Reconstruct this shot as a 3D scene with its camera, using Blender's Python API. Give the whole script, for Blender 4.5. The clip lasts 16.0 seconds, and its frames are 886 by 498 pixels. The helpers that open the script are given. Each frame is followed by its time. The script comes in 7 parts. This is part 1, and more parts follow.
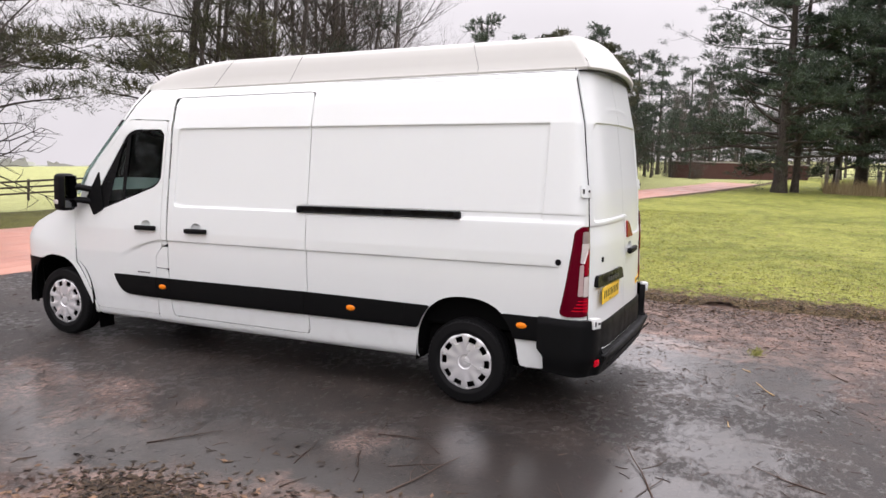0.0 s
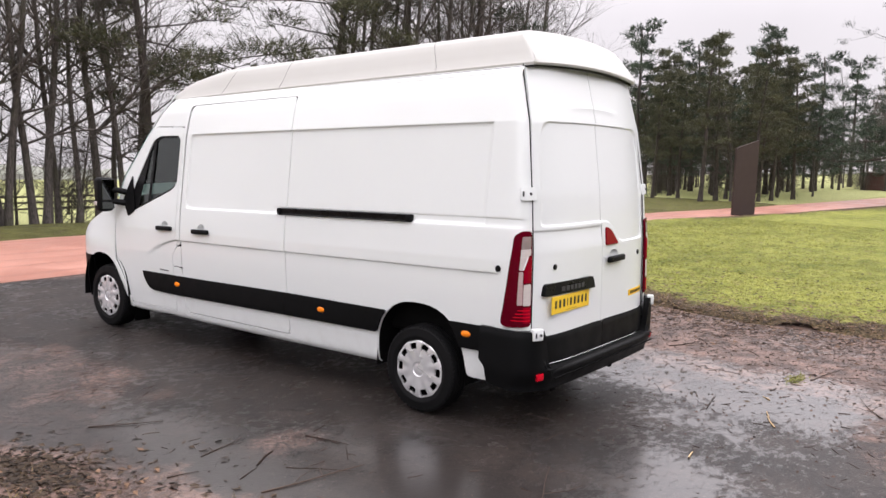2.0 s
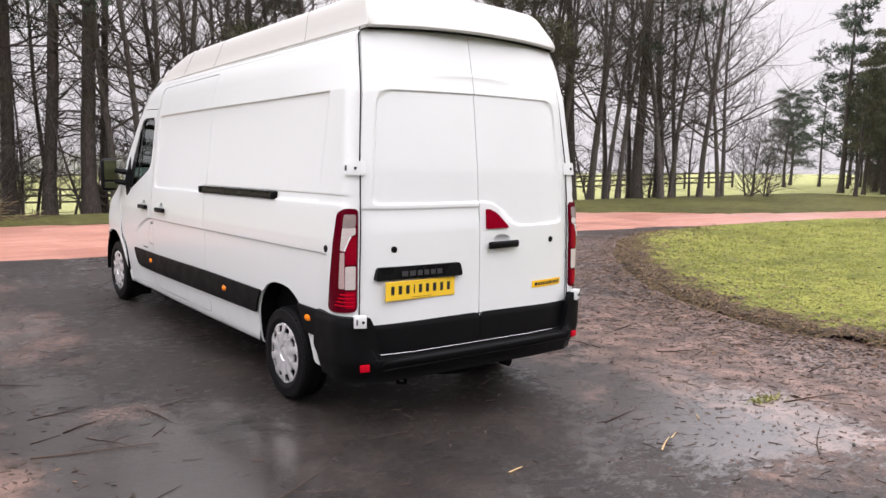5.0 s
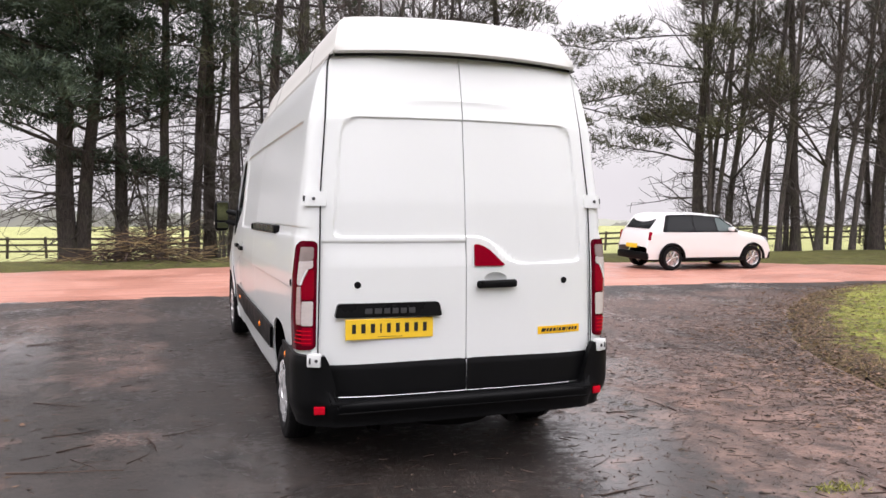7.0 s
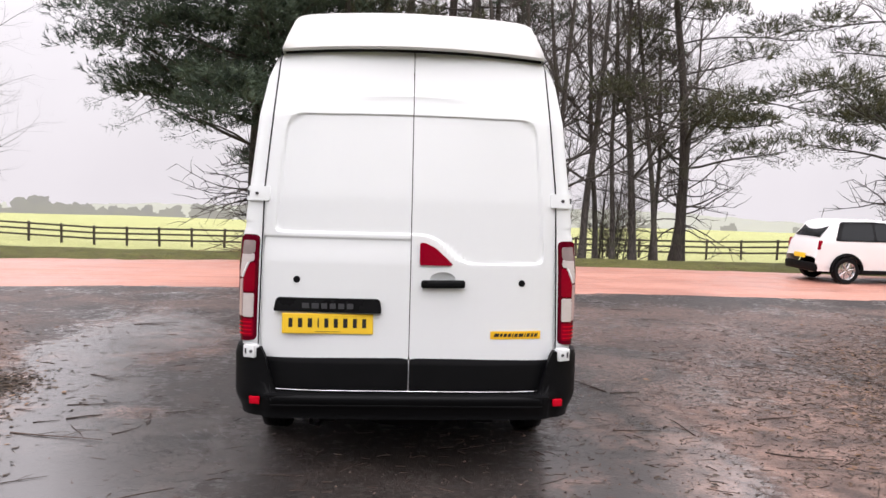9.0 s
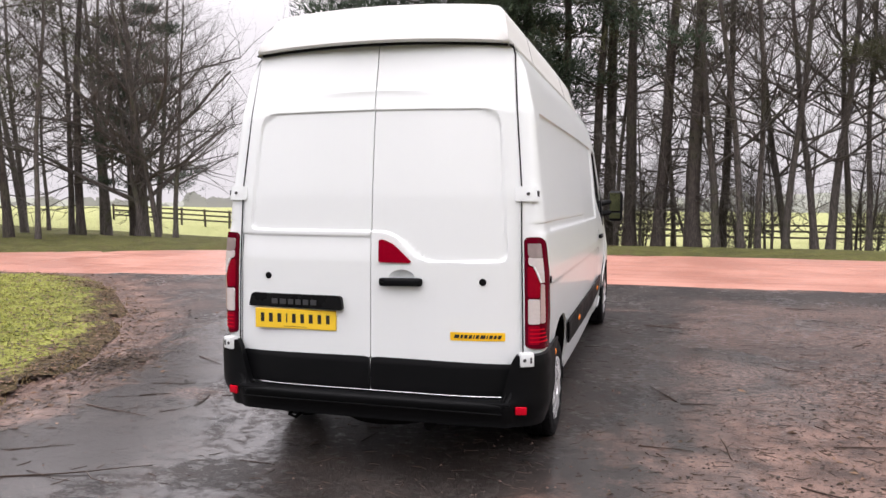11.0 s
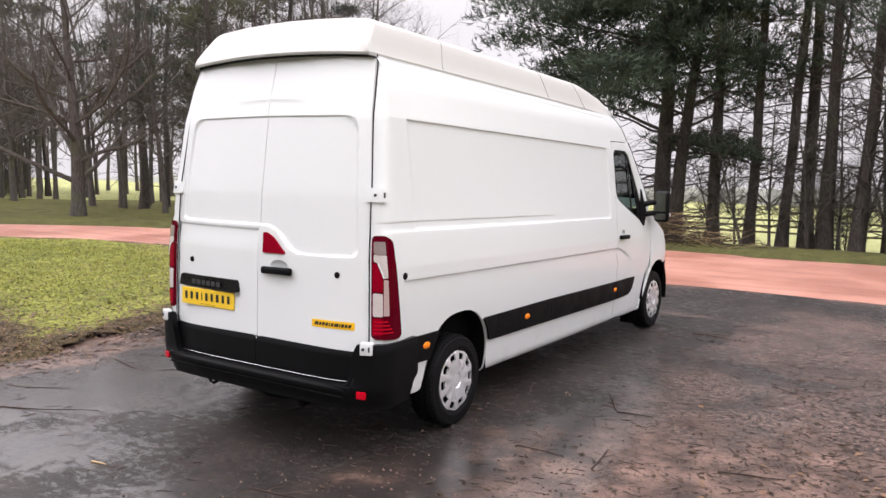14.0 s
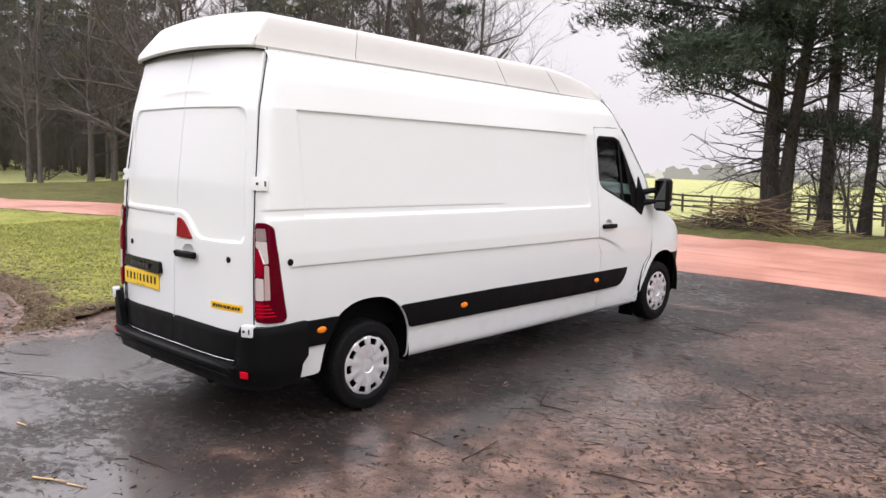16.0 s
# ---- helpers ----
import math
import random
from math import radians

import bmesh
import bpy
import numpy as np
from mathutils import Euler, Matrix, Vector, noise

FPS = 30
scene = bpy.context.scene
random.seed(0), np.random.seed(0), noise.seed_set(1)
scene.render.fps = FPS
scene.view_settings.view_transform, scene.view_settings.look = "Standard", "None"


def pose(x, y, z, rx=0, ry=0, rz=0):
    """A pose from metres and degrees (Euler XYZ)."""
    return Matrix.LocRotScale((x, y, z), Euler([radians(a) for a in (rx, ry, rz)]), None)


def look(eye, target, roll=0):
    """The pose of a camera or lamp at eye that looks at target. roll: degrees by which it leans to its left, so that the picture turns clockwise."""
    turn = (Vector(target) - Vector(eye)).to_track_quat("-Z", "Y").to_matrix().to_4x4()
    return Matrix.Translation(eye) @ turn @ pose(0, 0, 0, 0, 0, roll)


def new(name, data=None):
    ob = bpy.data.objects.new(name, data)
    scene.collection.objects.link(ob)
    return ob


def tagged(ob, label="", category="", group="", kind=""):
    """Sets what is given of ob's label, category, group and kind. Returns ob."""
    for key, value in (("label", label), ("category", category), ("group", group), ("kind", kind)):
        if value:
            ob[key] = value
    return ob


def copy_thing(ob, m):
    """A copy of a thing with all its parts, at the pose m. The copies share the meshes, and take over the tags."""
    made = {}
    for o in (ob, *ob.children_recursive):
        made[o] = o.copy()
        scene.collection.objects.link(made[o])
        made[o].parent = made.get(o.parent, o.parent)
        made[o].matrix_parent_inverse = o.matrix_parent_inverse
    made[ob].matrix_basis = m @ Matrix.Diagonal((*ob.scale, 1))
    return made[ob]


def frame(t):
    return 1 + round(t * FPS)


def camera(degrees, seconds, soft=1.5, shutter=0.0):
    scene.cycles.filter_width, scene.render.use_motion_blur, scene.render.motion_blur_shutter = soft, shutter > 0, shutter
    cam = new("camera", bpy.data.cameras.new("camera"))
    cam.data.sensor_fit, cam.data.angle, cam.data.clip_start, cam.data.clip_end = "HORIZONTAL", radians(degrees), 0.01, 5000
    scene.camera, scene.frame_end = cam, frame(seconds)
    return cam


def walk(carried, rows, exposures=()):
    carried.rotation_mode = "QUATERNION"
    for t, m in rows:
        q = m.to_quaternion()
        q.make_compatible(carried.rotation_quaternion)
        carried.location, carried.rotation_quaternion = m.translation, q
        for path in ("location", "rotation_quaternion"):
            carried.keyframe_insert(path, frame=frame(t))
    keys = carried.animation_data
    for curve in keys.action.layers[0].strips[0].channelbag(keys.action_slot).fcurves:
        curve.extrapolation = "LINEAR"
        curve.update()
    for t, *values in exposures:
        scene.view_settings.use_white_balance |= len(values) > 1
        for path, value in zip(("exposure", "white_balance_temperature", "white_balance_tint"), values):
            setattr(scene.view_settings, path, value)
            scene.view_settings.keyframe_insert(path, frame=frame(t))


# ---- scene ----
cam = camera(58.1, 16.0)
PATH = [
    (0, (-6.617, -1.28, 1.993), (-4.809, -0.463, 1.741), 1.9),
    (0.5, (-6.401, -1.705, 1.986), (-4.628, -0.812, 1.741), 2.4),
    (1, (-6.09, -2.024, 1.965), (-4.371, -1.033, 1.716), 2.9),
    (1.5, (-5.817, -2.341, 1.971), (-4.19, -1.198, 1.756), 1.6),
    (2, (-5.604, -2.668, 1.965), (-4.024, -1.463, 1.729), 1.6),
    (2.5, (-5.241, -2.884, 1.944), (-3.694, -1.647, 1.666), 1.2),
    (3, (-4.896, -3.158, 1.936), (-3.394, -1.867, 1.651), 0.3),
    (3.2, (-4.787, -3.264, 1.925), (-3.304, -1.952, 1.643), 0.1),
    (5.3, (-3.27, -4.225, 1.855), (-2.139, -2.593, 1.617), 1.4),
    (5.5, (-3.115, -4.249, 1.84), (-2.028, -2.585, 1.62), 1.2),
    (6, (-2.701, -4.391, 1.762), (-1.769, -2.63, 1.584), 0.8),
    (6.5, (-2.274, -4.508, 1.749), (-1.489, -2.675, 1.589), 1.0),
    (7, (-1.814, -4.598, 1.761), (-1.15, -2.716, 1.62), 0.8),
    (7.5, (-1.331, -4.792, 1.76), (-0.79, -2.871, 1.624), 0.7),
    (8, (-0.965, -4.784, 1.745), (-0.482, -2.85, 1.584), 1.7),
    (8.5, (-0.594, -4.76, 1.778), (-0.269, -2.793, 1.613), 1.4),
    (9, (-0.168, -4.815, 1.772), (-0.026, -2.826, 1.622), 1.6),
    (9.5, (0.286, -4.736, 1.756), (0.253, -2.744, 1.584), 1.4),
    (10, (0.776, -4.623, 1.772), (0.536, -2.645, 1.603), 0.9),
    (12.3, (2.745, -4.224, 1.866), (1.965, -2.396, 1.643), -0.2),
    (12.5, (2.883, -4.178, 1.848), (2.065, -2.366, 1.624), 0.1),
    (13, (3.246, -4.03, 1.899), (2.309, -2.277, 1.681), 0.4),
    (13.5, (3.698, -3.925, 1.938), (2.669, -2.223, 1.728), 0.4),
    (14, (4.001, -3.78, 1.923), (2.913, -2.116, 1.707), 0.7),
    (14.5, (4.29, -3.548, 1.963), (3.122, -1.941, 1.729), 1.0),
    (15, (4.707, -3.334, 1.973), (3.449, -1.796, 1.742), 0.6),
    (15.5, (5.047, -3.116, 1.986), (3.735, -1.626, 1.746), 0.4),
    (16, (5.338, -2.784, 1.989), (3.978, -1.341, 1.725), 0.6),
]
walk(cam, [(t, look(eye, target, roll)) for t, eye, target, roll in PATH], exposures=[(0, 0.05, 6400, 15), (5.3, 0.12, 6400, 15), (16, 0.12, 6400, 15)])

# ---- sky and light: a bright overcast winter sky ----
world = bpy.data.worlds.new("overcast_sky")
scene.world = world
world.use_nodes = True
wn, wl = world.node_tree.nodes, world.node_tree.links
wn.clear()
sky = wn.new("ShaderNodeTexSky")
sky.sky_type = "NISHITA"
sky.sun_disc = False
sky.sun_elevation, sky.sun_rotation = radians(65), radians(180)
sky.air_density, sky.dust_density, sky.ozone_density = 1.0, 4.0, 1.0
grey = wn.new("ShaderNodeHueSaturation")
grey.inputs["Saturation"].default_value = 0.12
wl.new(sky.outputs[0], grey.inputs["Color"])
cloud = wn.new("ShaderNodeTexNoise")
cloud.inputs["Scale"].default_value, cloud.inputs["Detail"].default_value = 2.2, 6
ramp = wn.new("ShaderNodeMapRange")
ramp.inputs[1].default_value, ramp.inputs[2].default_value = 0.3, 0.7
ramp.inputs[3].default_value, ramp.inputs[4].default_value = 7.6, 9.2
wl.new(cloud.outputs[0], ramp.inputs[0])
tint = wn.new("ShaderNodeMix")
tint.data_type, tint.blend_type = "RGBA", "MULTIPLY"
tint.inputs[0].default_value = 1.0
tint.inputs[6].default_value = (1.0, 0.962, 0.980, 1)
wl.new(ramp.outputs[0], tint.inputs[7])
mixs = wn.new("ShaderNodeMix")
mixs.data_type = "RGBA"
mixs.inputs[0].default_value = 0.8
wl.new(grey.outputs[0], mixs.inputs[6])
wl.new(tint.outputs[2], mixs.inputs[7])
bg = wn.new("ShaderNodeBackground")
bg.inputs["Strength"].default_value = 0.168
coord, split = wn.new("ShaderNodeTexCoord"), wn.new("ShaderNodeSeparateXYZ")
wl.new(coord.outputs["Generated"], split.inputs[0])
zenith = wn.new("ShaderNodeMapRange")
zenith.interpolation_type = "SMOOTHSTEP"
for i, v in zip((1, 2, 3, 4), (0.15, 0.45, 0.69, 1.88)):
    zenith.inputs[i].default_value = v
wl.new(split.outputs[2], zenith.inputs[0])
brighter = wn.new("ShaderNodeMix")
brighter.data_type, brighter.blend_type = "RGBA", "MULTIPLY"
brighter.inputs[0].default_value = 1.0
wl.new(mixs.outputs[2], brighter.inputs[6])
wl.new(zenith.outputs[0], brighter.inputs[7])
wl.new(brighter.outputs[2], bg.inputs["Color"])
wo = wn.new("ShaderNodeOutputWorld")
wl.new(bg.outputs[0], wo.inputs[0])
sun_data = bpy.data.lights.new("sun", "SUN")
sun_data.energy, sun_data.angle, sun_data.color = 0.5, radians(60), (1.0, 0.97, 0.94)
sun = new("sun", sun_data)
sun.matrix_world = look((2, 6, 30), (0, 2, 0))

# ---- materials ----
class Nodes:
    """A small builder for procedural node materials."""

    def __init__(self, name):
        self.mat = bpy.data.materials.new(name)
        self.mat.use_nodes = True
        self.n, self.l = self.mat.node_tree.nodes, self.mat.node_tree.links
        self.bsdf = self.n["Principled BSDF"]
        self.geo = self.n.new("ShaderNodeNewGeometry")
        self.tex = self.n.new("ShaderNodeTexCoord")

    def set(self, key, value):
        if hasattr(value, "is_linked"):
            self.l.new(value, self.bsdf.inputs[key])
        else:
            self.bsdf.inputs[key].default_value = value
        return self

    def noise(self, scale, detail=4, rough=0.55, coord=None, stretch=None, distort=0.0):
        t = self.n.new("ShaderNodeTexNoise")
        t.inputs["Scale"].default_value, t.inputs["Detail"].default_value = scale, detail
        t.inputs["Roughness"].default_value, t.inputs["Distortion"].default_value = rough, distort
        src = coord or self.geo.outputs["Position"]
        if stretch:
            m = self.n.new("ShaderNodeMapping")
            m.inputs["Scale"].default_value = stretch
            self.l.new(src, m.inputs["Vector"])
            src = m.outputs[0]
        self.l.new(src, t.inputs["Vector"])
        return t.outputs[0]

    def voronoi(self, scale, feature="F1", coord=None):
        t = self.n.new("ShaderNodeTexVoronoi")
        t.feature = feature
        t.inputs["Scale"].default_value = scale
        self.l.new(coord or self.geo.outputs["Position"], t.inputs["Vector"])
        return t

    def ramp(self, value, a, b, lo=0.0, hi=1.0):
        m = self.n.new("ShaderNodeMapRange")
        m.interpolation_type = "SMOOTHSTEP"
        self.l.new(value, m.inputs[0])
        for i, v in zip((1, 2, 3, 4), (a, b, lo, hi)):
            m.inputs[i].default_value = v
        return m.outputs[0]

    def math(self, op, a, b=0.0):
        m = self.n.new("ShaderNodeMath")
        m.operation = op
        for i, v in enumerate((a, b)):
            if hasattr(v, "is_linked"):
                self.l.new(v, m.inputs[i])
            else:
                m.inputs[i].default_value = v
        return m.outputs[0]

    def mix(self, fac, a, b, blend="MIX"):
        m = self.n.new("ShaderNodeMix")
        m.data_type, m.blend_type = "RGBA", blend
        for i, v in zip((0, 6, 7), (fac, a, b)):
            if hasattr(v, "is_linked"):
                self.l.new(v, m.inputs[i])
            elif i == 0:
                m.inputs[i].default_value = v
            else:
                m.inputs[i].default_value = (*v, 1) if len(v) == 3 else v
        return m.outputs[2]

    def attr(self, name):
        a = self.n.new("ShaderNodeAttribute")
        a.attribute_name = name
        return a.outputs["Fac"]

    def random(self):
        o = self.n.new("ShaderNodeObjectInfo")
        return o.outputs["Random"]

    def island(self):
        return self.geo.outputs["Random Per Island"]

    def bump(self, height, strength=0.3, distance=0.01):
        b = self.n.new("ShaderNodeBump")
        b.inputs["Strength"].default_value, b.inputs["Distance"].default_value = strength, distance
        self.l.new(height, b.inputs["Height"])
        self.l.new(b.outputs[0], self.bsdf.inputs["Normal"])
        return self


def simple(name, colour, rough=0.5, metal=0.0, scale=30.0, vary=0.12, bump=0.0, coat=0.0, spec=0.5):
    m = Nodes(name)
    n1, n2 = m.noise(scale), m.noise(scale * 0.12)
    dark = tuple(c * (1 - vary) for c in colour)
    light = tuple(min(1.0, c * (1 + vary * 0.6)) for c in colour)
    m.set("Base Color", m.mix(m.mix(0.5, n1, n2), dark, light))
    m.set("Roughness", m.ramp(n2, 0.3, 0.7, max(0.02, rough - 0.06), min(1.0, rough + 0.06))).set("Metallic", metal).set("Specular IOR Level", spec)
    if coat:
        m.set("Coat Weight", coat).set("Coat Roughness", 0.04)
    if bump:
        m.bump(n1, bump, 0.004)
    return m.mat


def make_paint():
    m = Nodes("white_paint")
    film = m.noise(1.6, 5)
    streak = m.noise(3.0, 6, stretch=(9, 9, 0.7))
    z = m.n.new("ShaderNodeSeparateXYZ")
    m.l.new(m.geo.outputs["Position"], z.inputs[0])
    low = m.ramp(z.outputs[2], 0.3, 0.75, 1.0, 0.0)
    dirt = m.math("MULTIPLY", m.ramp(m.noise(7, 6), 0.45, 0.75), low)
    base = m.mix(film, (0.722, 0.747, 0.740), (0.742, 0.765, 0.758))
    base = m.mix(m.math("MULTIPLY", m.ramp(streak, 0.45, 0.9), 0.03), base, (0.60, 0.59, 0.57))
    base = m.mix(m.math("MULTIPLY", dirt, 0.15), base, (0.42, 0.38, 0.34))
    m.set("Base Color", base).set("Roughness", 0.29)
    m.set("Coat Weight", 0.4).set("Coat Roughness", 0.06)
    return m.mat


def make_asphalt():
    """Dark wet asphalt, pinkish gravel worn into it, and trodden soil towards the lawns, under a broken film of water."""
    m = Nodes("wet_asphalt")
    mud, redm, wetm = m.attr("mud"), m.attr("gravel"), m.attr("wet")
    mid, grit, fine = m.noise(1.7, 7, 0.66, distort=0.4), m.noise(60, 4, 0.7), m.noise(16, 6, 0.72)
    stone = m.voronoi(85).outputs[0]
    base = m.mix(m.ramp(mid, 0.32, 0.68), (0.012, 0.0095, 0.0083), (0.040, 0.031, 0.0265))
    base = m.mix(m.math("MULTIPLY", m.ramp(fine, 0.50, 0.62), 0.7), base, (0.005, 0.004, 0.0035))
    base = m.mix(m.math("MULTIPLY", m.ramp(grit, 0.59, 0.66), 0.8), base, (0.15, 0.118, 0.104))
    patch = m.math("ADD", redm, m.math("MULTIPLY", m.math("SUBTRACT", m.noise(0.9, 8, 0.70, distort=0.6), 0.5), 1.4))
    red = m.math("MULTIPLY", m.ramp(patch, 0.28, 0.66), m.ramp(m.noise(20, 7, 0.80), 0.40, 0.58))
    base = m.mix(m.math("MULTIPLY", red, 0.85), base, m.mix(m.ramp(m.noise(34, 5, 0.75), 0.35, 0.65), (0.105, 0.066, 0.054), (0.35, 0.232, 0.192)))
    silt = m.ramp(m.math("ADD", wetm, m.math("MULTIPLY", m.math("SUBTRACT", m.noise(1.3, 8, 0.70, distort=0.6), 0.5), 1.6)), 0.35, 0.85)
    base = m.mix(m.math("MULTIPLY", silt, 0.85), base, (0.021, 0.0165, 0.0145))
    soil = m.mix(m.ramp(m.noise(3.5, 8, 0.74), 0.36, 0.64), (0.050, 0.030, 0.023), (0.25, 0.155, 0.120))
    soil = m.mix(m.math("MULTIPLY", m.ramp(m.noise(14, 8, 0.82), 0.48, 0.58), 0.8), soil, (0.014, 0.0085, 0.0065))
    soil = m.mix(m.math("MULTIPLY", m.ramp(m.noise(70, 4, 0.7), 0.58, 0.68), 0.6), soil, (0.34, 0.24, 0.20))
    mudmask = m.ramp(m.math("ADD", mud, m.math("MULTIPLY", m.math("SUBTRACT", m.noise(1.5, 8, 0.72), 0.5), 1.5)), 0.36, 0.66)
    base = m.mix(mudmask, base, soil)
    m.set("Base Color", base)
    # how much water stands: whole in the wet strips, torn by stones and crumbs elsewhere
    wet = m.ramp(m.math("ADD", m.math("MULTIPLY", wetm, 0.62), m.noise(0.8, 6, 0.62, distort=0.4)), 0.40, 0.86)
    level = m.math("ADD", m.noise(11, 8, 0.78, stretch=(0.8, 1.2, 1)), m.math("MULTIPLY", m.math("SUBTRACT", wet, 0.42), 0.25))
    level = m.math("SUBTRACT", level, m.math("MULTIPLY", m.math("MAXIMUM", red, m.math("MULTIPLY", mudmask, 0.7)), 0.07))
    film = m.ramp(level, 0.43, 0.565)
    m.set("Roughness", 0.55).set("Specular IOR Level", 0.3)
    m.set("Coat Weight", m.ramp(film, 0, 1, 0.12, 1.0)).set("Coat Roughness", m.ramp(wet, 0.2, 0.9, 0.32, 0.19)).set("Coat IOR", 1.45)
    rough = m.math("ADD", m.math("MULTIPLY", stone, 0.45), m.math("ADD", m.math("MULTIPLY", fine, 0.8), m.math("MULTIPLY", m.noise(7, 7, 0.72), 0.5)))
    crumbs = m.math("MULTIPLY", m.math("MAXIMUM", red, mudmask), m.math("ADD", m.math("MULTIPLY", fine, 1.6), m.math("MULTIPLY", m.noise(7, 7, 0.72), 1.6)))
    h = m.math("MULTIPLY", m.math("ADD", rough, crumbs), m.ramp(film, 0, 1, 1.0, 0.34))
    m.bump(h, 0.55, 0.013)
    return m.mat


def make_red_road():
    m = Nodes("red_road_surface")
    a, b = m.noise(0.6, 6, 0.6), m.noise(60, 3)
    streak = m.noise(1.0, 5, 0.6, stretch=(0.22, 4.5, 1))
    base = m.mix(m.ramp(a, 0.3, 0.7), (0.39, 0.168, 0.118), (0.49, 0.24, 0.18))
    base = m.mix(m.math("MULTIPLY", m.ramp(streak, 0.46, 0.66), 0.7), base, (0.30, 0.125, 0.09))
    base = m.mix(m.math("MULTIPLY", m.ramp(b, 0.55, 0.8), 0.5), base, (0.58, 0.385, 0.32))
    stain = m.ramp(m.noise(1.1, 7, 0.7), 0.62, 0.72)
    base = m.mix(m.math("MULTIPLY", stain, 0.5), base, (0.26, 0.13, 0.10))
    m.set("Base Color", base).set("Roughness", m.ramp(a, 0.35, 0.65, 0.32, 0.55))
    m.bump(m.noise(120, 3), 0.35, 0.006)
    return m.mat


def make_grass(name, dark, light, straw, amount):
    m = Nodes(name)
    a, b, c = m.noise(0.22, 6, 0.6), m.noise(1.8, 6, 0.65), m.noise(22, 6, 0.75)
    base = m.mix(m.ramp(m.mix(0.5, a, b), 0.36, 0.62), dark, light)
    base = m.mix(m.math("MULTIPLY", m.ramp(c, 0.46, 0.66), 0.75), base, tuple(v * 0.35 for v in dark))
    base = m.mix(m.math("MULTIPLY", m.ramp(m.noise(3.1, 7, 0.7), 0.52, 0.68), amount), base, straw)
    base = m.mix(m.math("MULTIPLY", m.ramp(m.noise(8, 7, 0.78), 0.50, 0.60), 0.45), base, tuple(v * 0.4 for v in dark))
    blot = m.math("MULTIPLY", m.ramp(m.noise(5.5, 7, 0.72), 0.56, 0.66), m.ramp(m.noise(0.7, 4, 0.6), 0.42, 0.60))
    base = m.mix(m.math("MULTIPLY", blot, 0.8), base, (0.055, 0.042, 0.020))
    rim = m.math("ADD", m.attr("edge"), m.math("MULTIPLY", m.math("SUBTRACT", m.noise(2.2, 8, 0.74), 0.5), 1.6))
    litter = m.mix(m.ramp(m.noise(26, 5, 0.75), 0.38, 0.62), (0.018, 0.0115, 0.008), (0.150, 0.095, 0.060))
    base = m.mix(m.math("MULTIPLY", m.ramp(rim, 0.42, 0.72), 0.92), base, litter)
    m.set("Base Color", base).set("Roughness", 0.85).set("Specular IOR Level", 0.2)
    m.bump(m.math("ADD", c, m.math("MULTIPLY", b, 0.6)), 0.9, 0.06)
    return m.mat


def make_blade(name, low, high):
    m = Nodes(name)
    base = m.mix(m.island(), low, high)
    m.set("Base Color", base).set("Roughness", 0.6).set("Specular IOR Level", 0.25)
    return m.mat


def make_needles(name, low, high):
    m = Nodes(name)
    base = m.mix(m.math("MULTIPLY", m.island(), 0.7), low, high)
    base = m.mix(m.ramp(m.noise(0.9, 3), 0.4, 0.65), base, tuple(v * 0.6 for v in low))
    m.set("Base Color", base).set("Roughness", 0.55).set("Specular IOR Level", 0.25)
    return m.mat


def make_bark(name, low, high, moss=0.0):
    m = Nodes(name)
    a = m.noise(6, 7, 0.7, stretch=(5, 5, 0.9))
    base = m.mix(m.ramp(a, 0.32, 0.68), low, high)
    if moss:
        base = m.mix(m.math("MULTIPLY", m.ramp(m.noise(1.4, 5), 0.5, 0.68), moss), base, (0.075, 0.085, 0.035))
    m.set("Base Color", base).set("Roughness", 0.85)
    m.bump(a, 0.8, 0.03)
    return m.mat


def glass(name, colour):
    """A thin tinted pane: see-through, with gloss that grows at a slant."""
    m = Nodes(name)
    clear, shine, mixed, lean = (m.n.new("ShaderNode" + k) for k in ("BsdfTransparent", "BsdfGlossy", "MixShader", "Fresnel"))
    clear.inputs["Color"].default_value = (*colour, 1)
    shine.inputs["Color"].default_value = (0.9, 0.95, 0.93, 1)
    shine.inputs["Roughness"].default_value = 0.02
    lean.inputs["IOR"].default_value = 1.6
    m.l.new(lean.outputs[0], mixed.inputs[0])
    m.l.new(clear.outputs[0], mixed.inputs[1])
    m.l.new(shine.outputs[0], mixed.inputs[2])
    m.l.new(mixed.outputs[0], m.n["Material Output"].inputs["Surface"])
    return m.mat


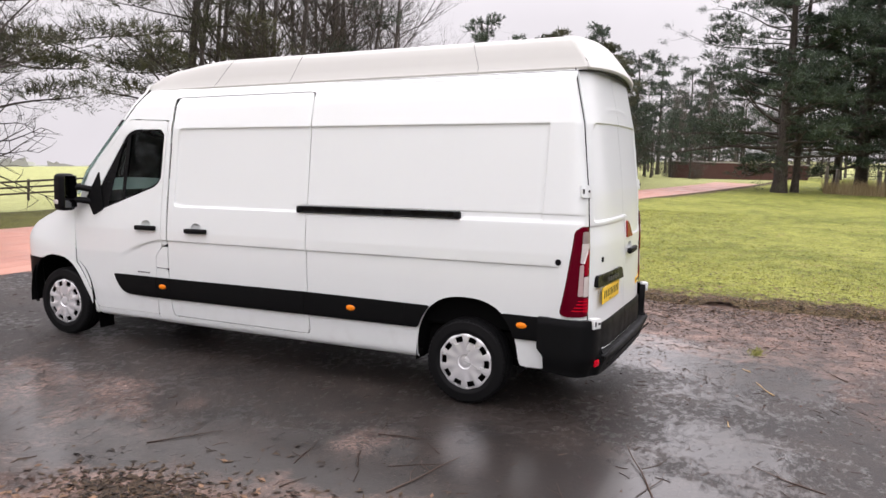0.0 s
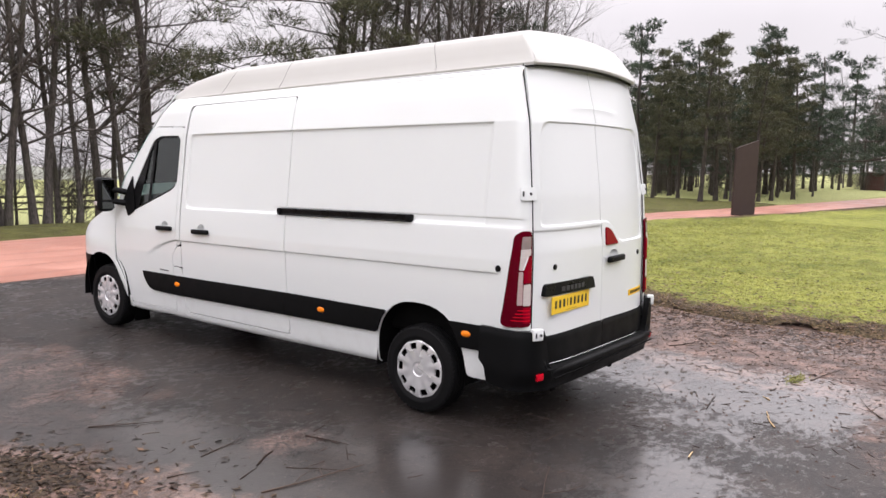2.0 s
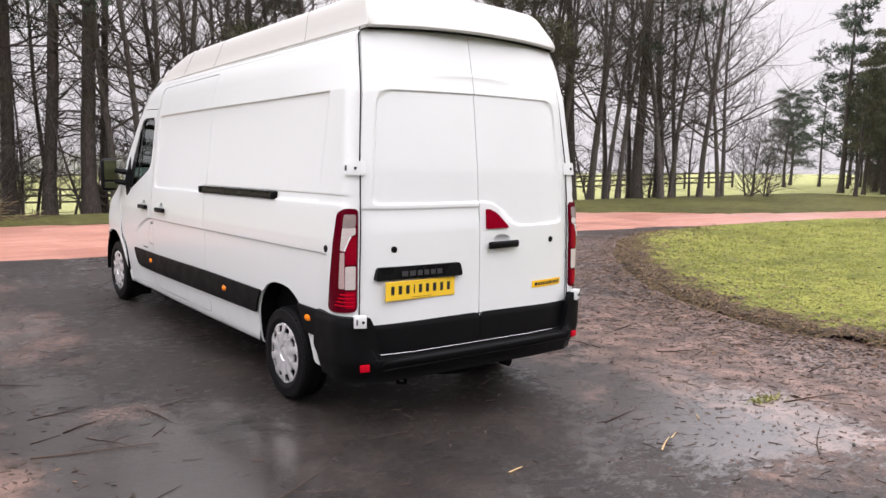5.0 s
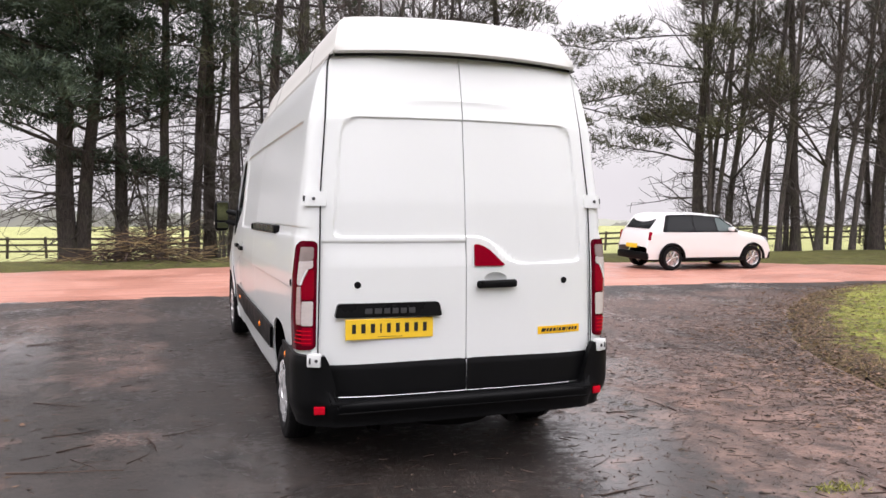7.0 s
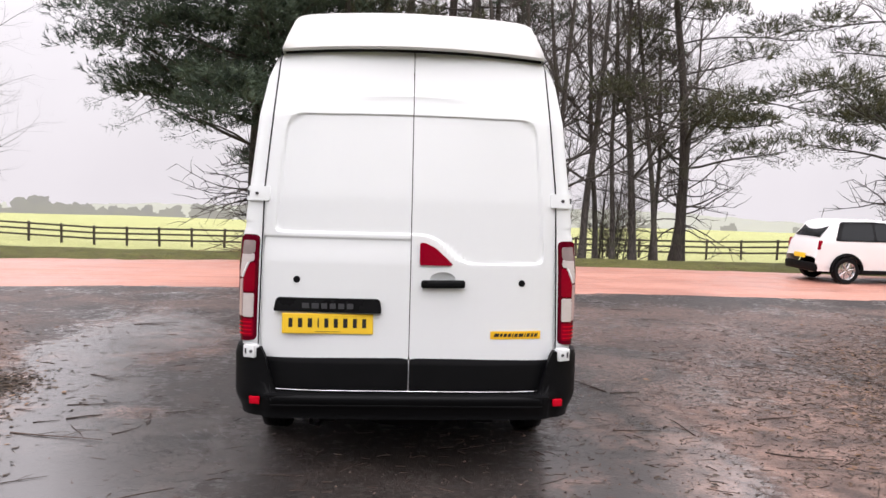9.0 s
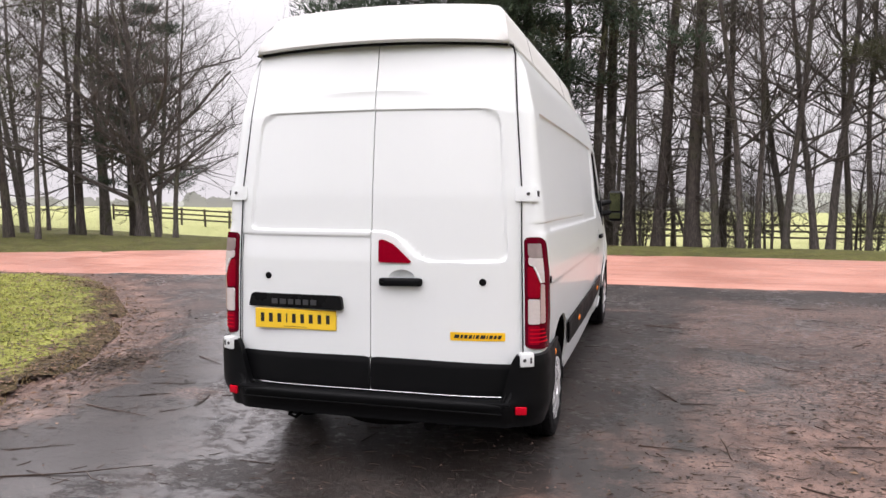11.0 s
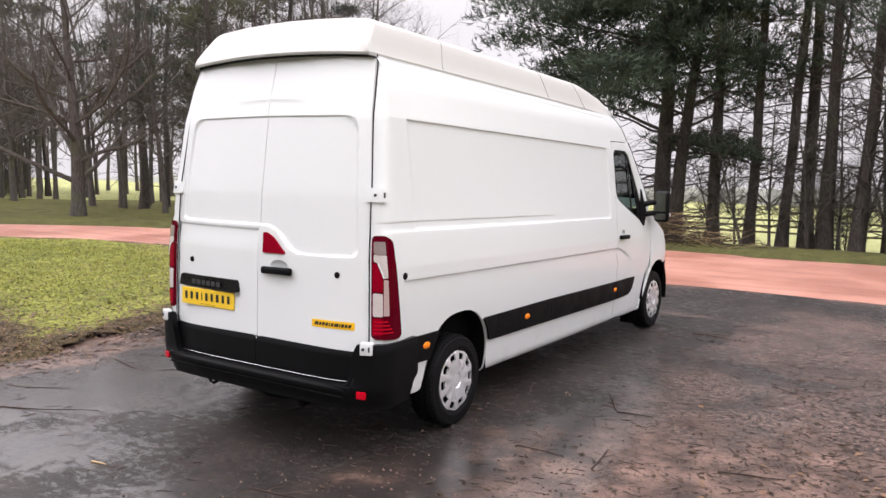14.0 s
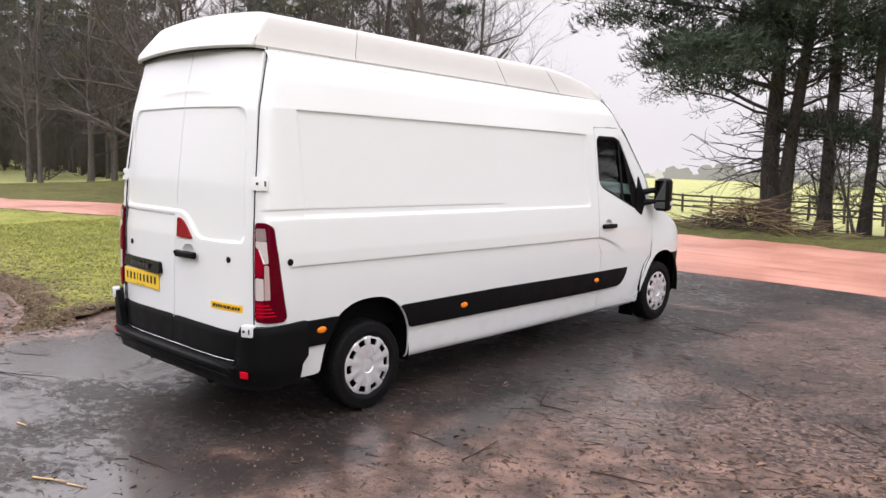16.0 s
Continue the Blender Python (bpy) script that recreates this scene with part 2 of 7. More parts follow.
M = dict(
    paint=make_paint(),
    cap=simple("roof_cap_plastic", (0.55, 0.545, 0.52), 0.55, 0, 9, 0.05),
    black=simple("black_plastic", (0.0038, 0.0040, 0.0045), 0.5, 0, 60, 0.25, 0.12, spec=0.12),
    gloss=simple("black_gloss_trim", (0.005, 0.005, 0.0055), 0.3, 0, 40, 0.2, spec=0.14),
    rubber=simple("tyre_rubber", (0.0055, 0.0055, 0.006), 0.6, 0, 80, 0.3, 0.2, spec=0.13),
    dark=simple("dark_interior", (0.004, 0.004, 0.0042), 0.85, 0, 20, 0.3, spec=0.08),
    under=simple("underbody_metal", (0.006, 0.0055, 0.0055), 0.8, 0.0, 25, 0.4, 0.2, spec=0.08),
    silver=simple("silver_wheel_cover", (0.74, 0.74, 0.75), 0.27, 0.55, 25, 0.10),
    chrome=simple("bare_metal", (0.62, 0.62, 0.63), 0.22, 1.0, 25, 0.08),
    mirror=simple("tinted_mirror", (0.10, 0.104, 0.108), 0.06, 1.0, 25, 0.05),
    paintcar=simple("white_car_paint", (0.78, 0.78, 0.77), 0.2, 0, 5, 0.03, 0, 0.5),
    tint=simple("dark_tinted_glass", (0.010, 0.012, 0.013), 0.08, 0, 30, 0.1, spec=0.2),
    screen=simple("pale_screen_glass", (0.09, 0.12, 0.12), 0.08, 0, 30, 0.1, spec=0.25),
    redlens=simple("red_lens", (0.24, 0.001, 0.012), 0.10, 0, 50, 0.25, 0.05, 0, spec=0.10),
    darkred=simple("dark_red_lens", (0.095, 0.0004, 0.008), 0.10, 0, 50, 0.25, 0.05, 0, spec=0.12),
    bright=simple("bright_red_reflector", (0.52, 0.003, 0.016), 0.15, 0, 90, 0.2, 0.1, 0, spec=0.15),
    clear=simple("clear_lens", (0.62, 0.555, 0.535), 0.12, 0.1, 70, 0.25, 0.3, 0.5),
    smoked=simple("smoked_lens", (0.33, 0.265, 0.25), 0.10, 0.2, 22, 0.6, 0.3, 0.4),
    pinklens=simple("pinkish_lens", (0.50, 0.36, 0.35), 0.12, 0.1, 60, 0.2, 0.2, 0.4),
    amber=simple("amber_lens", (0.90, 0.24, 0.010), 0.16, 0, 60, 0.15, 0.1, 0.1, spec=0.2),
    yellow=simple("yellow_plate", (0.86, 0.56, 0.03), 0.35, 0, 40, 0.05),
    sticker=simple("yellow_sticker", (0.90, 0.52, 0.01), 0.4, 0, 40, 0.05),
    ink=simple("black_ink", (0.012, 0.012, 0.012), 0.5, 0, 40, 0.1),
    dull=simple("dull_badge_silver", (0.07, 0.07, 0.075), 0.45, 0.5, 40, 0.1),
    white=simple("white_plain_paint", (0.78, 0.78, 0.77), 0.35, 0, 20, 0.06),
    seat=simple("seat_fabric", (0.05, 0.052, 0.055), 0.9, 0, 60, 0.3, 0.3),
    grille=simple("lamp_lens_grey", (0.45, 0.47, 0.5), 0.08, 0.1, 40, 0.1, 0, 0.6),
    asphalt=make_asphalt(),
    red=make_red_road(),
    lawn=make_grass("lawn", (0.160, 0.185, 0.036), (0.355, 0.37, 0.082), (0.30, 0.235, 0.10), 0.5),
    field=make_grass("field_grass", (0.33, 0.355, 0.135), (0.44, 0.45, 0.19), (0.44, 0.41, 0.19), 0.35),
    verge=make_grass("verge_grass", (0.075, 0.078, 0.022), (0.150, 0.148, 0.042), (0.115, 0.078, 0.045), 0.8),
    blade=make_blade("grass_blades", (0.085, 0.10, 0.018), (0.42, 0.415, 0.095)),
    straw=make_blade("dry_stalks", (0.15, 0.105, 0.05), (0.31, 0.235, 0.12)),
    weed=make_blade("pale_dry_weeds", (0.30, 0.22, 0.11), (0.52, 0.42, 0.25)),
    brickwall=simple("dark_red_brick", (0.085, 0.038, 0.032), 0.85, 0, 4, 0.3, 0.3),
    leaf=make_blade("fallen_leaves", (0.035, 0.020, 0.014), (0.21, 0.125, 0.075)),
    grit=make_blade("loose_grit", (0.014, 0.010, 0.008), (0.15, 0.10, 0.08)),
    deadleaf=make_blade("dark_dead_leaves", (0.010, 0.007, 0.005), (0.065, 0.042, 0.024)),
    twig=make_blade("wet_twigs", (0.030, 0.020, 0.016), (0.085, 0.058, 0.045)),
    pale=make_blade("peeled_wood", (0.42, 0.29, 0.15), (0.55, 0.40, 0.22)),
    needles=make_needles("pine_needles", (0.034, 0.053, 0.036), (0.108, 0.148, 0.088)),
    needles2=make_needles("brown_green_needles", (0.060, 0.066, 0.036), (0.165, 0.165, 0.09)),
    bark=make_bark("pine_bark", (0.020, 0.0165, 0.0145), (0.082, 0.065, 0.056), 0.25),
    bark2=make_bark("grey_bark", (0.034, 0.029, 0.026), (0.125, 0.106, 0.096), 0.4),
    fence=make_bark("weathered_fence_wood", (0.030, 0.024, 0.019), (0.085, 0.068, 0.052), 0.2),
    board=simple("rusted_steel", (0.050, 0.032, 0.028), 0.75, 0.2, 6, 0.3, 0.2),
    # far and far2: pale greys with distance haze mixed into the base colour
    far=simple("painted_haze_distance", (0.52, 0.53, 0.53), 1.0, 0, 0.02, 0.06, spec=0.0),
    far2=simple("painted_haze_woods", (0.30, 0.30, 0.30), 1.0, 0, 0.05, 0.1, spec=0.0),
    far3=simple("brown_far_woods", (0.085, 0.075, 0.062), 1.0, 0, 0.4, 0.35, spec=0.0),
    stone=simple("grey_stone", (0.30, 0.27, 0.25), 0.8, 0, 3, 0.3, 0.3),
    roofing=simple("slate_roof", (0.10, 0.08, 0.08), 0.7, 0, 3, 0.2),
)
M["glass"] = glass("window_glass", (0.50, 0.60, 0.57))

# ---- geometry helpers ----
def finish(ob, smooth=35):
    me = ob.data
    if smooth:
        me.shade_smooth()
        me.set_sharp_from_angle(angle=radians(smooth))
    return ob


def part(name, bm, material, parent=None, label="", smooth=35):
    """Links a bmesh as one mesh object, under a thing or a part."""
    me = bpy.data.meshes.new(name)
    bm.to_mesh(me)
    bm.free()
    me.materials.append(M[material])
    ob = new(name, me)
    if parent:
        ob.parent = parent
    return finish(tagged(ob, label), smooth)


def raw(name, verts, faces, material, parent=None, smooth=0):
    me = bpy.data.meshes.new(name)
    me.from_pydata(verts, [], faces)
    me.materials.append(M[material])
    ob = new(name, me)
    if parent:
        ob.parent = parent
    return finish(ob, smooth)


def thing(name, label, category, m=None, group="", kind=""):
    ob = new(name)
    ob.empty_display_size = 0.1
    if m:
        ob.matrix_basis = m
    return tagged(ob, label, category, group, kind)


def sd_poly(pts, u, v):
    """Signed distance to a polygon, positive inside; u and v are arrays."""
    u, v = np.asarray(u, float), np.asarray(v, float)
    d = np.full(u.shape, 1e9)
    inside = np.zeros(u.shape, bool)
    for (ax, ay), (bx, by) in zip(pts, pts[1:] + pts[:1]):
        ex, ey = bx - ax, by - ay
        wx, wy = u - ax, v - ay
        t = np.clip((wx * ex + wy * ey) / max(1e-12, ex * ex + ey * ey), 0, 1)
        d = np.minimum(d, (wx - ex * t) ** 2 + (wy - ey * t) ** 2)
        if ey:
            inside ^= ((ay > v) != (by > v)) & (u < ex * (v - ay) / ey + ax)
    return np.where(inside, 1, -1) * np.sqrt(d)


def rounded(pts, r, n=5):
    """The polygon with its corners rounded by up to r metres (a number, or one a corner)."""
    out, k = [], len(pts)
    rs = r if isinstance(r, (list, tuple)) else [r] * k
    for i in range(k):
        p, a, b = Vector(pts[i]), Vector(pts[i - 1]), Vector(pts[(i + 1) % k])
        da, db = a - p, b - p
        d = min(rs[i], da.length * 0.48, db.length * 0.48)
        pa, pb = p + da.normalized() * d, p + db.normalized() * d
        for j in range(n + 1):
            t = j / n
            q = pa * (1 - t) ** 2 + p * 2 * t * (1 - t) + pb * t * t
            out.append((q.x, q.y))
    return out


def panel(us, vs, place, keep=None, rim=None):
    """A sheet over the grid us x vs, bent by place(u, v) and trimmed cleanly where keep(U, V) falls under zero. rim: the way its edges turn in."""
    us, vs = np.asarray(us, float), np.asarray(vs, float)
    U, V = np.meshgrid(us, vs, indexing="ij")
    S = np.ones(U.shape) if keep is None else keep(U, V)
    S = np.where(np.abs(S) < 1e-6, 1e-6, S)
    bm, made = bmesh.new(), {}

    def corner(i, j):
        if (i, j) not in made:
            made[i, j] = bm.verts.new(place(us[i], vs[j]))
        return made[i, j]

    def cut(a, b):
        key = (min(a, b), max(a, b), 0)
        if key not in made:
            (i, j), (k, l) = key[:2]
            t = S[i, j] / (S[i, j] - S[k, l])
            made[key] = bm.verts.new(place(us[i] + (us[k] - us[i]) * t, vs[j] + (vs[l] - vs[j]) * t))
        return made[key]

    for i in range(len(us) - 1):
        for j in range(len(vs) - 1):
            ring = ((i, j), (i + 1, j), (i + 1, j + 1), (i, j + 1))
            if all(S[c] < 0 for c in ring):
                continue
            poly = []
            for a, b in zip(ring, ring[1:] + ring[:1]):
                if S[a] > 0:
                    poly.append(corner(*a))
                if (S[a] > 0) != (S[b] > 0):
                    poly.append(cut(a, b))
            if len(poly) > 2:
                try:
                    bm.faces.new(poly)
                except ValueError:
                    pass
    if rim is not None:
        edges = [e for e in bm.edges if e.is_boundary]
        made_now = bmesh.ops.extrude_edge_only(bm, edges=edges)["geom"]
        for v in made_now:
            if isinstance(v, bmesh.types.BMVert):
                v.co += Vector(rim(v.co) if callable(rim) else rim)
    return bm


def facing(bm, way):
    """Turns all faces so that they look along way on the whole."""
    bm.normal_update()
    if sum((f.normal * f.calc_area() for f in bm.faces), Vector()).dot(Vector(way)) < 0:
        bmesh.ops.reverse_faces(bm, faces=bm.faces[:])
    return bm


def lines(a, b, step, *extra):
    """Grid lines from a to b, with finer ones round the extra places."""
    xs = set(np.round(np.linspace(a, b, max(2, int(round(abs(b - a) / step)) + 1)), 4))
    for e in extra:
        for o in (-0.012, -0.005, 0.0, 0.005, 0.012):
            if min(a, b) < e + o < max(a, b):
                xs.add(round(e + o, 4))
    return sorted(xs)


def add_box(bm, size, m=None, bevel=0.0, seg=2):
    out = bmesh.ops.create_cube(bm, size=1, matrix=(m or Matrix()) @ Matrix.Diagonal((*size, 1)))
    if bevel:
        edges = list({e for v in out["verts"] for e in v.link_edges})
        bmesh.ops.bevel(bm, geom=edges, offset=bevel, segments=seg, affect="EDGES", profile=0.5, clamp_overlap=True)
    return bm


def box(size, m=None, bevel=0.0, seg=2):
    return add_box(bmesh.new(), size, m, bevel, seg)


def add_cyl(bm, r1, r2, depth, m=None, seg=20):
    bmesh.ops.create_cone(bm, cap_ends=True, segments=seg, radius1=r1, radius2=r2, depth=depth, matrix=m or Matrix())
    return bm


def add_lathe(bm, profile, seg=40, m=None):
    """Turns (radius, height) round z."""
    m = m or Matrix()
    rings = []
    for r, h in profile:
        rings.append([bm.verts.new(m @ Vector((r * math.cos(2 * math.pi * i / seg), r * math.sin(2 * math.pi * i / seg), h))) for i in range(seg)])
    for a, b in zip(rings, rings[1:]):
        for i in range(seg):
            bm.faces.new((a[i], a[(i + 1) % seg], b[(i + 1) % seg], b[i]))
    return bm


def add_tube(bm, pts, radii, sides=8):
    pts = [Vector(p) for p in pts]
    rings = []
    for i, p in enumerate(pts):
        d = (pts[min(i + 1, len(pts) - 1)] - pts[max(i - 1, 0)]).normalized()
        a = d.orthogonal().normalized() if not rings else (last - d * last.dot(d)).normalized()
        last = a
        b = d.cross(a)
        r = radii[i] if isinstance(radii, (list, tuple)) else radii
        rings.append([bm.verts.new(p + (a * math.cos(2 * math.pi * k / sides) + b * math.sin(2 * math.pi * k / sides)) * r) for k in range(sides)])
    for a, b in zip(rings, rings[1:]):
        for k in range(sides):
            bm.faces.new((a[k], a[(k + 1) % sides], b[(k + 1) % sides], b[k]))
    for ring in (rings[0], rings[-1]):
        bm.faces.new(ring)
    return bm


def add_prism(bm, pts, depth, place):
    """A flat outline pts given depth; place(u, v, w) sets it in space."""
    a = [bm.verts.new(place(u, v, 0.0)) for u, v in pts]
    b = [bm.verts.new(place(u, v, depth)) for u, v in pts]
    bm.faces.new(a), bm.faces.new(list(reversed(b)))
    for i in range(len(pts)):
        j = (i + 1) % len(pts)
        bm.faces.new((a[i], b[i], b[j], a[j]))
    return bm


def smooth01(x, a, b):
    t = min(1.0, max(0.0, (x - a) / (b - a)))
    return t * t * (3 - 2 * t)

# ---- the van: rear bumper at y = 0, nose towards +y, standing on z = 0 ----
HUB, REAR, FRONT = 0.345, 1.03, 5.392
van = thing("panel_van", "long high-roof white panel van with black mouldings on wet asphalt", "van", pose(-0.015, 0, 0))


def interp(x, xs, ys):
    return float(np.interp(x, xs, ys))


def half_width(v):
    return interp(v, [0.335, 0.36, 0.40, 0.60, 1.0, 1.25, 1.45, 2.2, 2.45, 2.55, 2.60, 2.66], [0.955, 0.988, 1.0, 1.03, 1.055, 1.056, 1.042, 0.957, 0.900, 0.850, 0.805, 0.78])


def slope(v):
    return np.interp(v, [0.40, 0.75, 1.2, 2.2, 2.6], [0.018, 0.017, 0.028, 0.032, 0.041])


def taper(y):
    return interp(y, [2.6, 3.6, 4.3, 5.1, 5.5], [1.0, 0.985, 0.966, 0.948, 0.945])


def rear_y(z):
    return interp(z, [0.4, 0.7, 1.3, 1.7, 2.2, 2.62], [0.03, 0.037, 0.055, 0.085, 0.155, 0.26])


def door_edge(z):
    return interp(z, [0.5, 0.83, 1.77, 2.55, 2.65], [0.927, 0.925, 0.902, 0.834, 0.80])


def z_of(p, v):
    return v - slope(v) * (np.maximum(p, 0.3) - 0.4)


def relief(p, v):
    """The pressed fields and creases of the sides, outwards."""
    d = 0.0
    field = min(p - 0.45, 3.955 - p, v - 1.482, 2.200 - v)
    if field > -0.02:
        corner = math.hypot(max(0, p - 3.895), max(0, abs(v - 1.841) - 0.299))
        f = min(field, 0.06 - corner) if p > 3.895 and abs(v - 1.841) > 0.299 else field
        d -= 0.013 * smooth01(f, -0.002, 0.009)
    if p < 2.56 and 1.45 < v < 1.60:
        d -= 0.0060 * smooth01(v, 1.47, 1.50) * (1 - smooth01(v, 1.535, 1.543))
    fall = 0.0 if p < 4.065 else 0.34 * ((p - 4.065) / 0.75) ** 1.7
    d -= 0.014 * (1 - smooth01(v, 1.152 - fall, 1.166 - fall)) * smooth01(p, 0.30, 0.36) * (1 - smooth01(p, 4.35, 4.68))
    d -= 0.004 * math.exp(-((v - 2.54) / 0.006) ** 2) * smooth01(p, 0.4, 0.5)
    return d


def side_place(side, lift=0.0, press=True):
    def at(p, v):
        w = half_width(v)
        z = float(z_of(p, v))
        if p >= 0.30:
            x, y = w * taper(p), p
            x += lift
        else:
            t = (0.30 - p) / 0.30 * math.pi / 2
            yr, xe = rear_y(z) + 0.068, min(door_edge(z) + 0.006, w - 0.02)
            c, s = math.cos(t), math.sin(t)
            y = 0.30 - (0.30 - yr + lift) * abs(s) ** 0.62
            x = xe + (w - xe + lift) * math.copysign(abs(c) ** 0.62, c)
        if press:
            x += relief(p, v)
        return Vector((side * x, y, z))
    return at


def arch(p, z, cy, a, b, n=2.5):
    """Positive outside a wheel arch."""
    q = (np.abs((p - cy) / a) ** n + np.abs((z - HUB) / b) ** n) ** (1 / n)
    return (q - 1) * 0.45


ARCH_F = [(4.97, 0.10), (5.015, 0.30), (5.05, 0.39), (5.092, 0.495), (5.18, 0.645), (5.26, 0.745), (5.36, 0.797), (5.50, 0.812), (5.63, 0.792), (5.735, 0.725), (5.81, 0.60), (5.85, 0.42), (5.86, 0.10)]
ARCH_F = rounded(ARCH_F, 0.04, 3)
CUP_Y, CUP_Z, CUP_R = {-1: (4.285, 3.675), 1: (4.285,)}, 1.186, (0.060, 0.048)


def arch_front(P, Z):
    return -sd_poly(ARCH_F, P, Z)


def cups(side, P, Z):
    """Positive outside the dished recesses behind the handles."""
    s = np.full(np.shape(P), 1.0)
    for y in CUP_Y[side]:
        z = CUP_Z + (0.012 if y < 4 else 0.0)
        s = np.minimum(s, (np.hypot((P - y) / CUP_R[0], (Z - z) / CUP_R[1]) - 1) * CUP_R[1])
    return s


def door_back(Z):
    return np.interp(Z, [0.3, 0.90, 1.0, 2.2], [4.185, 4.178, 4.103, 4.095])


def slide_front(Z):
    return np.interp(Z, [0.35, 0.70, 2.3], [4.008, 4.022, 4.028])


WIN = [(4.135, 1.60), (4.20, 1.545), (4.93, 1.275), (4.955, 1.30), (4.90, 1.53), (4.60, 2.02), (4.50, 2.068), (4.16, 2.075), (4.125, 2.03)]
PILLAR = ([4.42, 4.65, 5.06, 5.155, 5.60], [2.437, 2.125, 1.646, 1.424, 1.10])


def screen_y(z):
    return np.interp(z, PILLAR[1][::-1], PILLAR[0][::-1])


def inward(side):
    return lambda co: (-side * 0.014, 0, 0)


V_LINES = sorted(set(lines(0.338, 0.42, 0.02) + lines(0.42, 2.60, 0.055, 1.482, 1.540, 2.200, 1.159, 2.54) + lines(1.20, 1.36, 0.012)))
SEAM = 0.0035


def slide_seam(V):
    return 2.470 + 0.05 * np.clip((V - 0.4) / 2.1, 0, 1)


for side, word in ((-1, "left"), (1, "right")):
    # cargo side
    def keep_cargo(P, V, side=side):
        Z = z_of(P, V)
        s = np.minimum(arch(P, Z, REAR, 0.425, 0.515), door_back(Z) - SEAM - P)
        s = np.minimum(s, np.where(V < 0.60, P - 0.38, 1e3))
        s = np.minimum(s, np.where(P < 1.0, V - 0.372, 1e3))
        if side < 0:
            hole = np.minimum(np.minimum(P - slide_seam(V), slide_front(Z) - P), np.minimum(2.505 - V, V - 0.418))
            s = np.minimum(s, -hole - SEAM)
        if side > 0:
            return s
        flap = sd_poly([(4.02, 1.004), (4.3, 1.004), (4.3, 0.793), (4.02, 0.793)], P, Z)
        return np.minimum(s, -flap - 0.002)
    P_LINES = lines(0.0, 0.3, 0.03) + lines(0.31, 4.20, 0.06, 0.45, 3.955, 4.10, 4.18)
    P_LINES = sorted(set(P_LINES))
    part("body_side", panel(P_LINES, V_LINES, side_place(side), keep_cargo, inward(side)), "paint", van)
    if side < 0:
        def keep_slide(P, V):
            s = np.minimum(np.minimum(P - slide_seam(V), slide_front(z_of(P, V)) - P), np.minimum(2.505 - V, V - 0.418)) - SEAM
            return np.minimum(s, cups(-1, P, z_of(P, V)))
        sd = part("sliding_door", panel(sorted(set(lines(2.44, 4.04, 0.06, 3.955) + lines(3.60, 3.75, 0.012))), V_LINES, side_place(side), keep_slide, inward(side)), "paint", van)
        part("filler_flap", panel(lines(4.02, 4.20, 0.012), lines(0.84, 1.12, 0.02), side_place(side, 0.0),
                                  lambda P, V: np.minimum(sd_poly([(4.03, 0.998), (4.09, 0.998), (4.18, 0.90), (4.18, 0.799), (4.03, 0.799)], P, z_of(P, V)), door_back(z_of(P, V)) - SEAM - P), inward(side)), "paint", van)
    # front door, with its window
    def keep_door(P, V, side=side):
        Z = z_of(P, V)
        s = np.minimum(P - door_back(Z) - SEAM * 0.6, 5.213 - 0.0016 - P)
        s = np.minimum(s, arch_front(P, Z) - 0.046)
        s = np.minimum(np.minimum(s, V - 0.4145), cups(side, P, Z))
        s = np.minimum(s, 2.115 + 0.04 - Z)
        s = np.minimum(s, (screen_y(Z) - 0.045 - P) * 0.75)
        return np.minimum(s, -sd_poly(rounded(WIN, 0.05), P, Z))
    part("front_door", panel(sorted(set(lines(4.05, 5.22, 0.03, 4.10, 4.18, 5.213) + lines(4.20, 4.36, 0.012))), lines(0.40, 0.82, 0.03) + lines(0.83, 1.18, 0.012) + lines(1.19, 1.36, 0.012) + lines(1.38, 2.30, 0.05), side_place(side, 0, True), keep_door, inward(side)), "paint", van)
    part("sill", panel(lines(4.17, 5.06, 0.03), lines(0.338, 0.42, 0.012), side_place(side, 0, True), lambda P, V: np.minimum(0.411 - V, np.minimum(arch_front(P, z_of(P, V)) - 0.046, P - 4.184)), inward(side)), "paint", van)
    # quarter above the door and pillar to the screen
    def keep_upper(P, V):
        Z = z_of(P, V)
        over = np.minimum(Z - 2.115 - 0.04 - SEAM * 2, P - 4.062)
        pillar = np.minimum(P - screen_y(Z) + 0.045 - SEAM * 2, Z - 1.40)
        s = np.maximum(over, pillar)
        return np.minimum(s, (screen_y(Z) + 0.01 - P))
    part("pillar", panel(lines(4.05, 5.2, 0.03), lines(1.42, 2.60, 0.03), side_place(side, -0.004, False), keep_upper, inward(side)), "paint", van)
    # window: glass, black surround, divider
    glass_keep = lambda P, V: sd_poly(rounded(WIN, 0.05), P, z_of(P, V)) - 0.004
    door_win = part("side_window", facing(panel(lines(4.1, 5.0, 0.04), lines(1.28, 2.25, 0.04), side_place(side, -0.018, False), glass_keep), (side, 0, 0)), "glass", van)
    surround = lambda P, V: np.minimum(sd_poly(rounded(WIN, 0.05), P, z_of(P, V)) + 0.004, 0.022 - sd_poly(rounded(WIN, 0.05), P, z_of(P, V)))
    part("window_seal", panel(lines(4.1, 5.0, 0.02), lines(1.28, 2.25, 0.02), side_place(side, -0.010, False), surround, inward(side)), "gloss", door_win)
    quarter = lambda P, V: np.minimum(sd_poly(rounded(WIN, 0.05), P, z_of(P, V)), np.maximum(P - 4.80 + (z_of(P, V) - 1.30) * 0.25, 0.022 - np.abs(P - 4.60 + (z_of(P, V) - 1.40) * 0.05)))
